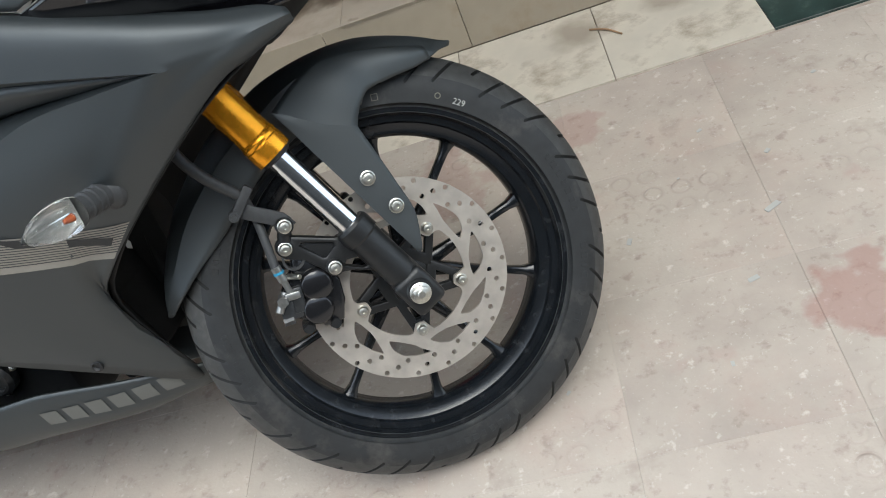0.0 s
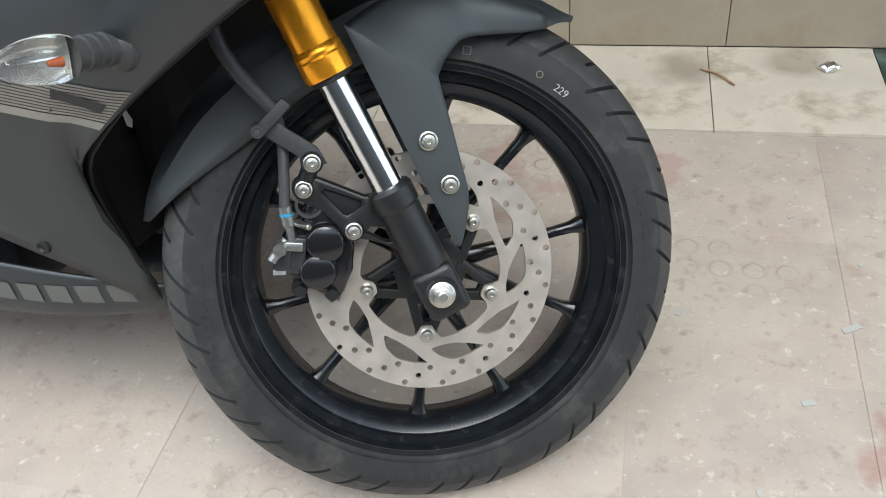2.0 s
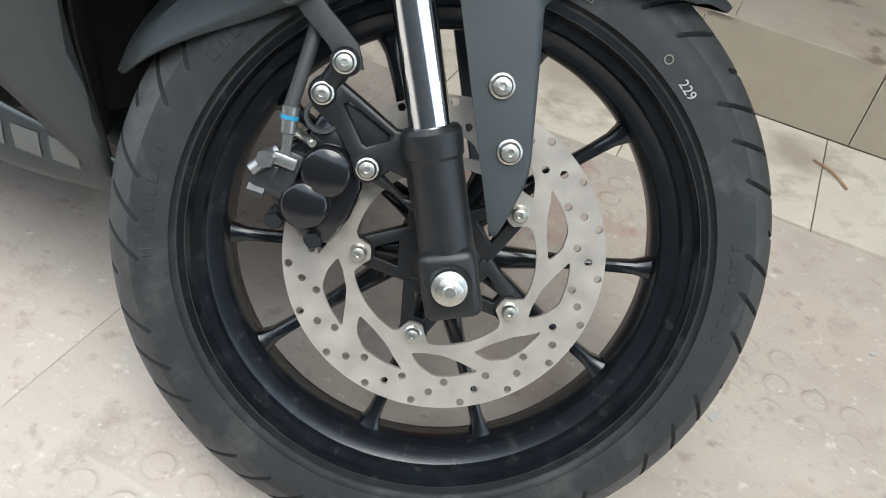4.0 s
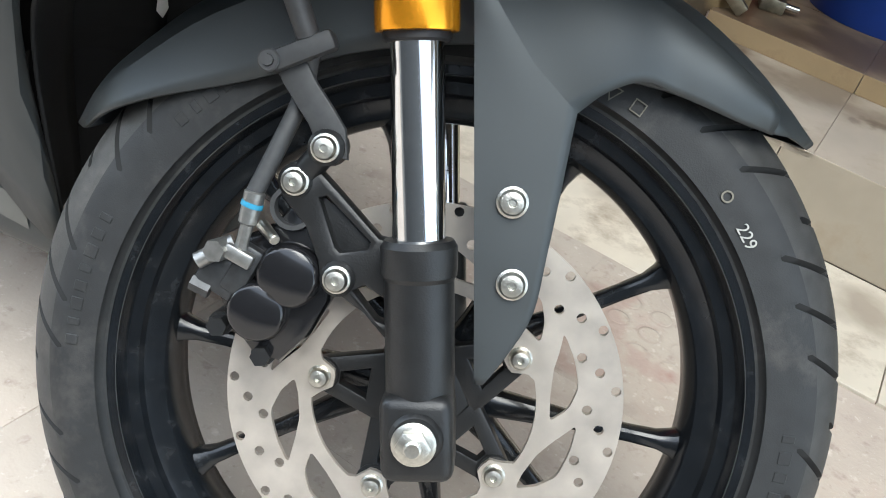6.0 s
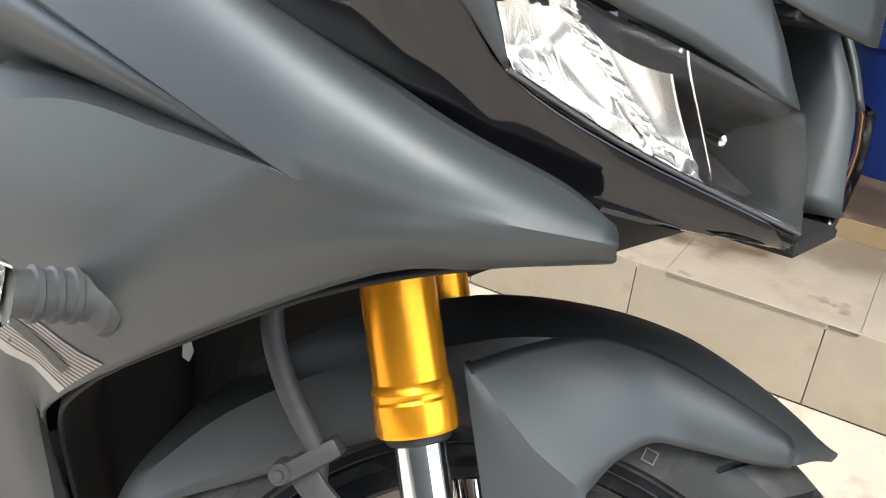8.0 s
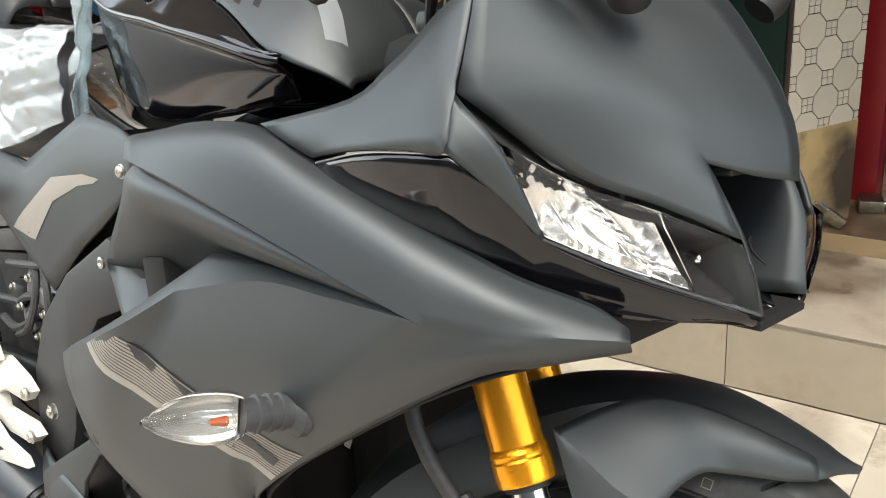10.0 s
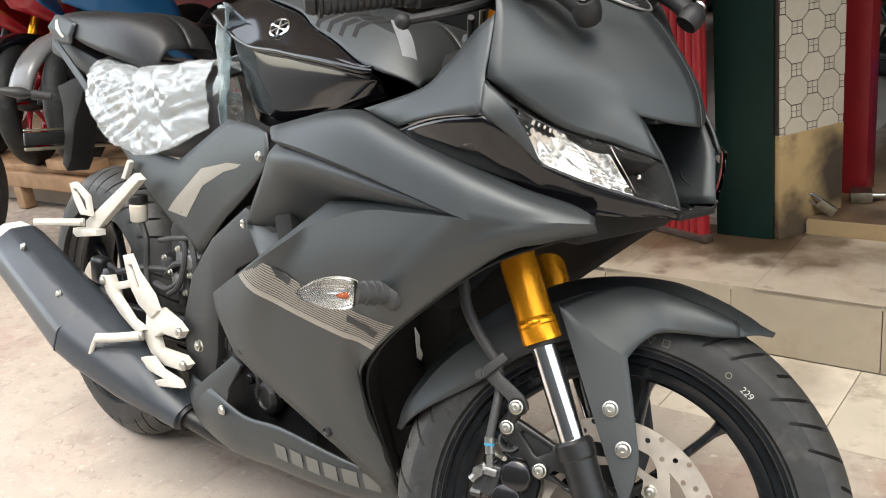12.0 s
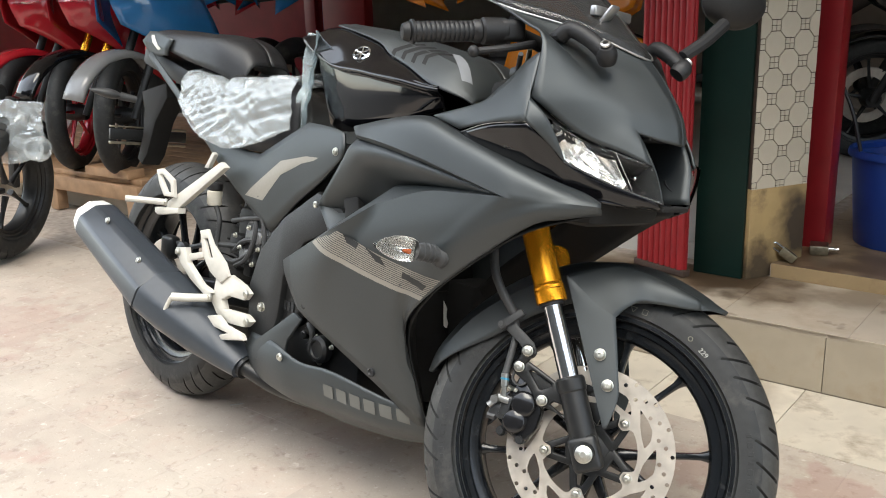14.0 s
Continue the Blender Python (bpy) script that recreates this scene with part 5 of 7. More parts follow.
# tank badge, cover slots
for k in range(4):
    x = .800 + .030 * k
    for sgn in (-1, 1):
        quads = [((x, .080 * sgn), (x + .013, .084 * sgn), (x + .060, .052 * sgn), (x + .048, .047 * sgn)), ((x, .080 * sgn), (x + .013, .084 * sgn), (x + .021, .098 * sgn), (x + .009, .096 * sgn))]
        part("cover_slot", on_side(tank_cover if sgn < 0 else tank_cover_left, quads, .0006, 4, above=True), PIT, tank_cover)
part("cover_plate", on_side(tank_cover, [((.972, -.080), (.994, -.068), (1.016, -.080), (1.002, -.094)), ((.930, -.052), (.944, -.046), (.994, -.068), (.972, -.080))], .001, 4, above=True), mat("bright_grey_plate", (0.20, 0.21, 0.225), 0.3), tank_cover, "pale grey cover plate")
bm = bmesh.new()
out, ahead = Vector((0.12, -0.76, 0.64)).normalized(), Vector((0.90, -0.03, -0.28))
ahead = (ahead - out * ahead.dot(out)).normalized()
m = Matrix((ahead, out.cross(ahead), out)).transposed().to_4x4()
m.translation = Vector((.738, -.1035, .9150)) + out * .0015
lathe(bm, [(.0150, 0), (.0155, .002), (.0135, .0035), (.0125, .0015)], m @ Matrix.Diagonal((1.45, 1.15, 1, 1)), 28, cap=False)
for a in (30, 90, 150, 210, 270, 330):
    cube_into(bm, (.0026, .014, .002), m @ Matrix.Diagonal((1.45, 1.15, 1, 1)) @ pose(0, 0, .0015, 0, 0, a) @ Matrix.Translation((0, .007, 0)), .0004, 1)
part("tank_badge", bm, CHROME, bike, "round chrome badge with plain bars")

# seat, tail
bm = bmesh.new()
loft_into(bm, [
    [R(-.200, .0, .966), R(-.190, .040, .964), R(-.180, .060, .954), R(-.170, .066, .935)],
    [R(-.100, .0, .968), R(-.100, .050, .964), R(-.090, .076, .948), R(-.080, .084, .915)],
    [R(.040, .0, .960), R(.040, .058, .955), R(.050, .084, .938), R(.060, .094, .885)],
    [R(.160, .0, .955), R(.160, .055, .949), R(.170, .080, .925), R(.170, .090, .865)],
    [R(.240, .0, .930), R(.240, .045, .922), R(.240, .066, .892), R(.235, .076, .845)],
    [R(.278, .0, .888), R(.276, .043, .884), R(.272, .060, .862), R(.265, .068, .825)]], 4, 4)
both("pillion_seat", bm, SEAT, bike, "black vinyl pillion seat", 60, 0.004)
bm = bmesh.new()
lathe(bm, [(.016, 0), (.016, .004), (.012, .007), (.0, .007)], Matrix.Translation((.246, -.038, .909)) @ pose(0, 0, 0, 18, 50, 0), 24, cap=False)
part("seat_button", bm, SEAT, bike)
bm = bmesh.new()
loft_into(bm, [
    [R(.24, .0, .86), R(.26, .08, .86), R(.27, .115, .82), R(.28, .118, .72)],
    [R(.36, .0, .845), R(.36, .08, .838), R(.37, .120, .80), R(.37, .122, .70)],
    [R(.46, .0, .84), R(.46, .07, .832), R(.46, .110, .80), R(.46, .115, .70)],
    [R(.53, .0, .85), R(.53, .05, .845), R(.535, .09, .82), R(.54, .095, .73)]], 4, 4)
both("rider_seat", bm, SEAT, bike, "black vinyl rider seat", 60, 0.004)
bm = bmesh.new()
cols, rws = 150, 120
net = []
for i in range(cols + 1):
    u = i / cols
    row = []
    for j in range(rws + 1):
        v = j / rws * 2 - 1
        side = abs(v)
        half = .136 - .035 * (2 * u - 1) ** 4
        top = .862 - .018 * math.sin(math.pi * u) + .004 * u
        w = half * math.sin(min(side * 1.3, 1) * math.pi / 2) * (1 if v > 0 else -1)
        low = .155 * max(0.0, 1 - (abs(u - .62) / .75) ** 2) - .03
        z = top - .028 * side ** 2 - low * max(0, (side - .5) / .5) ** 1.15
        row.append(bm.verts.new((.050 + .470 * u, w, z)))
    net.append(row)
for a, b in zip(net, net[1:]):
    for i in range(rws):
        bm.faces.new((a[i], b[i], b[i + 1], a[i + 1]))
bm.normal_update()
for v in list(bm.verts):
    q = v.co * 7
    fold = 1 - abs(noise.noise(q * 1.4 + Vector((3, 1, 7)))) * 2.2
    fine = 1 - abs(noise.noise(q * 4.5 + Vector((1, 5, 2)))) * 2.5
    x, y, z = v.co
    crease = 1 - abs(noise.noise(Vector(((x * .5 + z * .9) * 60, (x * .8 - z * .5) * 10, y * 12)))) * 2.4
    cross = 1 - abs(noise.noise(Vector(((x * -.4 + z + y * .5) * 52, (x + z * .4) * 9, y * 14 + 5)))) * 2.4
    v.co += v.normal * (.0085 * fold + .0012 * fine + .0042 * crease + .0034 * cross) * (1 if v.normal.z > -0.2 else -1)
part("seat_wrap", bm, PLASTIC_WRAP, bike, "crumpled clear plastic wrap over the seat", 60, 0.0006)
bm = bmesh.new()
net = []
for i in range(25):
    row = []
    for j in range(21):
        u, v = i / 24, j / 20
        z = .955 - .20 * u
        y = -.112 + .02 * math.sin(v * 3) - .008 * u
        x = .535 + .065 * v - .015 * u
        q = Vector((x * 30, u * 5, z * 30))
        y -= .012 * noise.turbulence(q * .6, 3, True)
        row.append(bm.verts.new((x, y + .03 * (1 - v), z + .012 * noise.noise(q))))
    net.append(row)
for a, b in zip(net, net[1:]):
    for i in range(20):
        bm.faces.new((a[i], b[i], b[i + 1], a[i + 1]))
part("tank_wrap", bm, mat("thin_clear_film", (0.8, 0.9, 0.93), 0.12, trans=0.75, ior=1.2), bike, "clear plastic film on the tank's back", 30, 0.0006)
bm = bmesh.new()
loft_into(bm, [[R(-.245, .045, .962), R(-.140, .072, .957), R(-.035, .088, .937)], [R(-.250, .062, .935), R(-.140, .086, .926), R(-.045, .094, .916)], [R(-.200, .066, .905), R(-.130, .081, .897), R(-.055, .092, .897)]], 4, 4, hard_v=(1,))
tail_cap, _ = both("tail_cap", bm, MATTE, bike, "matte grey tail side cap", 30, 0.006)
part("tail_stripe", on_side(tail_cap, [((-.190, .950), (-.160, .950), (-.085, .912), (-.105, .909))], .003, 4), SILVER, tail_cap, "pale stripe decal")
bm = bmesh.new()
cube_into(bm, (.010, .10, .035), Matrix.Translation((-.262, 0, .925)) @ pose(0, 0, 0, 0, 12, 0), .004)
part("tail_light", bm, mat("red_lens", (0.35, 0.01, 0.012), 0.12, coat=0.5), bike, "red tail light")
bm = bmesh.new()
cube_into(bm, (.42, .13, .05), Matrix.Translation((-.04, 0, .85)) @ pose(0, 0, 0, 0, 14, 0), .012)
part("tail_underside", bm, BLACK, bike)
bm = bmesh.new()
slab(bm, [(-.18, .83), (-.17, .79), (-.230, .72), (-.270, .625), (-.30, .595), (-.325, .61), (-.300, .68), (-.298, .75), (-.32, .80)], Matrix.Translation((0, .028, 0)) @ FACE, .056, .006)
plate_holder = part("plate_holder", bm, PIT, bike, "black number plate bracket")
for z, paint, tall in ((.652, BRASS, .008), (.676, CAST, .030), (.697, BRASS, .005)):
    bm = bmesh.new()
    cube_into(bm, (.012, .23, tall), Matrix.Translation((-.318, 0, z)), .002)
    part("plate_bar", bm, paint, plate_holder)
for side in (1, -1):
    bm = bmesh.new()
    root, tip = Vector((-.30, -.05 * side, .775)), Vector((-.355, -.16 * side, .792))
    rod(bm, root, root.lerp(tip, .35), .010, .012, 14)
    lathe(bm, [(.010, 0), (.021, .018), (.023, .035), (.016, .062), (.002, .085)], frame_to(root.lerp(tip, .33), tip) @ Matrix.Diagonal((1, .6, 1, 1)), 20)
    part("rear_turn_signal", bm, HOSE, bike, "grey rear turn signal")

# front turn signals
for side in (1, -1):
    bm = bmesh.new()
    root, tip = Vector((1.094, -.192 * side, .589)), Vector((1.064, -.320 * side, .607))
    way = (tip - root).normalized()
    lathe(bm, [(.022, 0), (.021, .006), (.014, .012), (.0135, .017), (.0155, .018), (.0155, .021), (.0135, .022), (.0135, .027), (.0155, .028), (.0155, .031), (.0135, .032), (.0135, .037), (.0155, .038), (.0155, .041), (.013, .042), (.013, .054)], frame_to(root, tip), 24)
    signal = part("turn_signal", bm, HOSE, bike, "clear turn signal on a ribbed rubber stalk")
    body = frame_to(root + way * .050, tip) @ Matrix.Diagonal((1.0, .86, 1, 1))
    shape = [(.010, 0), (.019, .004), (.0225, .013), (.0235, .025), (.021, .041), (.0145, .059), (.006, .074), (.001, .079)]
    bm = bmesh.new()
    lathe(bm, [(p.x * (1 + .005 * math.sin(p.y * 1300)), p.y) for p in curve_points([(r, h, 0) for r, h in shape], 6)], body, 28)
    cover = part("signal_lens", bm, LENS, signal, "clear ribbed lens")
    cover.visible_shadow = False
    bm = bmesh.new()
    lathe(bm, [(r * .86, h * .92 + .002) for r, h in shape[1:]], body, 96)
    for v in bm.verts:
        flat = body.inverted() @ v.co
        swell = 1 + .10 * math.sin(16 * math.atan2(flat.y, flat.x))
        v.co = body @ Vector((flat.x * swell, flat.y * swell, flat.z))
    bmesh.ops.bisect_plane(bm, geom=bm.verts[:] + bm.edges[:] + bm.faces[:], plane_co=root + Vector((-.001, 0, 0)), plane_no=Vector((1, -.25 * side, 0)), clear_outer=True)
    part("signal_reflector", bm, SIGNAL, signal)
    bm = bmesh.new()
    rod(bm, root + way * .066 + Vector((.004, 0, -.002)), root + way * .080 + Vector((.004, 0, -.002)), .0038, .0022, 12, .001)
    part("signal_bulb", bm, AMBER, signal, "amber bulb")
    # dark shell over the back of the lens, with a pale rim between the two
    up = Vector((-.72, .43 * side, .53))
    for name, grow, low, high, paint, words in (("signal_shell", 1.03, -.0040, .05, HOSE, "dark grey plastic shell"), ("signal_rim", 1.05, -.0065, -.0040, SILVER, "pale lens rim")):
        bm = bmesh.new()
        lathe(bm, [(r * grow, h) for r, h in shape], body, 28)
        bmesh.ops.bisect_plane(bm, geom=bm.verts[:] + bm.edges[:] + bm.faces[:], plane_co=root + up * low, plane_no=up, clear_inner=True)
        bmesh.ops.bisect_plane(bm, geom=bm.verts[:] + bm.edges[:] + bm.faces[:], plane_co=root + up * high, plane_no=up, clear_outer=True)
        part(name, bm, paint, signal, words)

# exhaust
bm = bmesh.new()
E0, S0, C0 = Vector((-.165, -.205, .455)), Vector((.165, -.192, .330)), Vector((.475, -.148, .228))
turn = Matrix.Rotation(radians(22), 4, "Z") @ Matrix.Diagonal((1.0, .82, 1, 1))
def soften(bm, axis):
    """Rounds the long edges of an eight-sided can."""
    long = [e for e in bm.edges if abs((e.verts[1].co - e.verts[0].co).normalized().dot(axis.normalized())) > .85]
    bmesh.ops.bevel(bm, geom=long, offset=.011, segments=3, affect="EDGES", profile=.5)


lathe(bm, [(.060, 0), (.066, .006), (.078, (S0 - E0).length), (.0765, (S0 - E0).length + .002)], frame_to(E0, S0) @ turn, 8)
soften(bm, S0 - E0)
exhaust = part("exhaust", bm, mat("dark_grey_heat_paint", (0.036, 0.042, 0.050), 0.36, var=0.08, scale=60), bike, "dark grey eight-sided exhaust silencer", 32)
bm = bmesh.new()
lathe(bm, [(.0775, 0), (.076, .06), (.064, .18), (.046, .27), (.036, (C0 - S0).length)], frame_to(S0, C0) @ turn, 8)
soften(bm, C0 - S0)
part("exhaust_mid_pipe", bm, exhaust.data.materials[0], exhaust, "", 32)
bm = bmesh.new()
lathe(bm, [(.030, 0), (.050, .012), (.0615, .05), (.0615, .056)], frame_to(E0 + (E0 - S0).normalized() * .05, E0) @ turn, 8)
part("exhaust_end_cap", bm, mat("pale_aluminium", (0.78, 0.77, 0.74), 0.35, metal=0.25), exhaust, "pale aluminium end cap", 20)
bm = bmesh.new()
lathe(bm, [(.022, 0), (.026, .002), (.026, .010), (.018, .008)], frame_to(C0, C0 + (C0 - S0)), 20)
tube(bm, [C0, C0 + Vector((.10, .04, -.03)), C0 + Vector((.30, .10, -.035))], .020, 12)
part("exhaust_pipe", bm, CAST, exhaust)
for p in (R(-.060, .240, .472), R(.115, .240, .402)):
    part("exhaust_bolt", bolt_bm(Matrix.Translation(p + Vector((0, .014, 0))) @ pose(0, 0, 0, 75), .007, .006, False), ZINC, exhaust)

# rear wheel, swingarm
REAR = Matrix.Translation((-.045, 0, .314)) @ FACE
rear_wheel = part("rear_wheel", rim_bm(.229, .058, .190, REAR), RIM, bike, "satin black rear rim")
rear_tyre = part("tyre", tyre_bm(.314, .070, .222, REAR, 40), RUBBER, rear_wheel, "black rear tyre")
for rubber in (PIT, DUSTY_SKYLIT_RUBBER):
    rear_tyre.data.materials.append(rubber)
for k in range(5):
    for s in (-16.3, 16.3):
        part("spoke", spoke_bm(REAR, radians(20 + 72 * k + s), .036, .190, 0), RIM, rear_wheel)
bm = bmesh.new()
lathe(bm, [(.03, -.07), (.05, -.06), (.045, 0), (.055, .05), (.04, .075)], REAR, 30)
part("hub", bm, CAST, rear_wheel)
bm = bmesh.new()
lathe(bm, [(.075, .066), (.11, .066), (.11, .070), (.075, .070)], REAR, 60, closed=True)
part("rear_brake_disc", bm, STEEL, rear_wheel)
for side in (1, -1):
    bm = bmesh.new()
    p, q = Vector((.43, -.085 * side, .365)), Vector((-.075, -.108 * side, .314))
    mid = (p + q) / 2
    cube_into(bm, ((p - q).length, .028, .055), Matrix.Translation(mid) @ ((p - q).normalized().to_track_quat("X", "Z").to_matrix().to_4x4()), .008, 3)
    part("swingarm", bm, CAST, bike, "black swingarm")
bm = bmesh.new()
cube_into(bm, (.05, .035, .06), Matrix.Translation((.02, -.095, .415)), .012, 3)
part("rear_caliper", bm, CAST, bike)
bm = bmesh.new()
rod(bm, (.24, -.02, .40), (.30, -.02, .68), .022, seg=18)
for k in range(9):
    lathe(bm, [(.027, -.003), (.032, 0), (.027, .003)], frame_to((.245 + .005 * k, -.02, .43 + .024 * k), (.30, -.02, .68)), 18, closed=True)
part("rear_shock", bm, CAST, bike, "black rear shock absorber")

# cream footrest hangers and pedals
def plate(name, outline, y, depth, material, parent, label="", holes=()):
    """A cast plate square to the machine's side, its outer face at the given distance."""
    bm = bmesh.new()
    slab(bm, outline, Matrix.Translation((0, -y + depth, 0)) @ FACE, depth, .003, holes)
    return part(name, bm, material, parent, label, 30)


hanger = plate("footrest_hanger", [(0.354, 0.406), (0.405, 0.419), (0.462, 0.406), (0.487, 0.393), (0.471, 0.376), (0.41, 0.373), (0.383, 0.359), (0.393, 0.339), (0.48, 0.345), (0.503, 0.335), (0.481, 0.318), (0.417, 0.312), (0.364, 0.323), (0.341, 0.345), (0.308, 0.338), (0.306, 0.355), (0.347, 0.37)], .160, .016, SILVER, bike, "cream painted footrest hanger")
plate("heel_guard", [(0.28, 0.5), (0.312, 0.508), (0.337, 0.478), (0.393, 0.445), (0.413, 0.418), (0.381, 0.396), (0.332, 0.414), (0.298, 0.446)], .165, .008, SILVER, hanger, "", [[(0.3, 0.484), (0.316, 0.488), (0.342, 0.448), (0.326, 0.444)]])
plate("hanger_arm", [(0.178, 0.443), (0.225, 0.451), (0.239, 0.416), (0.305, 0.378), (0.355, 0.369), (0.326, 0.355), (0.256, 0.38), (0.204, 0.41)], .168, .014, SILVER, hanger)
plate("hanger_bar", [(0.216, 0.433), (0.289, 0.452), (0.293, 0.438), (0.227, 0.419)], .160, .010, SILVER, hanger)
bm = bmesh.new()
tube(bm, [(.348, -.165, .356), (.320, -.200, .353), (.289, -.230, .351)], .0095, 12)
tube(bm, [(.289, -.230, .351), (.276, -.233, .330), (.264, -.235, .307)], .0050, 10)
part("footrest", bm, SILVER, hanger, "cream metal footrest")
plate("brake_pedal", [(0.347, 0.315), (0.395, 0.328), (0.431, 0.312), (0.497, 0.308), (0.507, 0.297), (0.412, 0.275), (0.403, 0.284), (0.444, 0.298), (0.392, 0.299), (0.357, 0.301)], .178, .012, SILVER, bike, "cream brake pedal")
for p in ((.484, -.161, .393), (.492, -.161, .333), (.350, -.170, .358), (.196, -.169, .436)):
    part("hanger_bolt", bolt_bm(Matrix.Translation(p) @ FACE, .0075, .006, False), ZINC, hanger)
bm = bmesh.new()
lathe(bm, [(.022, 0), (.022, .012), (.016, .016), (0, .016)], Matrix.Translation((.192, -.148, .436)) @ FACE, 24, cap=False)
part("hanger_pivot", bm, CAST, hanger)
pillion = plate("pillion_hanger", [(0.349, 0.664), (0.371, 0.654), (0.166, 0.531), (0.118, 0.527), (0.122, 0.546)], .165, .014, SILVER, bike, "cream pillion footrest hanger")
plate("hanger_strut", [(0.271, 0.68), (0.283, 0.676), (0.257, 0.641), (0.239, 0.641)], .140, .010, SILVER, pillion)
plate("heel_plate", [(0.077, 0.618), (0.104, 0.624), (0.164, 0.602), (0.173, 0.562), (0.12, 0.559), (0.095, 0.584)], .175, .008, SILVER, pillion, "", [[(0.096, 0.607), (0.109, 0.61), (0.149, 0.591), (0.154, 0.57), (0.133, 0.57)]])
plate("hanger_foot", [(0.09, 0.528), (0.202, 0.54), (0.203, 0.528), (0.105, 0.511), (0.088, 0.516)], .180, .020, SILVER, pillion)
bm = bmesh.new()
tube(bm, [(.135, -.172, .545), (.110, -.215, .547), (.084, -.252, .548)], .0080, 10)
part("pillion_footrest", bm, SILVER, pillion)
part("pillion_bolt", bolt_bm(Matrix.Translation((.136, -.176, .546)) @ FACE, .0070, .006, False), ZINC, pillion)
bm = bmesh.new()
rod(bm, (.236, -.105, .552), (.236, -.105, .588), .017, .018, 18, .003)
reservoir = part("fluid_reservoir", bm, mat("milky_plastic", (0.72, 0.68, 0.58), 0.4), bike, "milky brake fluid reservoir")
bm = bmesh.new()
rod(bm, (.236, -.105, .588), (.236, -.105, .606), .019, .019, 18, .003)
part("lid", bm, BLACK, reservoir)
for pts in ([(.245, -.105, .552), (.272, -.11, .52), (.270, -.112, .47), (.285, -.12, .43)], [(.05, -.09, .43), (.14, -.11, .435), (.24, -.11, .46), (.36, -.10, .475)], [(.33, -.10, .46), (.38, -.11, .49), (.42, -.10, .50)], [(.30, -.11, .44), (.36, -.115, .44), (.41, -.11, .47), (.44, -.10, .51)]):
    bm = bmesh.new()
    tube(bm, [Vector(p) for p in pts], .0065, 8)
    part("hose", bm, HOSE, bike)
bm = bmesh.new()
cube_into(bm, (.16, .14, .12), Matrix.Translation((.36, 0, .50)), .02)
cube_into(bm, (.05, .04, .05), Matrix.Translation((.335, -.085, .475)), .008)
cube_into(bm, (.03, .03, .08), Matrix.Translation((.39, -.09, .45)), .006)
part("battery_box", bm, BLACK, bike)

# brake caliper and its bracket
ARM = [(-.086, .158), (-.075, .168), (-.062, .164), (-.047, .147), (-.023, .119), (-.012, .116), (-.012, .046), (-.022, .055), (-.034, .070), (-.050, .082), (-.062, .090), (-.063, .104), (-.070, .126), (-.085, .146)]
bm = bmesh.new()
slab(bm, ARM, Matrix.Translation((0, -.081, 0)) @ FACE, .014, .003, [[(-.0600, .1440), (-.0560, .1450), (-.0290, .1160), (-.0310, .1120), (-.0480, .1100), (-.0510, .1130)], [(-.0400, .0850), (-.0330, .0880), (-.0210, .0800), (-.0210, .0640), (-.0260, .0660)]])
bracket = fork_part("caliper_bracket", bm, CAST, bike, "cast black caliper bracket with recessed pockets")
bm = bmesh.new()
slab(bm, [(-.066, .150), (-.026, .118), (-.026, .108), (-.056, .106)], Matrix.Translation((0, -.079, 0)) @ FACE, .007, .001)
fork_part("bracket_web", bm, CAST, bracket)
bm = bmesh.new()
rod(bm, (-.054, -.094, .176), (-.075, -.088, .155), .009, .009, 14)
fork_part("bracket_arm", bm, CAST, bracket)
for p in ((-.075, -.086, .155), (-.050, -.088, .093), (-.054, -.094, .176)):
    bm = bmesh.new()
    rod(bm, Vector(p) + Vector((0, .010, 0)), Vector(p) - Vector((0, .0105, 0)), .0125, .0115, 18, .002)
    fork_part("bracket_boss", bm, CAST, bracket)
for p in ((-.075, -.0965, .155), (-.050, -.0985, .093), (-.054, -.1045, .176)):
    fork_part("bracket_bolt", bolt_bm(Matrix.Translation(p) @ FACE, .0072, .007, False), ZINC, bracket, "zinc socket bolt")
bm = bmesh.new()
slab(bm, [(-.041, .168), (-.058, .171), (-.065, .190), (-.080, .215), (-.085, .226), (-.066, .231), (-.060, .217), (-.050, .201), (-.042, .187)], Matrix.Translation((0, -.095, 0)) @ FACE, .005, .0015)
cube_into(bm, (.043, .016, .013), Matrix.Translation((-.067, -.101, .2340)) @ pose(0, 0, 0, 0, -20, 0), .003)
rod(bm, (-.086, -.092, .2285), (-.086, -.111, .2285), .0078, .0070, 14, .001)
rod(bm, (-.086, -.110, .2285), (-.086, -.113, .2285), .0040, .0035, 8)
fork_part("hose_clamp", bm, HOSE, bike, "grey hose clamp arm")
bm = bmesh.new()
tube(bm, [(-.062, -.096, .234), (-.072, -.086, .206), (-.0850, -.092, .178), (-.102, -.098, .145)], .0058, 12)
hose_low = fork_part("caliper_hose", bm, HOSE, bike, "grey rubber caliper hose")
bm = bmesh.new()
rod(bm, (-.100, -.098, .149), (-.106, -.098, .128), .0068, .006, 14, .001)
tube(bm, [(-.106, -.098, .128), (-.110, -.097, .116), (-.112, -.096, .108)], .0042, 10)
fork_part("hose_fitting", bm, DULL_STEEL, hose_low)
bm = bmesh.new()
rod(bm, (-.1018, -.098, .142), (-.1030, -.098, .139), .0072, seg=14)
fork_part("blue_mark", bm, mat("blue_paint_mark", (0.03, 0.22, 0.36), 0.5), hose_low)
bm = bmesh.new()
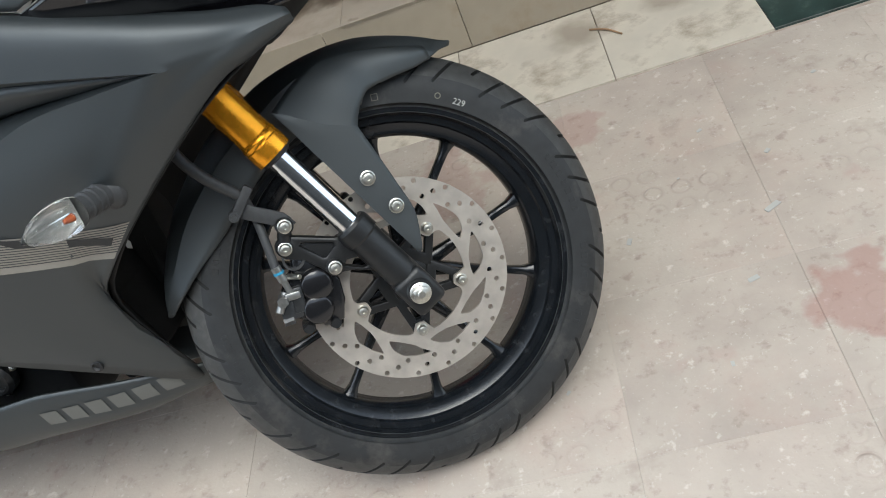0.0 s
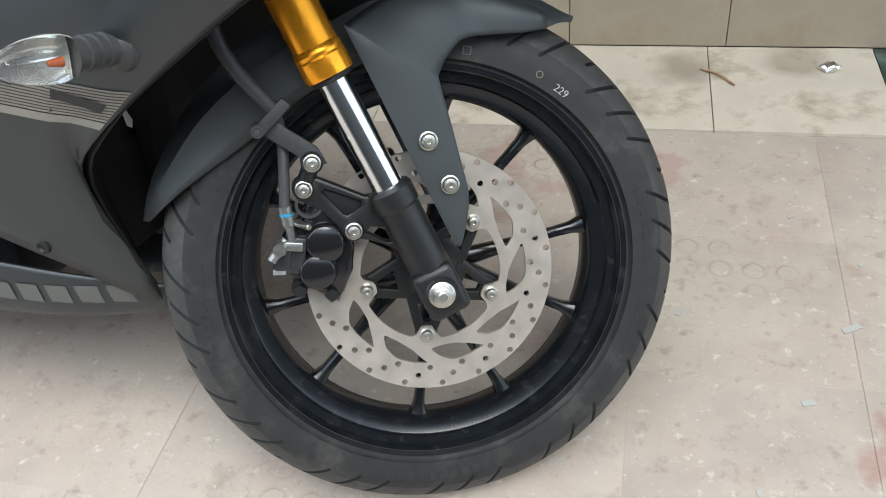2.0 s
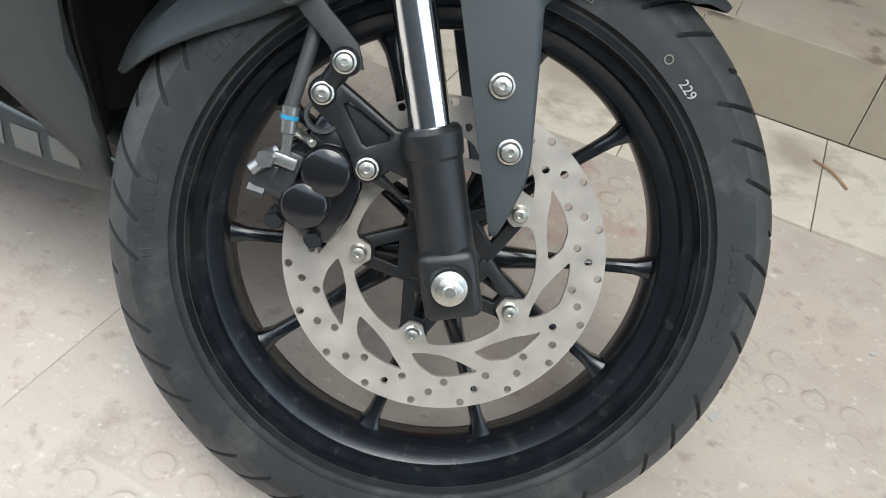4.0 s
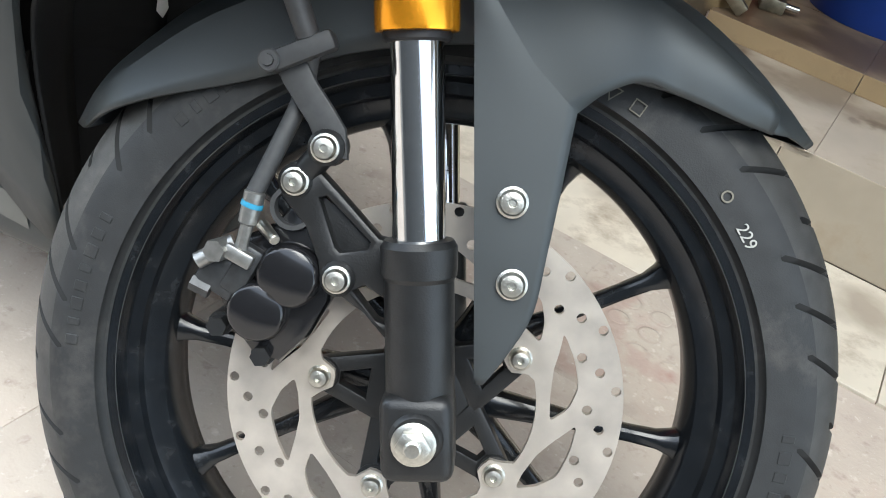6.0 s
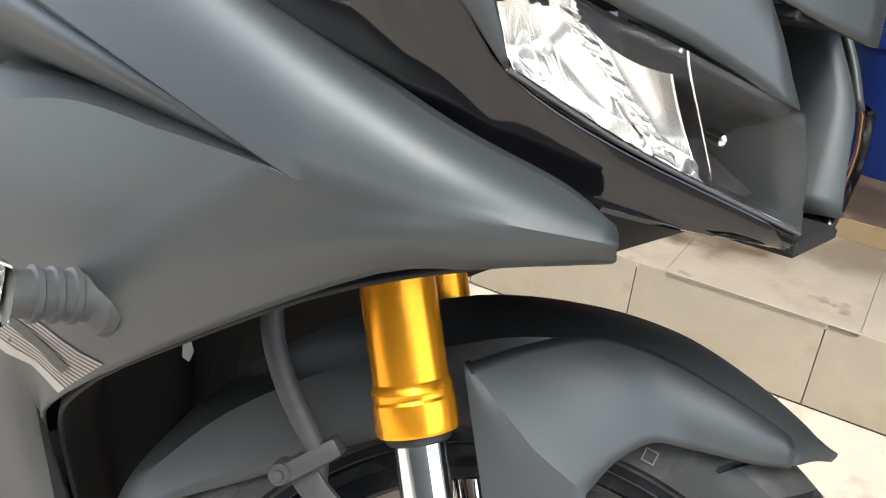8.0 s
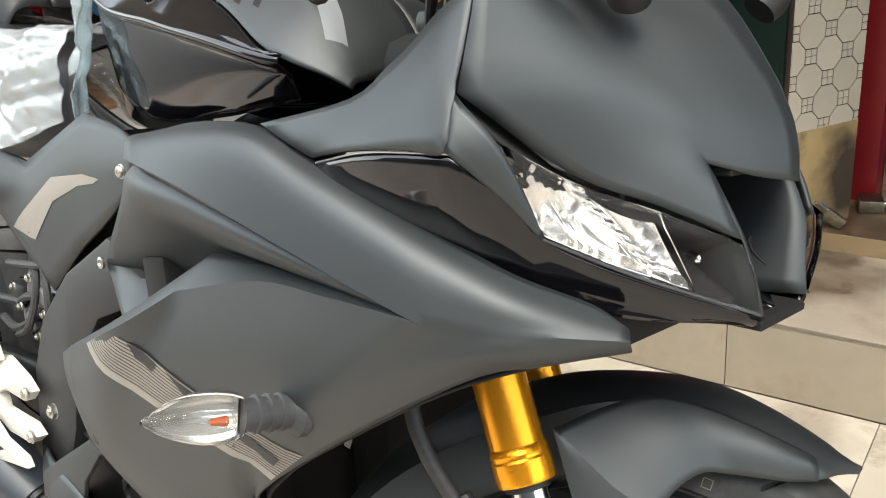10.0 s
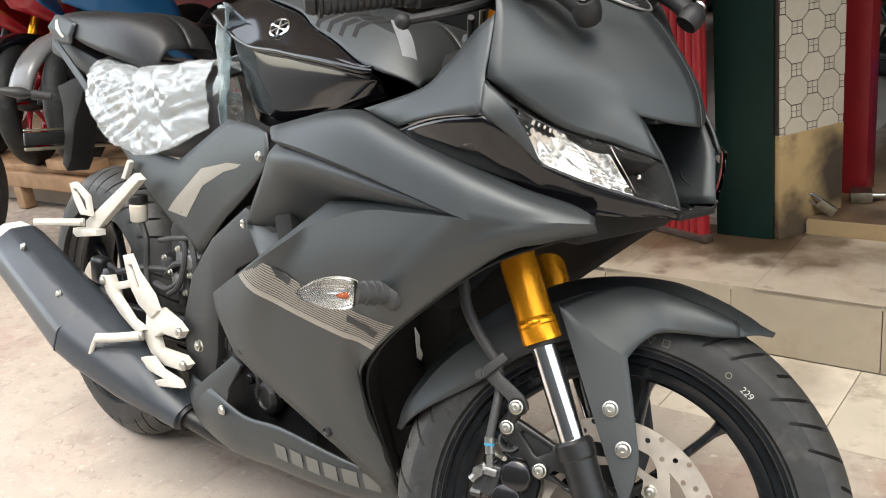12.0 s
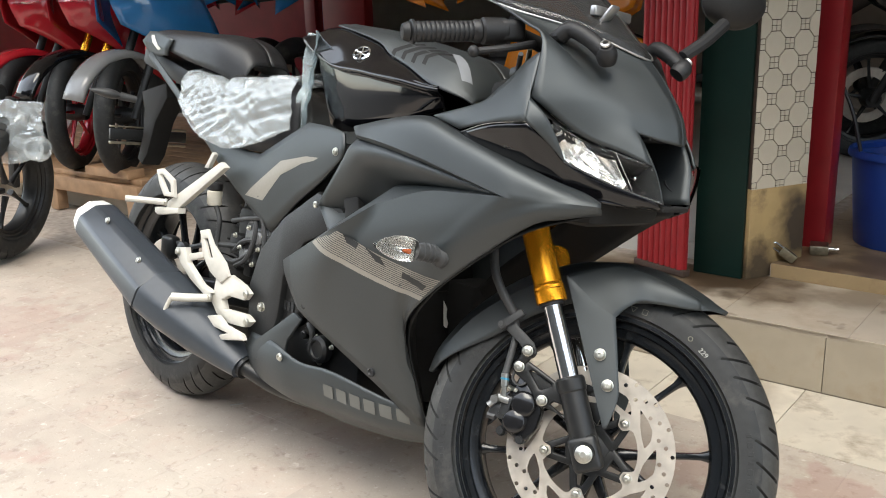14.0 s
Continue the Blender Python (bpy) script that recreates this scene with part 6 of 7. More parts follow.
outline = [(-.060, .128), (-.052, .110), (-.058, .075), (-.072, .052), (-.092, .034), (-.110, .040), (-.124, .060), (-.134, .085), (-.130, .108), (-.112, .118), (-.096, .122), (-.082, .138), (-.068, .140)]
slab(bm, outline, Matrix.Translation((0, -.056, 0)) @ FACE, .030, .006)
slab(bm, [(x * .92 - .008, z * .9 + .012) for x, z in outline], Matrix.Translation((0, -.020, 0)) @ FACE, .022, .004)
for c, r in (((-.0825, .094), .0195), ((-.1035, .0705), .0185)):
    lathe(bm, [(r + .002, .030), (r + .002, .036), (r, .0405), (r * .88, .042), (0, .042)], Matrix.Translation((c[0], -.056, c[1])) @ FACE, 32, cap=False)
caliper = fork_part("brake_caliper", bm, mat("glossy_black_caliper", (0.009, 0.009, 0.010), 0.18, coat=0.3, var=0.2, scale=200), bike, "glossy black two-piston brake caliper")
bm = bmesh.new()
rod(bm, (-.122, -.086, .112), (-.126, -.106, .112), .0075, .0075, 6)
rod(bm, (-.116, -.092, .116), (-.140, -.096, .104), .0055, .0055, 12)
cube_into(bm, (.020, .012, .010), Matrix.Translation((-.112, -.097, .108)) @ pose(0, 0, 0, 0, 30, 0), .002)
fork_part("banjo_bolt", bm, DULL_STEEL, caliper, "dull steel banjo bolt")
bm = bmesh.new()
cube_into(bm, (.030, .020, .026), Matrix.Translation((-.126, -.084, .094)) @ pose(0, 0, 0, 0, 32, 0), .004, 2)
cube_into(bm, (.016, .012, .034), Matrix.Translation((-.112, -.090, .098)) @ pose(0, 0, 0, 0, 32, 0), .003, 2)
rod(bm, (-.134, -.090, .084), (-.146, -.090, .090), .0062, .0058, 6)
fork_part("caliper_lug", bm, mat("worn_caliper_grey", (0.040, 0.042, 0.044), 0.35, metal=0.4, var=0.3, scale=150), caliper, "worn grey caliper lug")
bm = bmesh.new()
rod(bm, (-.100, -.084, .126), (-.088, -.100, .118), .0042, .0035, 10, .0006)
fork_part("bleed_nipple", bm, ZINC, caliper)
for x, z in ((-.103, .040), (-.131, .060)):
    bm = bmesh.new()
    rod(bm, (x, -.082, z), (x, -.092, z), .0068, .0068, 6)
    rod(bm, (x, -.060, z), (x, -.082, z), .0085, .0085, 12)
    fork_part("caliper_bolt", bm, CAST, caliper)
bm = bmesh.new()
lathe(bm, [(.0115, .0), (.0145, .002), (.0145, .010), (.0115, .010)], Matrix.Translation((-.078, -.084, .138)) @ FACE, 20, closed=True)
fork_part("slide_boot", bm, HOSE, caliper)

# marks on the front tyre's sidewall
text = bpy.data.curves.new("sidewall_number", "FONT")
text.body, text.size, text.extrude, text.align_x, text.align_y = "229", .0118, .0002, "CENTER", "CENTER"
text_ob = new("sidewall_number", text)
number_mesh = bpy.data.meshes.new_from_object(text_ob)
bpy.data.objects.remove(text_ob)
number = new("sidewall_number", number_mesh)
number_mesh.materials.append(WHITE_INK)
number.parent = front_wheel
a = radians(28.0)
number.matrix_local = FORK @ Matrix.Translation((.2440 * math.cos(a), -.0512, .2440 * math.sin(a))) @ FACE @ pose(0, 0, 0, 0, 0, math.degrees(a) - 90) @ pose(0, 0, 0, 4)
number["label"] = "white ink number on the sidewall"
FADED = mat("faded_ink", (0.16, 0.15, 0.12), 0.7)
bm = bmesh.new()
lathe(bm, [(.0030, 0), (.0042, 0), (.0042, .0004), (.0030, .0004)], Matrix.Translation((.2465 * math.cos(radians(35)), -.0511, .2465 * math.sin(radians(35)))) @ FACE, 16, closed=True)
fork_part("sidewall_ring", bm, FADED, front_wheel)
bm = bmesh.new()
lathe(bm, [(.0052, 0), (.0068, 0), (.0068, .0004), (.0052, .0004)], Matrix.Translation((.245 * math.cos(radians(59)), -.0511, .245 * math.sin(radians(59)))) @ FACE, 3, closed=True)
fork_part("sidewall_triangle", bm, FADED, front_wheel)
bm = bmesh.new()
lathe(bm, [(.0052, 0), (.0064, 0), (.0064, .0004), (.0052, .0004)], Matrix.Translation((.245 * math.cos(radians(54.5)), -.0511, .245 * math.sin(radians(54.5)))) @ FACE @ pose(0, 0, 0, 0, 0, 10), 4, closed=True)
fork_part("sidewall_square", bm, FADED, front_wheel)
for base_ang, count, gap in ((-62, 9, 3.1), (-128, 11, 3.0), (-25, 7, 3.2), (150, 8, 3.0), (118, 5, 3.0)):
    for k in range(count):
        ang = base_ang + gap * k
        bm = bmesh.new()
        c = Vector((.252 * math.cos(radians(ang)), -.0500, .252 * math.sin(radians(ang))))
        cube_into(bm, (.0052 + .002 * (k % 3), .0012, .009), Matrix.Translation(c) @ pose(0, 0, 0, 0, 90 - ang, 0), .0004, 1)
        fork_part("raised_bar", bm, RUBBER, front_wheel)

# ---- other motorcycles of the shop ----


def parked_bike(m, paint, rim_paint, fork_paint, label, steer=0.0, guard=None):
    """A smaller sport motorcycle: rear wheel at the origin, front wheel 1.33 m ahead."""
    b = base("parked_motorcycle", m, label, "motorcycle", "motorcycles at the shop")
    rear, front = Matrix.Translation((0, 0, .30)) @ FACE, Matrix.Translation((1.33, 0, .295)) @ pose(0, 0, 0, 0, 0, steer) @ FACE
    for w, r, half in ((rear, .305, .062), (front, .295, .048)):
        bm = bmesh.new()
        prof = [(r - half * (1 - math.cos(t)) * 1.0, half * math.sin(t)) for t in (radians(a) for a in range(-80, 81, 16))]
        prof = [(.222, -half * .85)] + prof + [(.222, half * .85)]
        lathe(bm, prof, w, 64, cap=False)
        wheel = part("wheel", rim_bm(.229, half * .86, .19, w), rim_paint, b)
        part("tyre", bm, RUBBER, wheel)
        for k in range(5):
            part("spoke", spoke_bm(w, radians(72 * k + 10), .03, .19, 0), rim_paint, wheel)
        bm = bmesh.new()
        lathe(bm, [(.035, -.06), (.05, 0), (.035, .06)], w, 20)
        part("hub", bm, CAST, wheel)
        bm = bmesh.new()
        lathe(bm, [(.09, .056), (.135, .056), (.135, .060), (.09, .060)], w, 48, closed=True)
        part("brake_disc", bm, STEEL, wheel)
    for s in (-1, 1):
        bm = bmesh.new()
        rod(bm, (1.33, .085 * s, .29), (1.235, .085 * s, .50), .019, .019, 18)
        part("fork_lower_leg", bm, CAST, b)
        bm = bmesh.new()
        rod(bm, (1.235, .085 * s, .50), (1.07, .085 * s, .86), .021, .021, 20)
        part("fork_tube", bm, fork_paint, b)
        bm = bmesh.new()
        tube(bm, [(1.08, .03 * s, .92), (1.05, .18 * s, .94), (.99, .31 * s, .93)], .014, 10)
        part("handlebar", bm, HOSE, b)
        bm = bmesh.new()
        loft_into(bm, [[(1.40, .03 * s, .90), (1.28, .13 * s, .94), (1.10, .17 * s, .94), (.95, .18 * s, .86)], [(1.41, .05 * s, .84), (1.28, .16 * s, .82), (1.10, .21 * s, .76), (.85, .21 * s, .64)], [(1.38, .08 * s, .74), (1.24, .15 * s, .66), (1.04, .20 * s, .52), (.75, .17 * s, .34)]], 4, 4)
        part("side_fairing", bm, paint, b, "", 50, .004)
        bm = bmesh.new()
        loft_into(bm, [[(1.405, .03 * s, .895), (1.33, .10 * s, .92), (1.27, .135 * s, .935)], [(1.42, .045 * s, .85), (1.335, .135 * s, .86), (1.27, .165 * s, .88)]], 3, 3)
        part("headlight", bm, LENS, b, "", 50, .006)
        bm = bmesh.new()
        loft_into(bm, [[(.30, .10 * s, .86), (.0, .10 * s, .95), (-.25, .06 * s, 1.0)], [(.35, .14 * s, .76), (.05, .12 * s, .86), (-.25, .07 * s, .95)]], 4, 3)
        part("tail_panel", bm, paint, b, "", 50, .006)
    bm = bmesh.new()
    rows = []
    for a in range(20, 150, 12):
        t = radians(a)
        rows.append([Vector((1.33 + r * math.cos(t), y, .295 + r * math.sin(t))) for y, r in ((-.062, .285), (-.055, .310), (0, .318), (.055, .310), (.062, .285))])
    loft_into(bm, rows, 2, 2)
    part("mudguard", bm, guard or paint, b, "", 50, .004)
    bm = bmesh.new()
    loft_into(bm, [[(1.16 - abs(y) * .5, y, 1.09 - 4 * y * y) for y in (-.16, -.08, 0, .08, .16)], [(1.32 - abs(y) * .4, y * .8, 1.0 - 3 * y * y) for y in (-.16, -.08, 0, .08, .16)], [(1.42 - abs(y) * .3, y * .55, .91 - 2 * y * y) for y in (-.16, -.08, 0, .08, .16)]], 4, 4)
    part("nose_cowl", bm, paint, b, "", 50, .004)
    bm = bmesh.new()
    rows = [[Vector((x, w * math.sin(t), z - .11 * (1 - math.cos(t)))) for t in (radians(a) for a in (-100, -60, -25, 0, 25, 60, 100))] for x, w, z in ((.42, .09, .92), (.60, .15, 1.0), (.80, .16, .98), (.95, .12, .92))]
    loft_into(bm, rows, 4, 4)
    part("fuel_tank", bm, paint, b, "", 50, .004)
    bm = bmesh.new()
    cube_into(bm, (.42, .2, .05), Matrix.Translation((.22, 0, .86)) @ pose(0, 0, 0, 0, 4, 0), .02, 3)
    part("seat", bm, SEAT, b)
    bm = bmesh.new()
    cube_into(bm, (.40, .26, .30), Matrix.Translation((.68, 0, .38)), .05, 3)
    cube_into(bm, (.20, .22, .30), Matrix.Translation((.82, 0, .58)) @ pose(0, 0, 0, 0, 30, 0), .02, 2)
    part("engine", bm, CAST, b)
    bm = bmesh.new()
    cube_into(bm, (.60, .05, .05), Matrix.Translation((.25, .09, .33)), .01)
    cube_into(bm, (.60, .05, .05), Matrix.Translation((.25, -.09, .33)), .01)
    cube_into(bm, (.05, .2, .05), Matrix.Translation((.50, 0, .33)), .01)
    part("swingarm", bm, CAST, b)
    bm = bmesh.new()
    tube(bm, [(.75, -.10, .22), (.30, -.16, .26), (-.05, -.18, .40)], .045, 14)
    part("exhaust", bm, STEEL, b)
    return b


def facing(front_x, front_y, z, heading):
    """A pose whose front wheel, 1.33 m ahead, stands at the given place."""
    a = radians(heading)
    return pose(front_x - 1.33 * math.cos(a), front_y - 1.33 * math.sin(a), z, -6, 0, heading)


parked_bike(facing(-4.42, 2.52, DECK_Z, -92), RED_BIKE, CAST, CAST, "red sport motorcycle with red mudguard parked on the wooden deck", 28)
parked_bike(facing(-3.88, 2.46, DECK_Z, -88), RED_BIKE, RED_BIKE, GOLD, "red motorcycle with gold fork and black mudguard on the deck", 34, GLOSS)
parked_bike(facing(-3.50, 2.47, DECK_Z, -84), BLUE_BIKE, CAST, CAST, "blue motorcycle with black fork and grey mudguard on the deck", 30, GREY_BIKE)
parked_bike(pose(-2.75, 3.55, SILL_Z, -5, 0, 12), ORANGE, CAST, STEEL, "orange motorcycle standing inside the shop")
parked_bike(pose(-1.9, 4.7, SILL_Z, -5, 0, 20), GREY_BIKE, CAST, STEEL, "grey motorcycle standing inside the shop")
parked_bike(facing(-0.50, 4.55, SILL_Z, -160), GLOSS, CAST, GOLD, "black motorcycle standing inside the shop doorway", 10)

# near motorcycle, of which the wheel and its wrapped lamp show
near = base("parked_scooter", Matrix.Translation((-3.27, 1.74, 0)), "black motorcycle wheel with plastic-wrapped mudguard, parked on the pavement", "motorcycle", "motorcycles at the shop")
w = pose(0, 0, .30, 0, 0, -62) @ pose(0, 0, 0, -8) @ FACE
near_rim = part("wheel", rim_bm(.207, .052, .17, w), CAST, near)
near_tyre = part("tyre", tyre_bm(.30, .062, .20, w, 32), RUBBER, near_rim)
for rubber in (PIT, DUSTY_SKYLIT_RUBBER):
    near_tyre.data.materials.append(rubber)
for k in range(5):
    part("spoke", spoke_bm(w, radians(72 * k), .03, .17, 0), CAST, near_rim)
bm = bmesh.new()
net = []
for i in range(25):
    row = []
    for j in range(25):
        u, v = i / 24, j / 24
        q = Vector((u * 3, v * 3, 2))
        f = 1 - abs(noise.noise(q * 1.5)) * 2
        row.append(bm.verts.new((-.02 + .36 * u + .04 * (v - .5), -.02 + .04 * u - .02 * f, .40 + .28 * v + .05 * u * (1 - v) + .01 * noise.noise(q * 2))))
    net.append(row)
for a, b in zip(net, net[1:]):
    for i in range(24):
        bm.faces.new((a[i], b[i], b[i + 1], a[i + 1]))
part("wrapped_mudguard", bm, PLASTIC_WRAP, near, "crumpled white plastic wrap", 30, .002)
bm = bmesh.new()
lathe(bm, [(.025, -.01), (.046, 0), (.052, .02), (.046, .05), (.03, .054), (.028, .03), (.0, .03)], Matrix.Translation((.36, -.02, .50)) @ pose(0, 0, 0, 80, 0, 25), 28, cap=False)
part("lamp_cap", bm, PLASTIC_WRAP, near)
bm = bmesh.new()
tube(bm, [(.34, 0, .50), (.12, .02, .50), (-.02, .05, .56)], .022, 10)
cube_into(bm, (.30, .16, .20), Matrix.Translation((-.36, .12, .62)), .04, 3)
cube_into(bm, (.05, .03, .40), Matrix.Translation((-.06, .09, .48)) @ pose(0, 0, 0, 0, 12, 0), .01, 2)
part("tail_body", bm, BLACK, near)

# wooden deck
deck = base("wooden_deck", Matrix.Translation((-4.42, 2.39, 0)), "worn wooden deck carrying parked motorcycles", "platform")
for k in range(16):
    bm = bmesh.new()
    cube_into(bm, (2.3, .105, .03), Matrix.Translation((0, .06 + .11 * k, DECK_Z - .015)), .003)
    part("deck_plank", bm, WOOD, deck)
bm = bmesh.new()
cube_into(bm, (2.3, .05, .075), Matrix.Translation((0, 0, DECK_Z - .068)), .004)
part("front_beam", bm, WOOD, deck)
for x in (-1.1, -.45, .40, 1.08):
    bm = bmesh.new()
    cube_into(bm, (.07, .06, DECK_Z - .106), Matrix.Translation((x, .01, (DECK_Z - .106) / 2)), .004)
    part("post", bm, WOOD, deck)
bm = bmesh.new()
cube_into(bm, (.35, .10, .045), Matrix.Translation((.92, .02, DECK_Z + .024)), .004)
part("loose_board", bm, WOOD, deck)
bm = bmesh.new()
cube_into(bm, (2.3, .02, .2), Matrix.Translation((0, .10, .10)), .002)
part("back_board", bm, mat("pale_painted_board", (0.45, 0.40, 0.33), 0.7, var=0.25, scale=8), deck)

# bucket, padlock, latch box on the sill
bucket = base("bucket", Matrix.Translation((-.045, 2.98, SILL_Z)) @ Matrix.Scale(1.065, 4), "blue plastic bucket standing on the door sill", "bucket")
bm = bmesh.new()
lathe(bm, [(.0, .004), (.140, .0), (.143, .004), (.168, .275), (.168, .270), (.161, .268), (.137, .010), (.0, .010)], None, 48, cap=False)
part("body", bm, BLUE_PLASTIC, bucket)
bm = bmesh.new()
lathe(bm, [(.166, .268), (.178, .268), (.180, .276), (.176, .290), (.168, .292), (.162, .285)], None, 48, closed=True)
part("rim", bm, BLUE_PLASTIC, bucket)
lock = base("padlock", Matrix.Translation((-.312, 2.565, SILL_Z + .036)) @ pose(0, 0, 0, 0, 35, 10), "bright padlock hanging at the foot of the column", "padlock")
bm = bmesh.new()
cube_into(bm, (.05, .018, .028), Matrix.Translation((.02, 0, 0)), .004)
part("body", bm, BRASS, lock)
bm = bmesh.new()
tube(bm, [(-.004, 0, .009), (-.03, 0, .009), (-.036, 0, 0), (-.03, 0, -.009), (-.004, 0, -.009)], .0035, 8)
part("shackle", bm, CHROME, lock)
latch = base("latch_box", Matrix.Translation((-.245, 2.725, SILL_Z)) @ pose(0, 0, 0, 0, 0, 14), "grey metal latch box lying on the sill", "lock")
bm = bmesh.new()
cube_into(bm, (.055, .065, .030), Matrix.Translation((0, 0, .015)), .004)
part("case", bm, BRASS, latch)
bm = bmesh.new()
rod(bm, (.027, -.01, .017), (.058, -.01, .017), .007, .007, 12)
part("bolt", bm, CHROME, latch)
bm = bmesh.new()
tube(bm, [(-.17, 2.85, SILL_Z + .29), (-.21, 2.87, SILL_Z + .42), (-.25, 2.89, SILL_Z + .5)], .006, 8)
tagged(part("stick", bm, CAST), "thin dark stick leaning in the doorway", "stick")

# litter
for k, (x, y, sx, sy, rot) in enumerate(((.312, 1.535, .010, .007, 20), (.121, 1.299, .015, .009, 60), (.280, 1.137, .018, .010, 10), (.40, 1.42, .012, .009, 35), (.36, 1.28, .03, .012, 25), (.20, .99, .009, .006, 80), (-.04, 1.02, .008, .005, 40), (.55, 1.60, .010, .008, 15),
                                        (.24, 1.42, .005, .004, 0), (-.9, .72, .010, .006, 33), (-1.2, .55, .03, .008, -30), (-1.8, .85, .012, .006, 12), (-1.325, 1.257, .035, .006, 48), (-.35, 1.05, .010, .008, 70))):
    bm = bmesh.new()
    slab(bm, [(-sx / 2, -sy / 2), (sx / 2, -sy * .4), (sx * .45, sy / 2), (-sx * .1, sy * .42), (-sx * .5, sy * .3)], pose(x, y, .0006, 0, 0, rot), .0012)
    tagged(part("paper_scrap", bm, WHITE_INK), "small pale paper scrap on the pavement", "litter", "scraps on the pavement")
twig = bmesh.new()
tube(twig, [(.20, 2.02, .004), (.235, 1.995, .005), (.262, 1.955, .004)], .0022, 6)
tagged(part("twig", twig, WOOD), "thin brown twig on the cream tiles", "twig")
foil = bmesh.new()
bmesh.ops.create_icosphere(foil, subdivisions=2, radius=.016, matrix=Matrix.Translation((.455, 2.02, .008)) @ Matrix.Diagonal((1.4, .8, .6, 1)))
for v in foil.verts:
    v.co += Vector((1, 1, .6)) * .008 * noise.noise(v.co * 90)
tagged(part("foil_scrap", foil, REFLECT, None, "", 0), "crumpled silver foil scrap on the cream tiles", "litter")

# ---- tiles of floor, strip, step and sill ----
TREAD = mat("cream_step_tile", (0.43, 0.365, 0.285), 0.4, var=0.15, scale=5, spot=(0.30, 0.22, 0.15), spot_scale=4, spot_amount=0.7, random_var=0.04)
SILL_RISER = mat("ochre_sill_tile", (0.30, 0.21, 0.112), 0.42, var=0.15, scale=6, spot=(0.16, 0.10, 0.055), spot_scale=6, spot_amount=0.8)
SILL_TOP = mat("dirty_brown_sill_tile", (0.29, 0.21, 0.13), 0.4, var=0.2, scale=5, spot=(0.11, 0.07, 0.04), spot_scale=3.2, spot_amount=0.9, random_var=0.05)


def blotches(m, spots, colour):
    """Large frayed dark blotches at given places on the tiles: grime, on step and sill also painted shade."""
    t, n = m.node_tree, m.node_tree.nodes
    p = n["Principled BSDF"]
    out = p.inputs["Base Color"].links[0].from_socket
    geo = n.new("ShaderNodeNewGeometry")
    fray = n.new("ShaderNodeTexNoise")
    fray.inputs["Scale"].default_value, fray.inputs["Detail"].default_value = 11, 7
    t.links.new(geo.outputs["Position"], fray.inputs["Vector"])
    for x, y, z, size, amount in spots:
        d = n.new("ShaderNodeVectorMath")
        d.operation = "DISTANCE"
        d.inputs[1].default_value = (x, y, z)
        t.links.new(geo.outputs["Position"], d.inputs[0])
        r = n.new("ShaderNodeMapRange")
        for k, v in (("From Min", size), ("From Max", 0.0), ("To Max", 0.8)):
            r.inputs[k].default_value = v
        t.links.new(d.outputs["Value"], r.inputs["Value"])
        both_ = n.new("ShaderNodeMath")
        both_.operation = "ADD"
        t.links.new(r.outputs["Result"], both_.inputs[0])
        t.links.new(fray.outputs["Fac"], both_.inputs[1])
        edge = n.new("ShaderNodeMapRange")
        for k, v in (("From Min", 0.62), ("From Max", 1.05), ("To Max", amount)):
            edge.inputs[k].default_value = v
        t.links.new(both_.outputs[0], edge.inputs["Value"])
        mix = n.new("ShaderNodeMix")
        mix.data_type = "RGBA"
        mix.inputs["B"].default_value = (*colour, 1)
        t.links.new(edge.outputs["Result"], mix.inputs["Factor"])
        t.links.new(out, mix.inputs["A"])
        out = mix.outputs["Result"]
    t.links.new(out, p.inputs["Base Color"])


# step and sill: grime together with the building's shade, painted as brown blotches
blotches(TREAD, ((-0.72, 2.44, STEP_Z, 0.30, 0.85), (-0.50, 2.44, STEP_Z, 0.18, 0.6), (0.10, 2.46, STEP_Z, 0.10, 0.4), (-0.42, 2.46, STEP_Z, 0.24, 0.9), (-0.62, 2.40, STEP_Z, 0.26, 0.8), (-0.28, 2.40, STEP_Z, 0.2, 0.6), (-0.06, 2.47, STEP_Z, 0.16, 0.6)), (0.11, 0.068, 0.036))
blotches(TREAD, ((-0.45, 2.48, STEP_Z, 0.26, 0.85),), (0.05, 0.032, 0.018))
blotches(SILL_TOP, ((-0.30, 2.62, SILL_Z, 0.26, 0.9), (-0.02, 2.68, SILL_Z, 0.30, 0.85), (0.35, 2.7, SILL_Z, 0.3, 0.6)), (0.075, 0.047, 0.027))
blotches(YELLOW_WALL, ((-0.285, 2.645, 0.30, 0.16, 0.95), (-0.36, 2.53, 0.19, 0.13, 0.9), (-0.31, 2.61, 0.42, 0.07, 0.6)), (0.035, 0.024, 0.016))
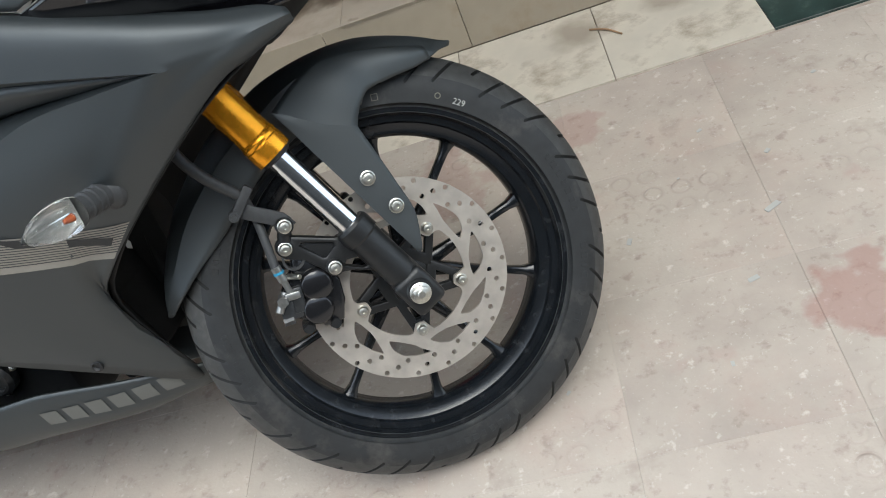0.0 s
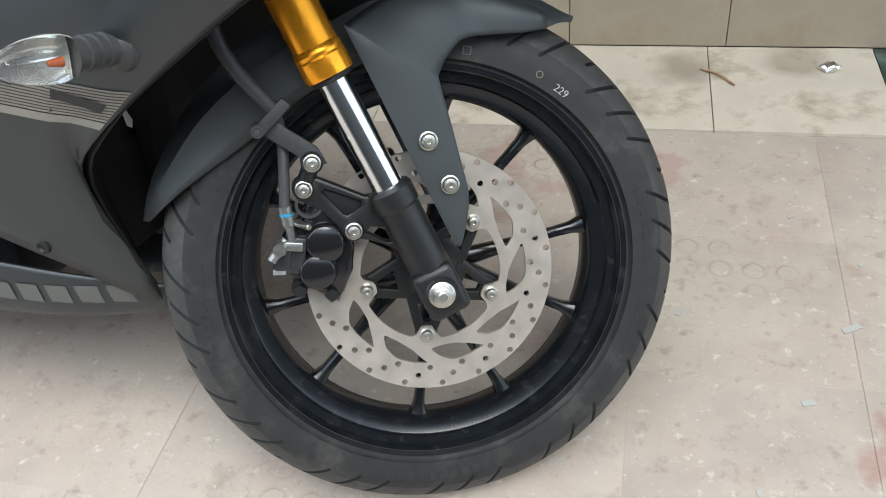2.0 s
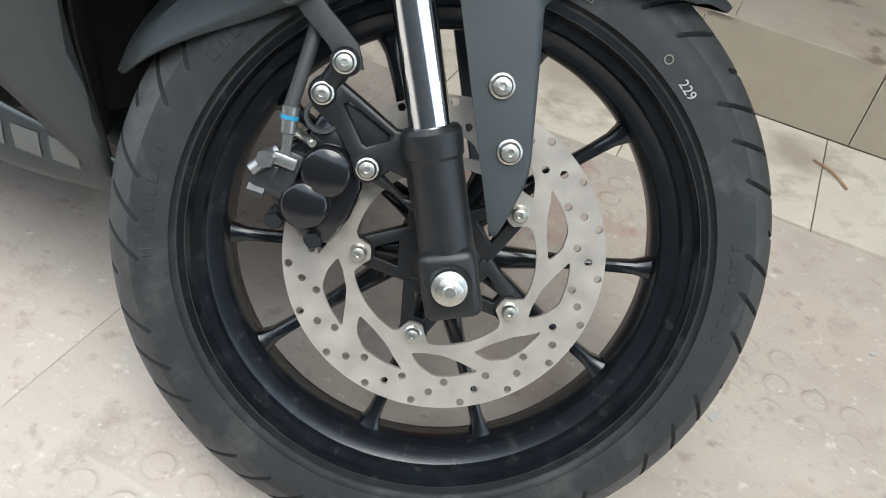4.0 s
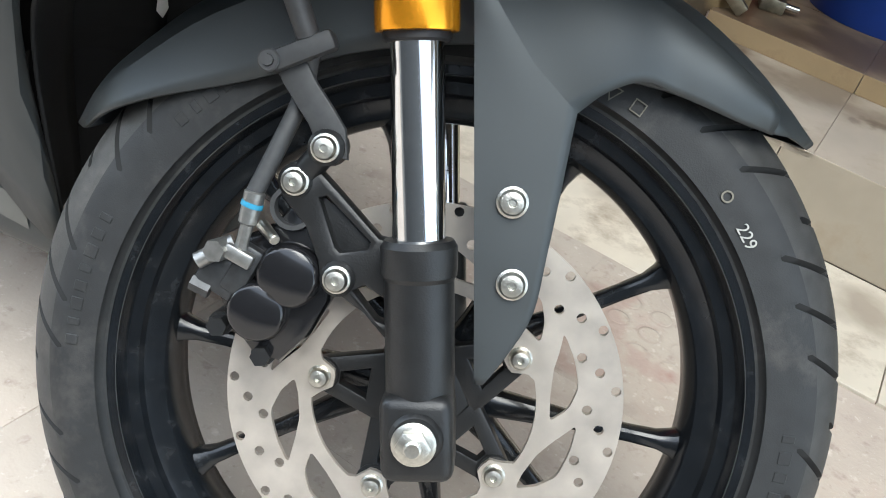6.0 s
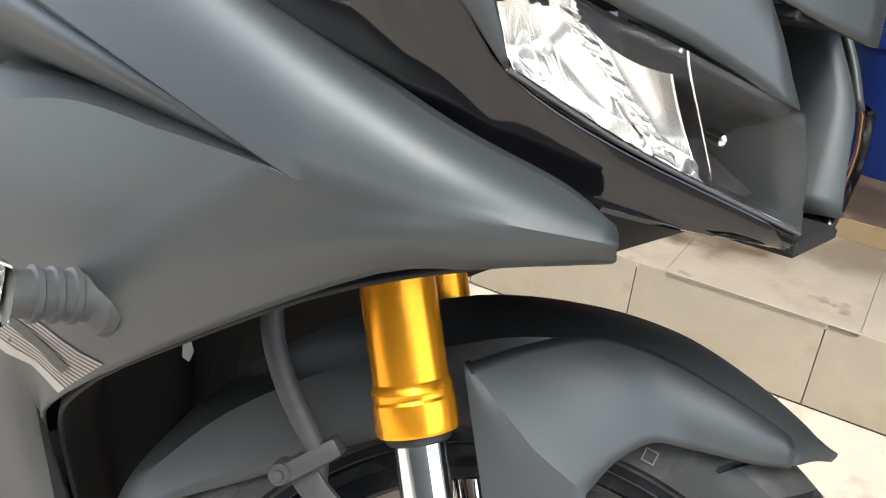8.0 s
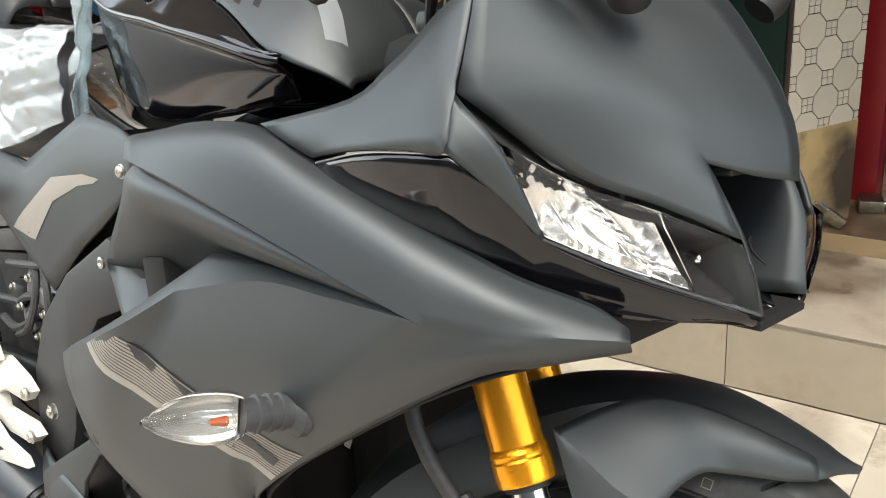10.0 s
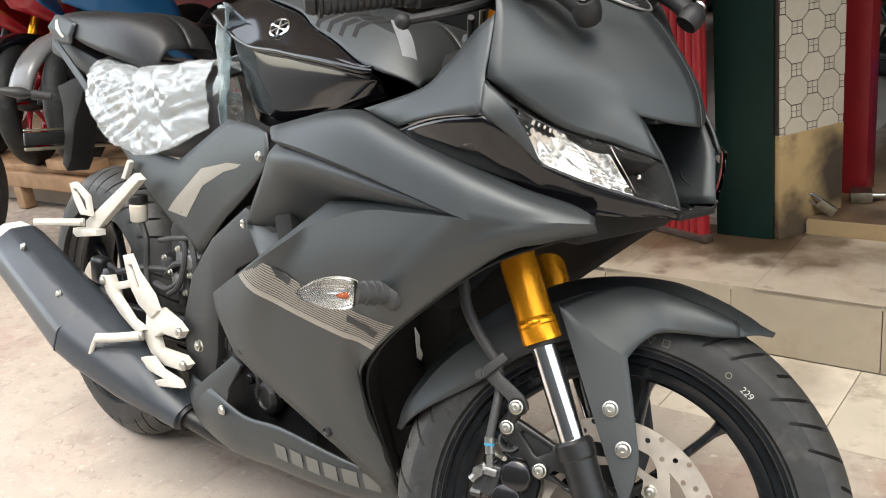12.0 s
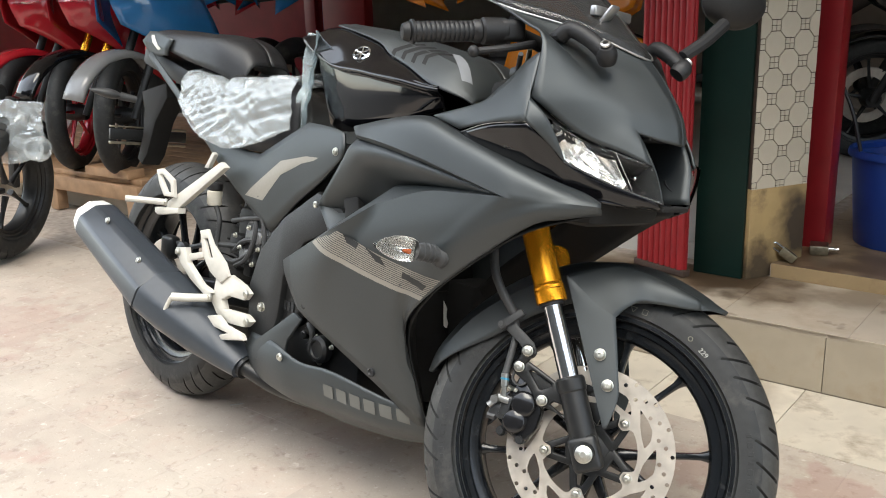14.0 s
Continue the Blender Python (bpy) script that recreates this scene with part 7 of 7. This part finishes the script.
blotches(MARBLE, ((0.17, 2.03, 0, 0.10, 0.5), (-0.25, 2.05, 0, 0.16, 0.45), (0.40, 2.06, 0, 0.10, 0.4)), (0.13, 0.085, 0.05))


def tile_mesh(name, sx, sy, sz, material):
    bm = bmesh.new()
    cube_into(bm, (sx, sy, sz), None, 0.0005, 1)
    ob = part(name, bm, material, None, "", 0)
    me = ob.data
    bpy.data.objects.remove(ob)
    return me


GRID = Matrix.Translation((.388, 1.776, 0)) @ Matrix.Rotation(radians(-3.2), 4, "Z")
tile = tile_mesh("floor_tile", .30597, .30597, .012, FLOOR_TILE)
for i in range(-15, 3):
    for j in range(-9, 0):
        ob = new("floor_tile", tile)
        ob.parent = floor
        ob.matrix_local = GRID @ Matrix.Translation(((i + .5) * .306, (j + .5) * .306, -.0062 + .0003 * math.sin(i * 3.1 + j * 5.7)))
strip = tile_mesh("strip_tile", .331, .328, .012, MARBLE)
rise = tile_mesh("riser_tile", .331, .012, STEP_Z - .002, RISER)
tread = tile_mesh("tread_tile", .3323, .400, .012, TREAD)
low = tile_mesh("sill_riser_tile", .331, .012, SILL_Z - STEP_Z - .001, SILL_RISER)
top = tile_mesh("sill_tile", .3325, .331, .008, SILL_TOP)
green = tile_mesh("green_tile", .331, .328, .012, GREEN_STONE)
for i in range(-6, 9):
    x = .044 + .333 * i
    ob = new("strip_tile", strip if x < .55 else green)
    ob.parent = floor
    ob.matrix_local = TURN @ Matrix.Translation((x, FLOOR_EDGE + .164, -.006))
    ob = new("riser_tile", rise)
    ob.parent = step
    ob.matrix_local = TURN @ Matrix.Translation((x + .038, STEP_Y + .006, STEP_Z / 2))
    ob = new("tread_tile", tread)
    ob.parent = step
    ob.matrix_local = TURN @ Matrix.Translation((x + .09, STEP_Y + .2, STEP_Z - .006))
    if x > -.2:
        ob = new("sill_riser_tile", low)
        ob.parent = sill
        ob.matrix_local = TURN @ Matrix.Translation((x - .24, SILL_Y + .006, (SILL_Z + STEP_Z) / 2))
        for j in range(7):
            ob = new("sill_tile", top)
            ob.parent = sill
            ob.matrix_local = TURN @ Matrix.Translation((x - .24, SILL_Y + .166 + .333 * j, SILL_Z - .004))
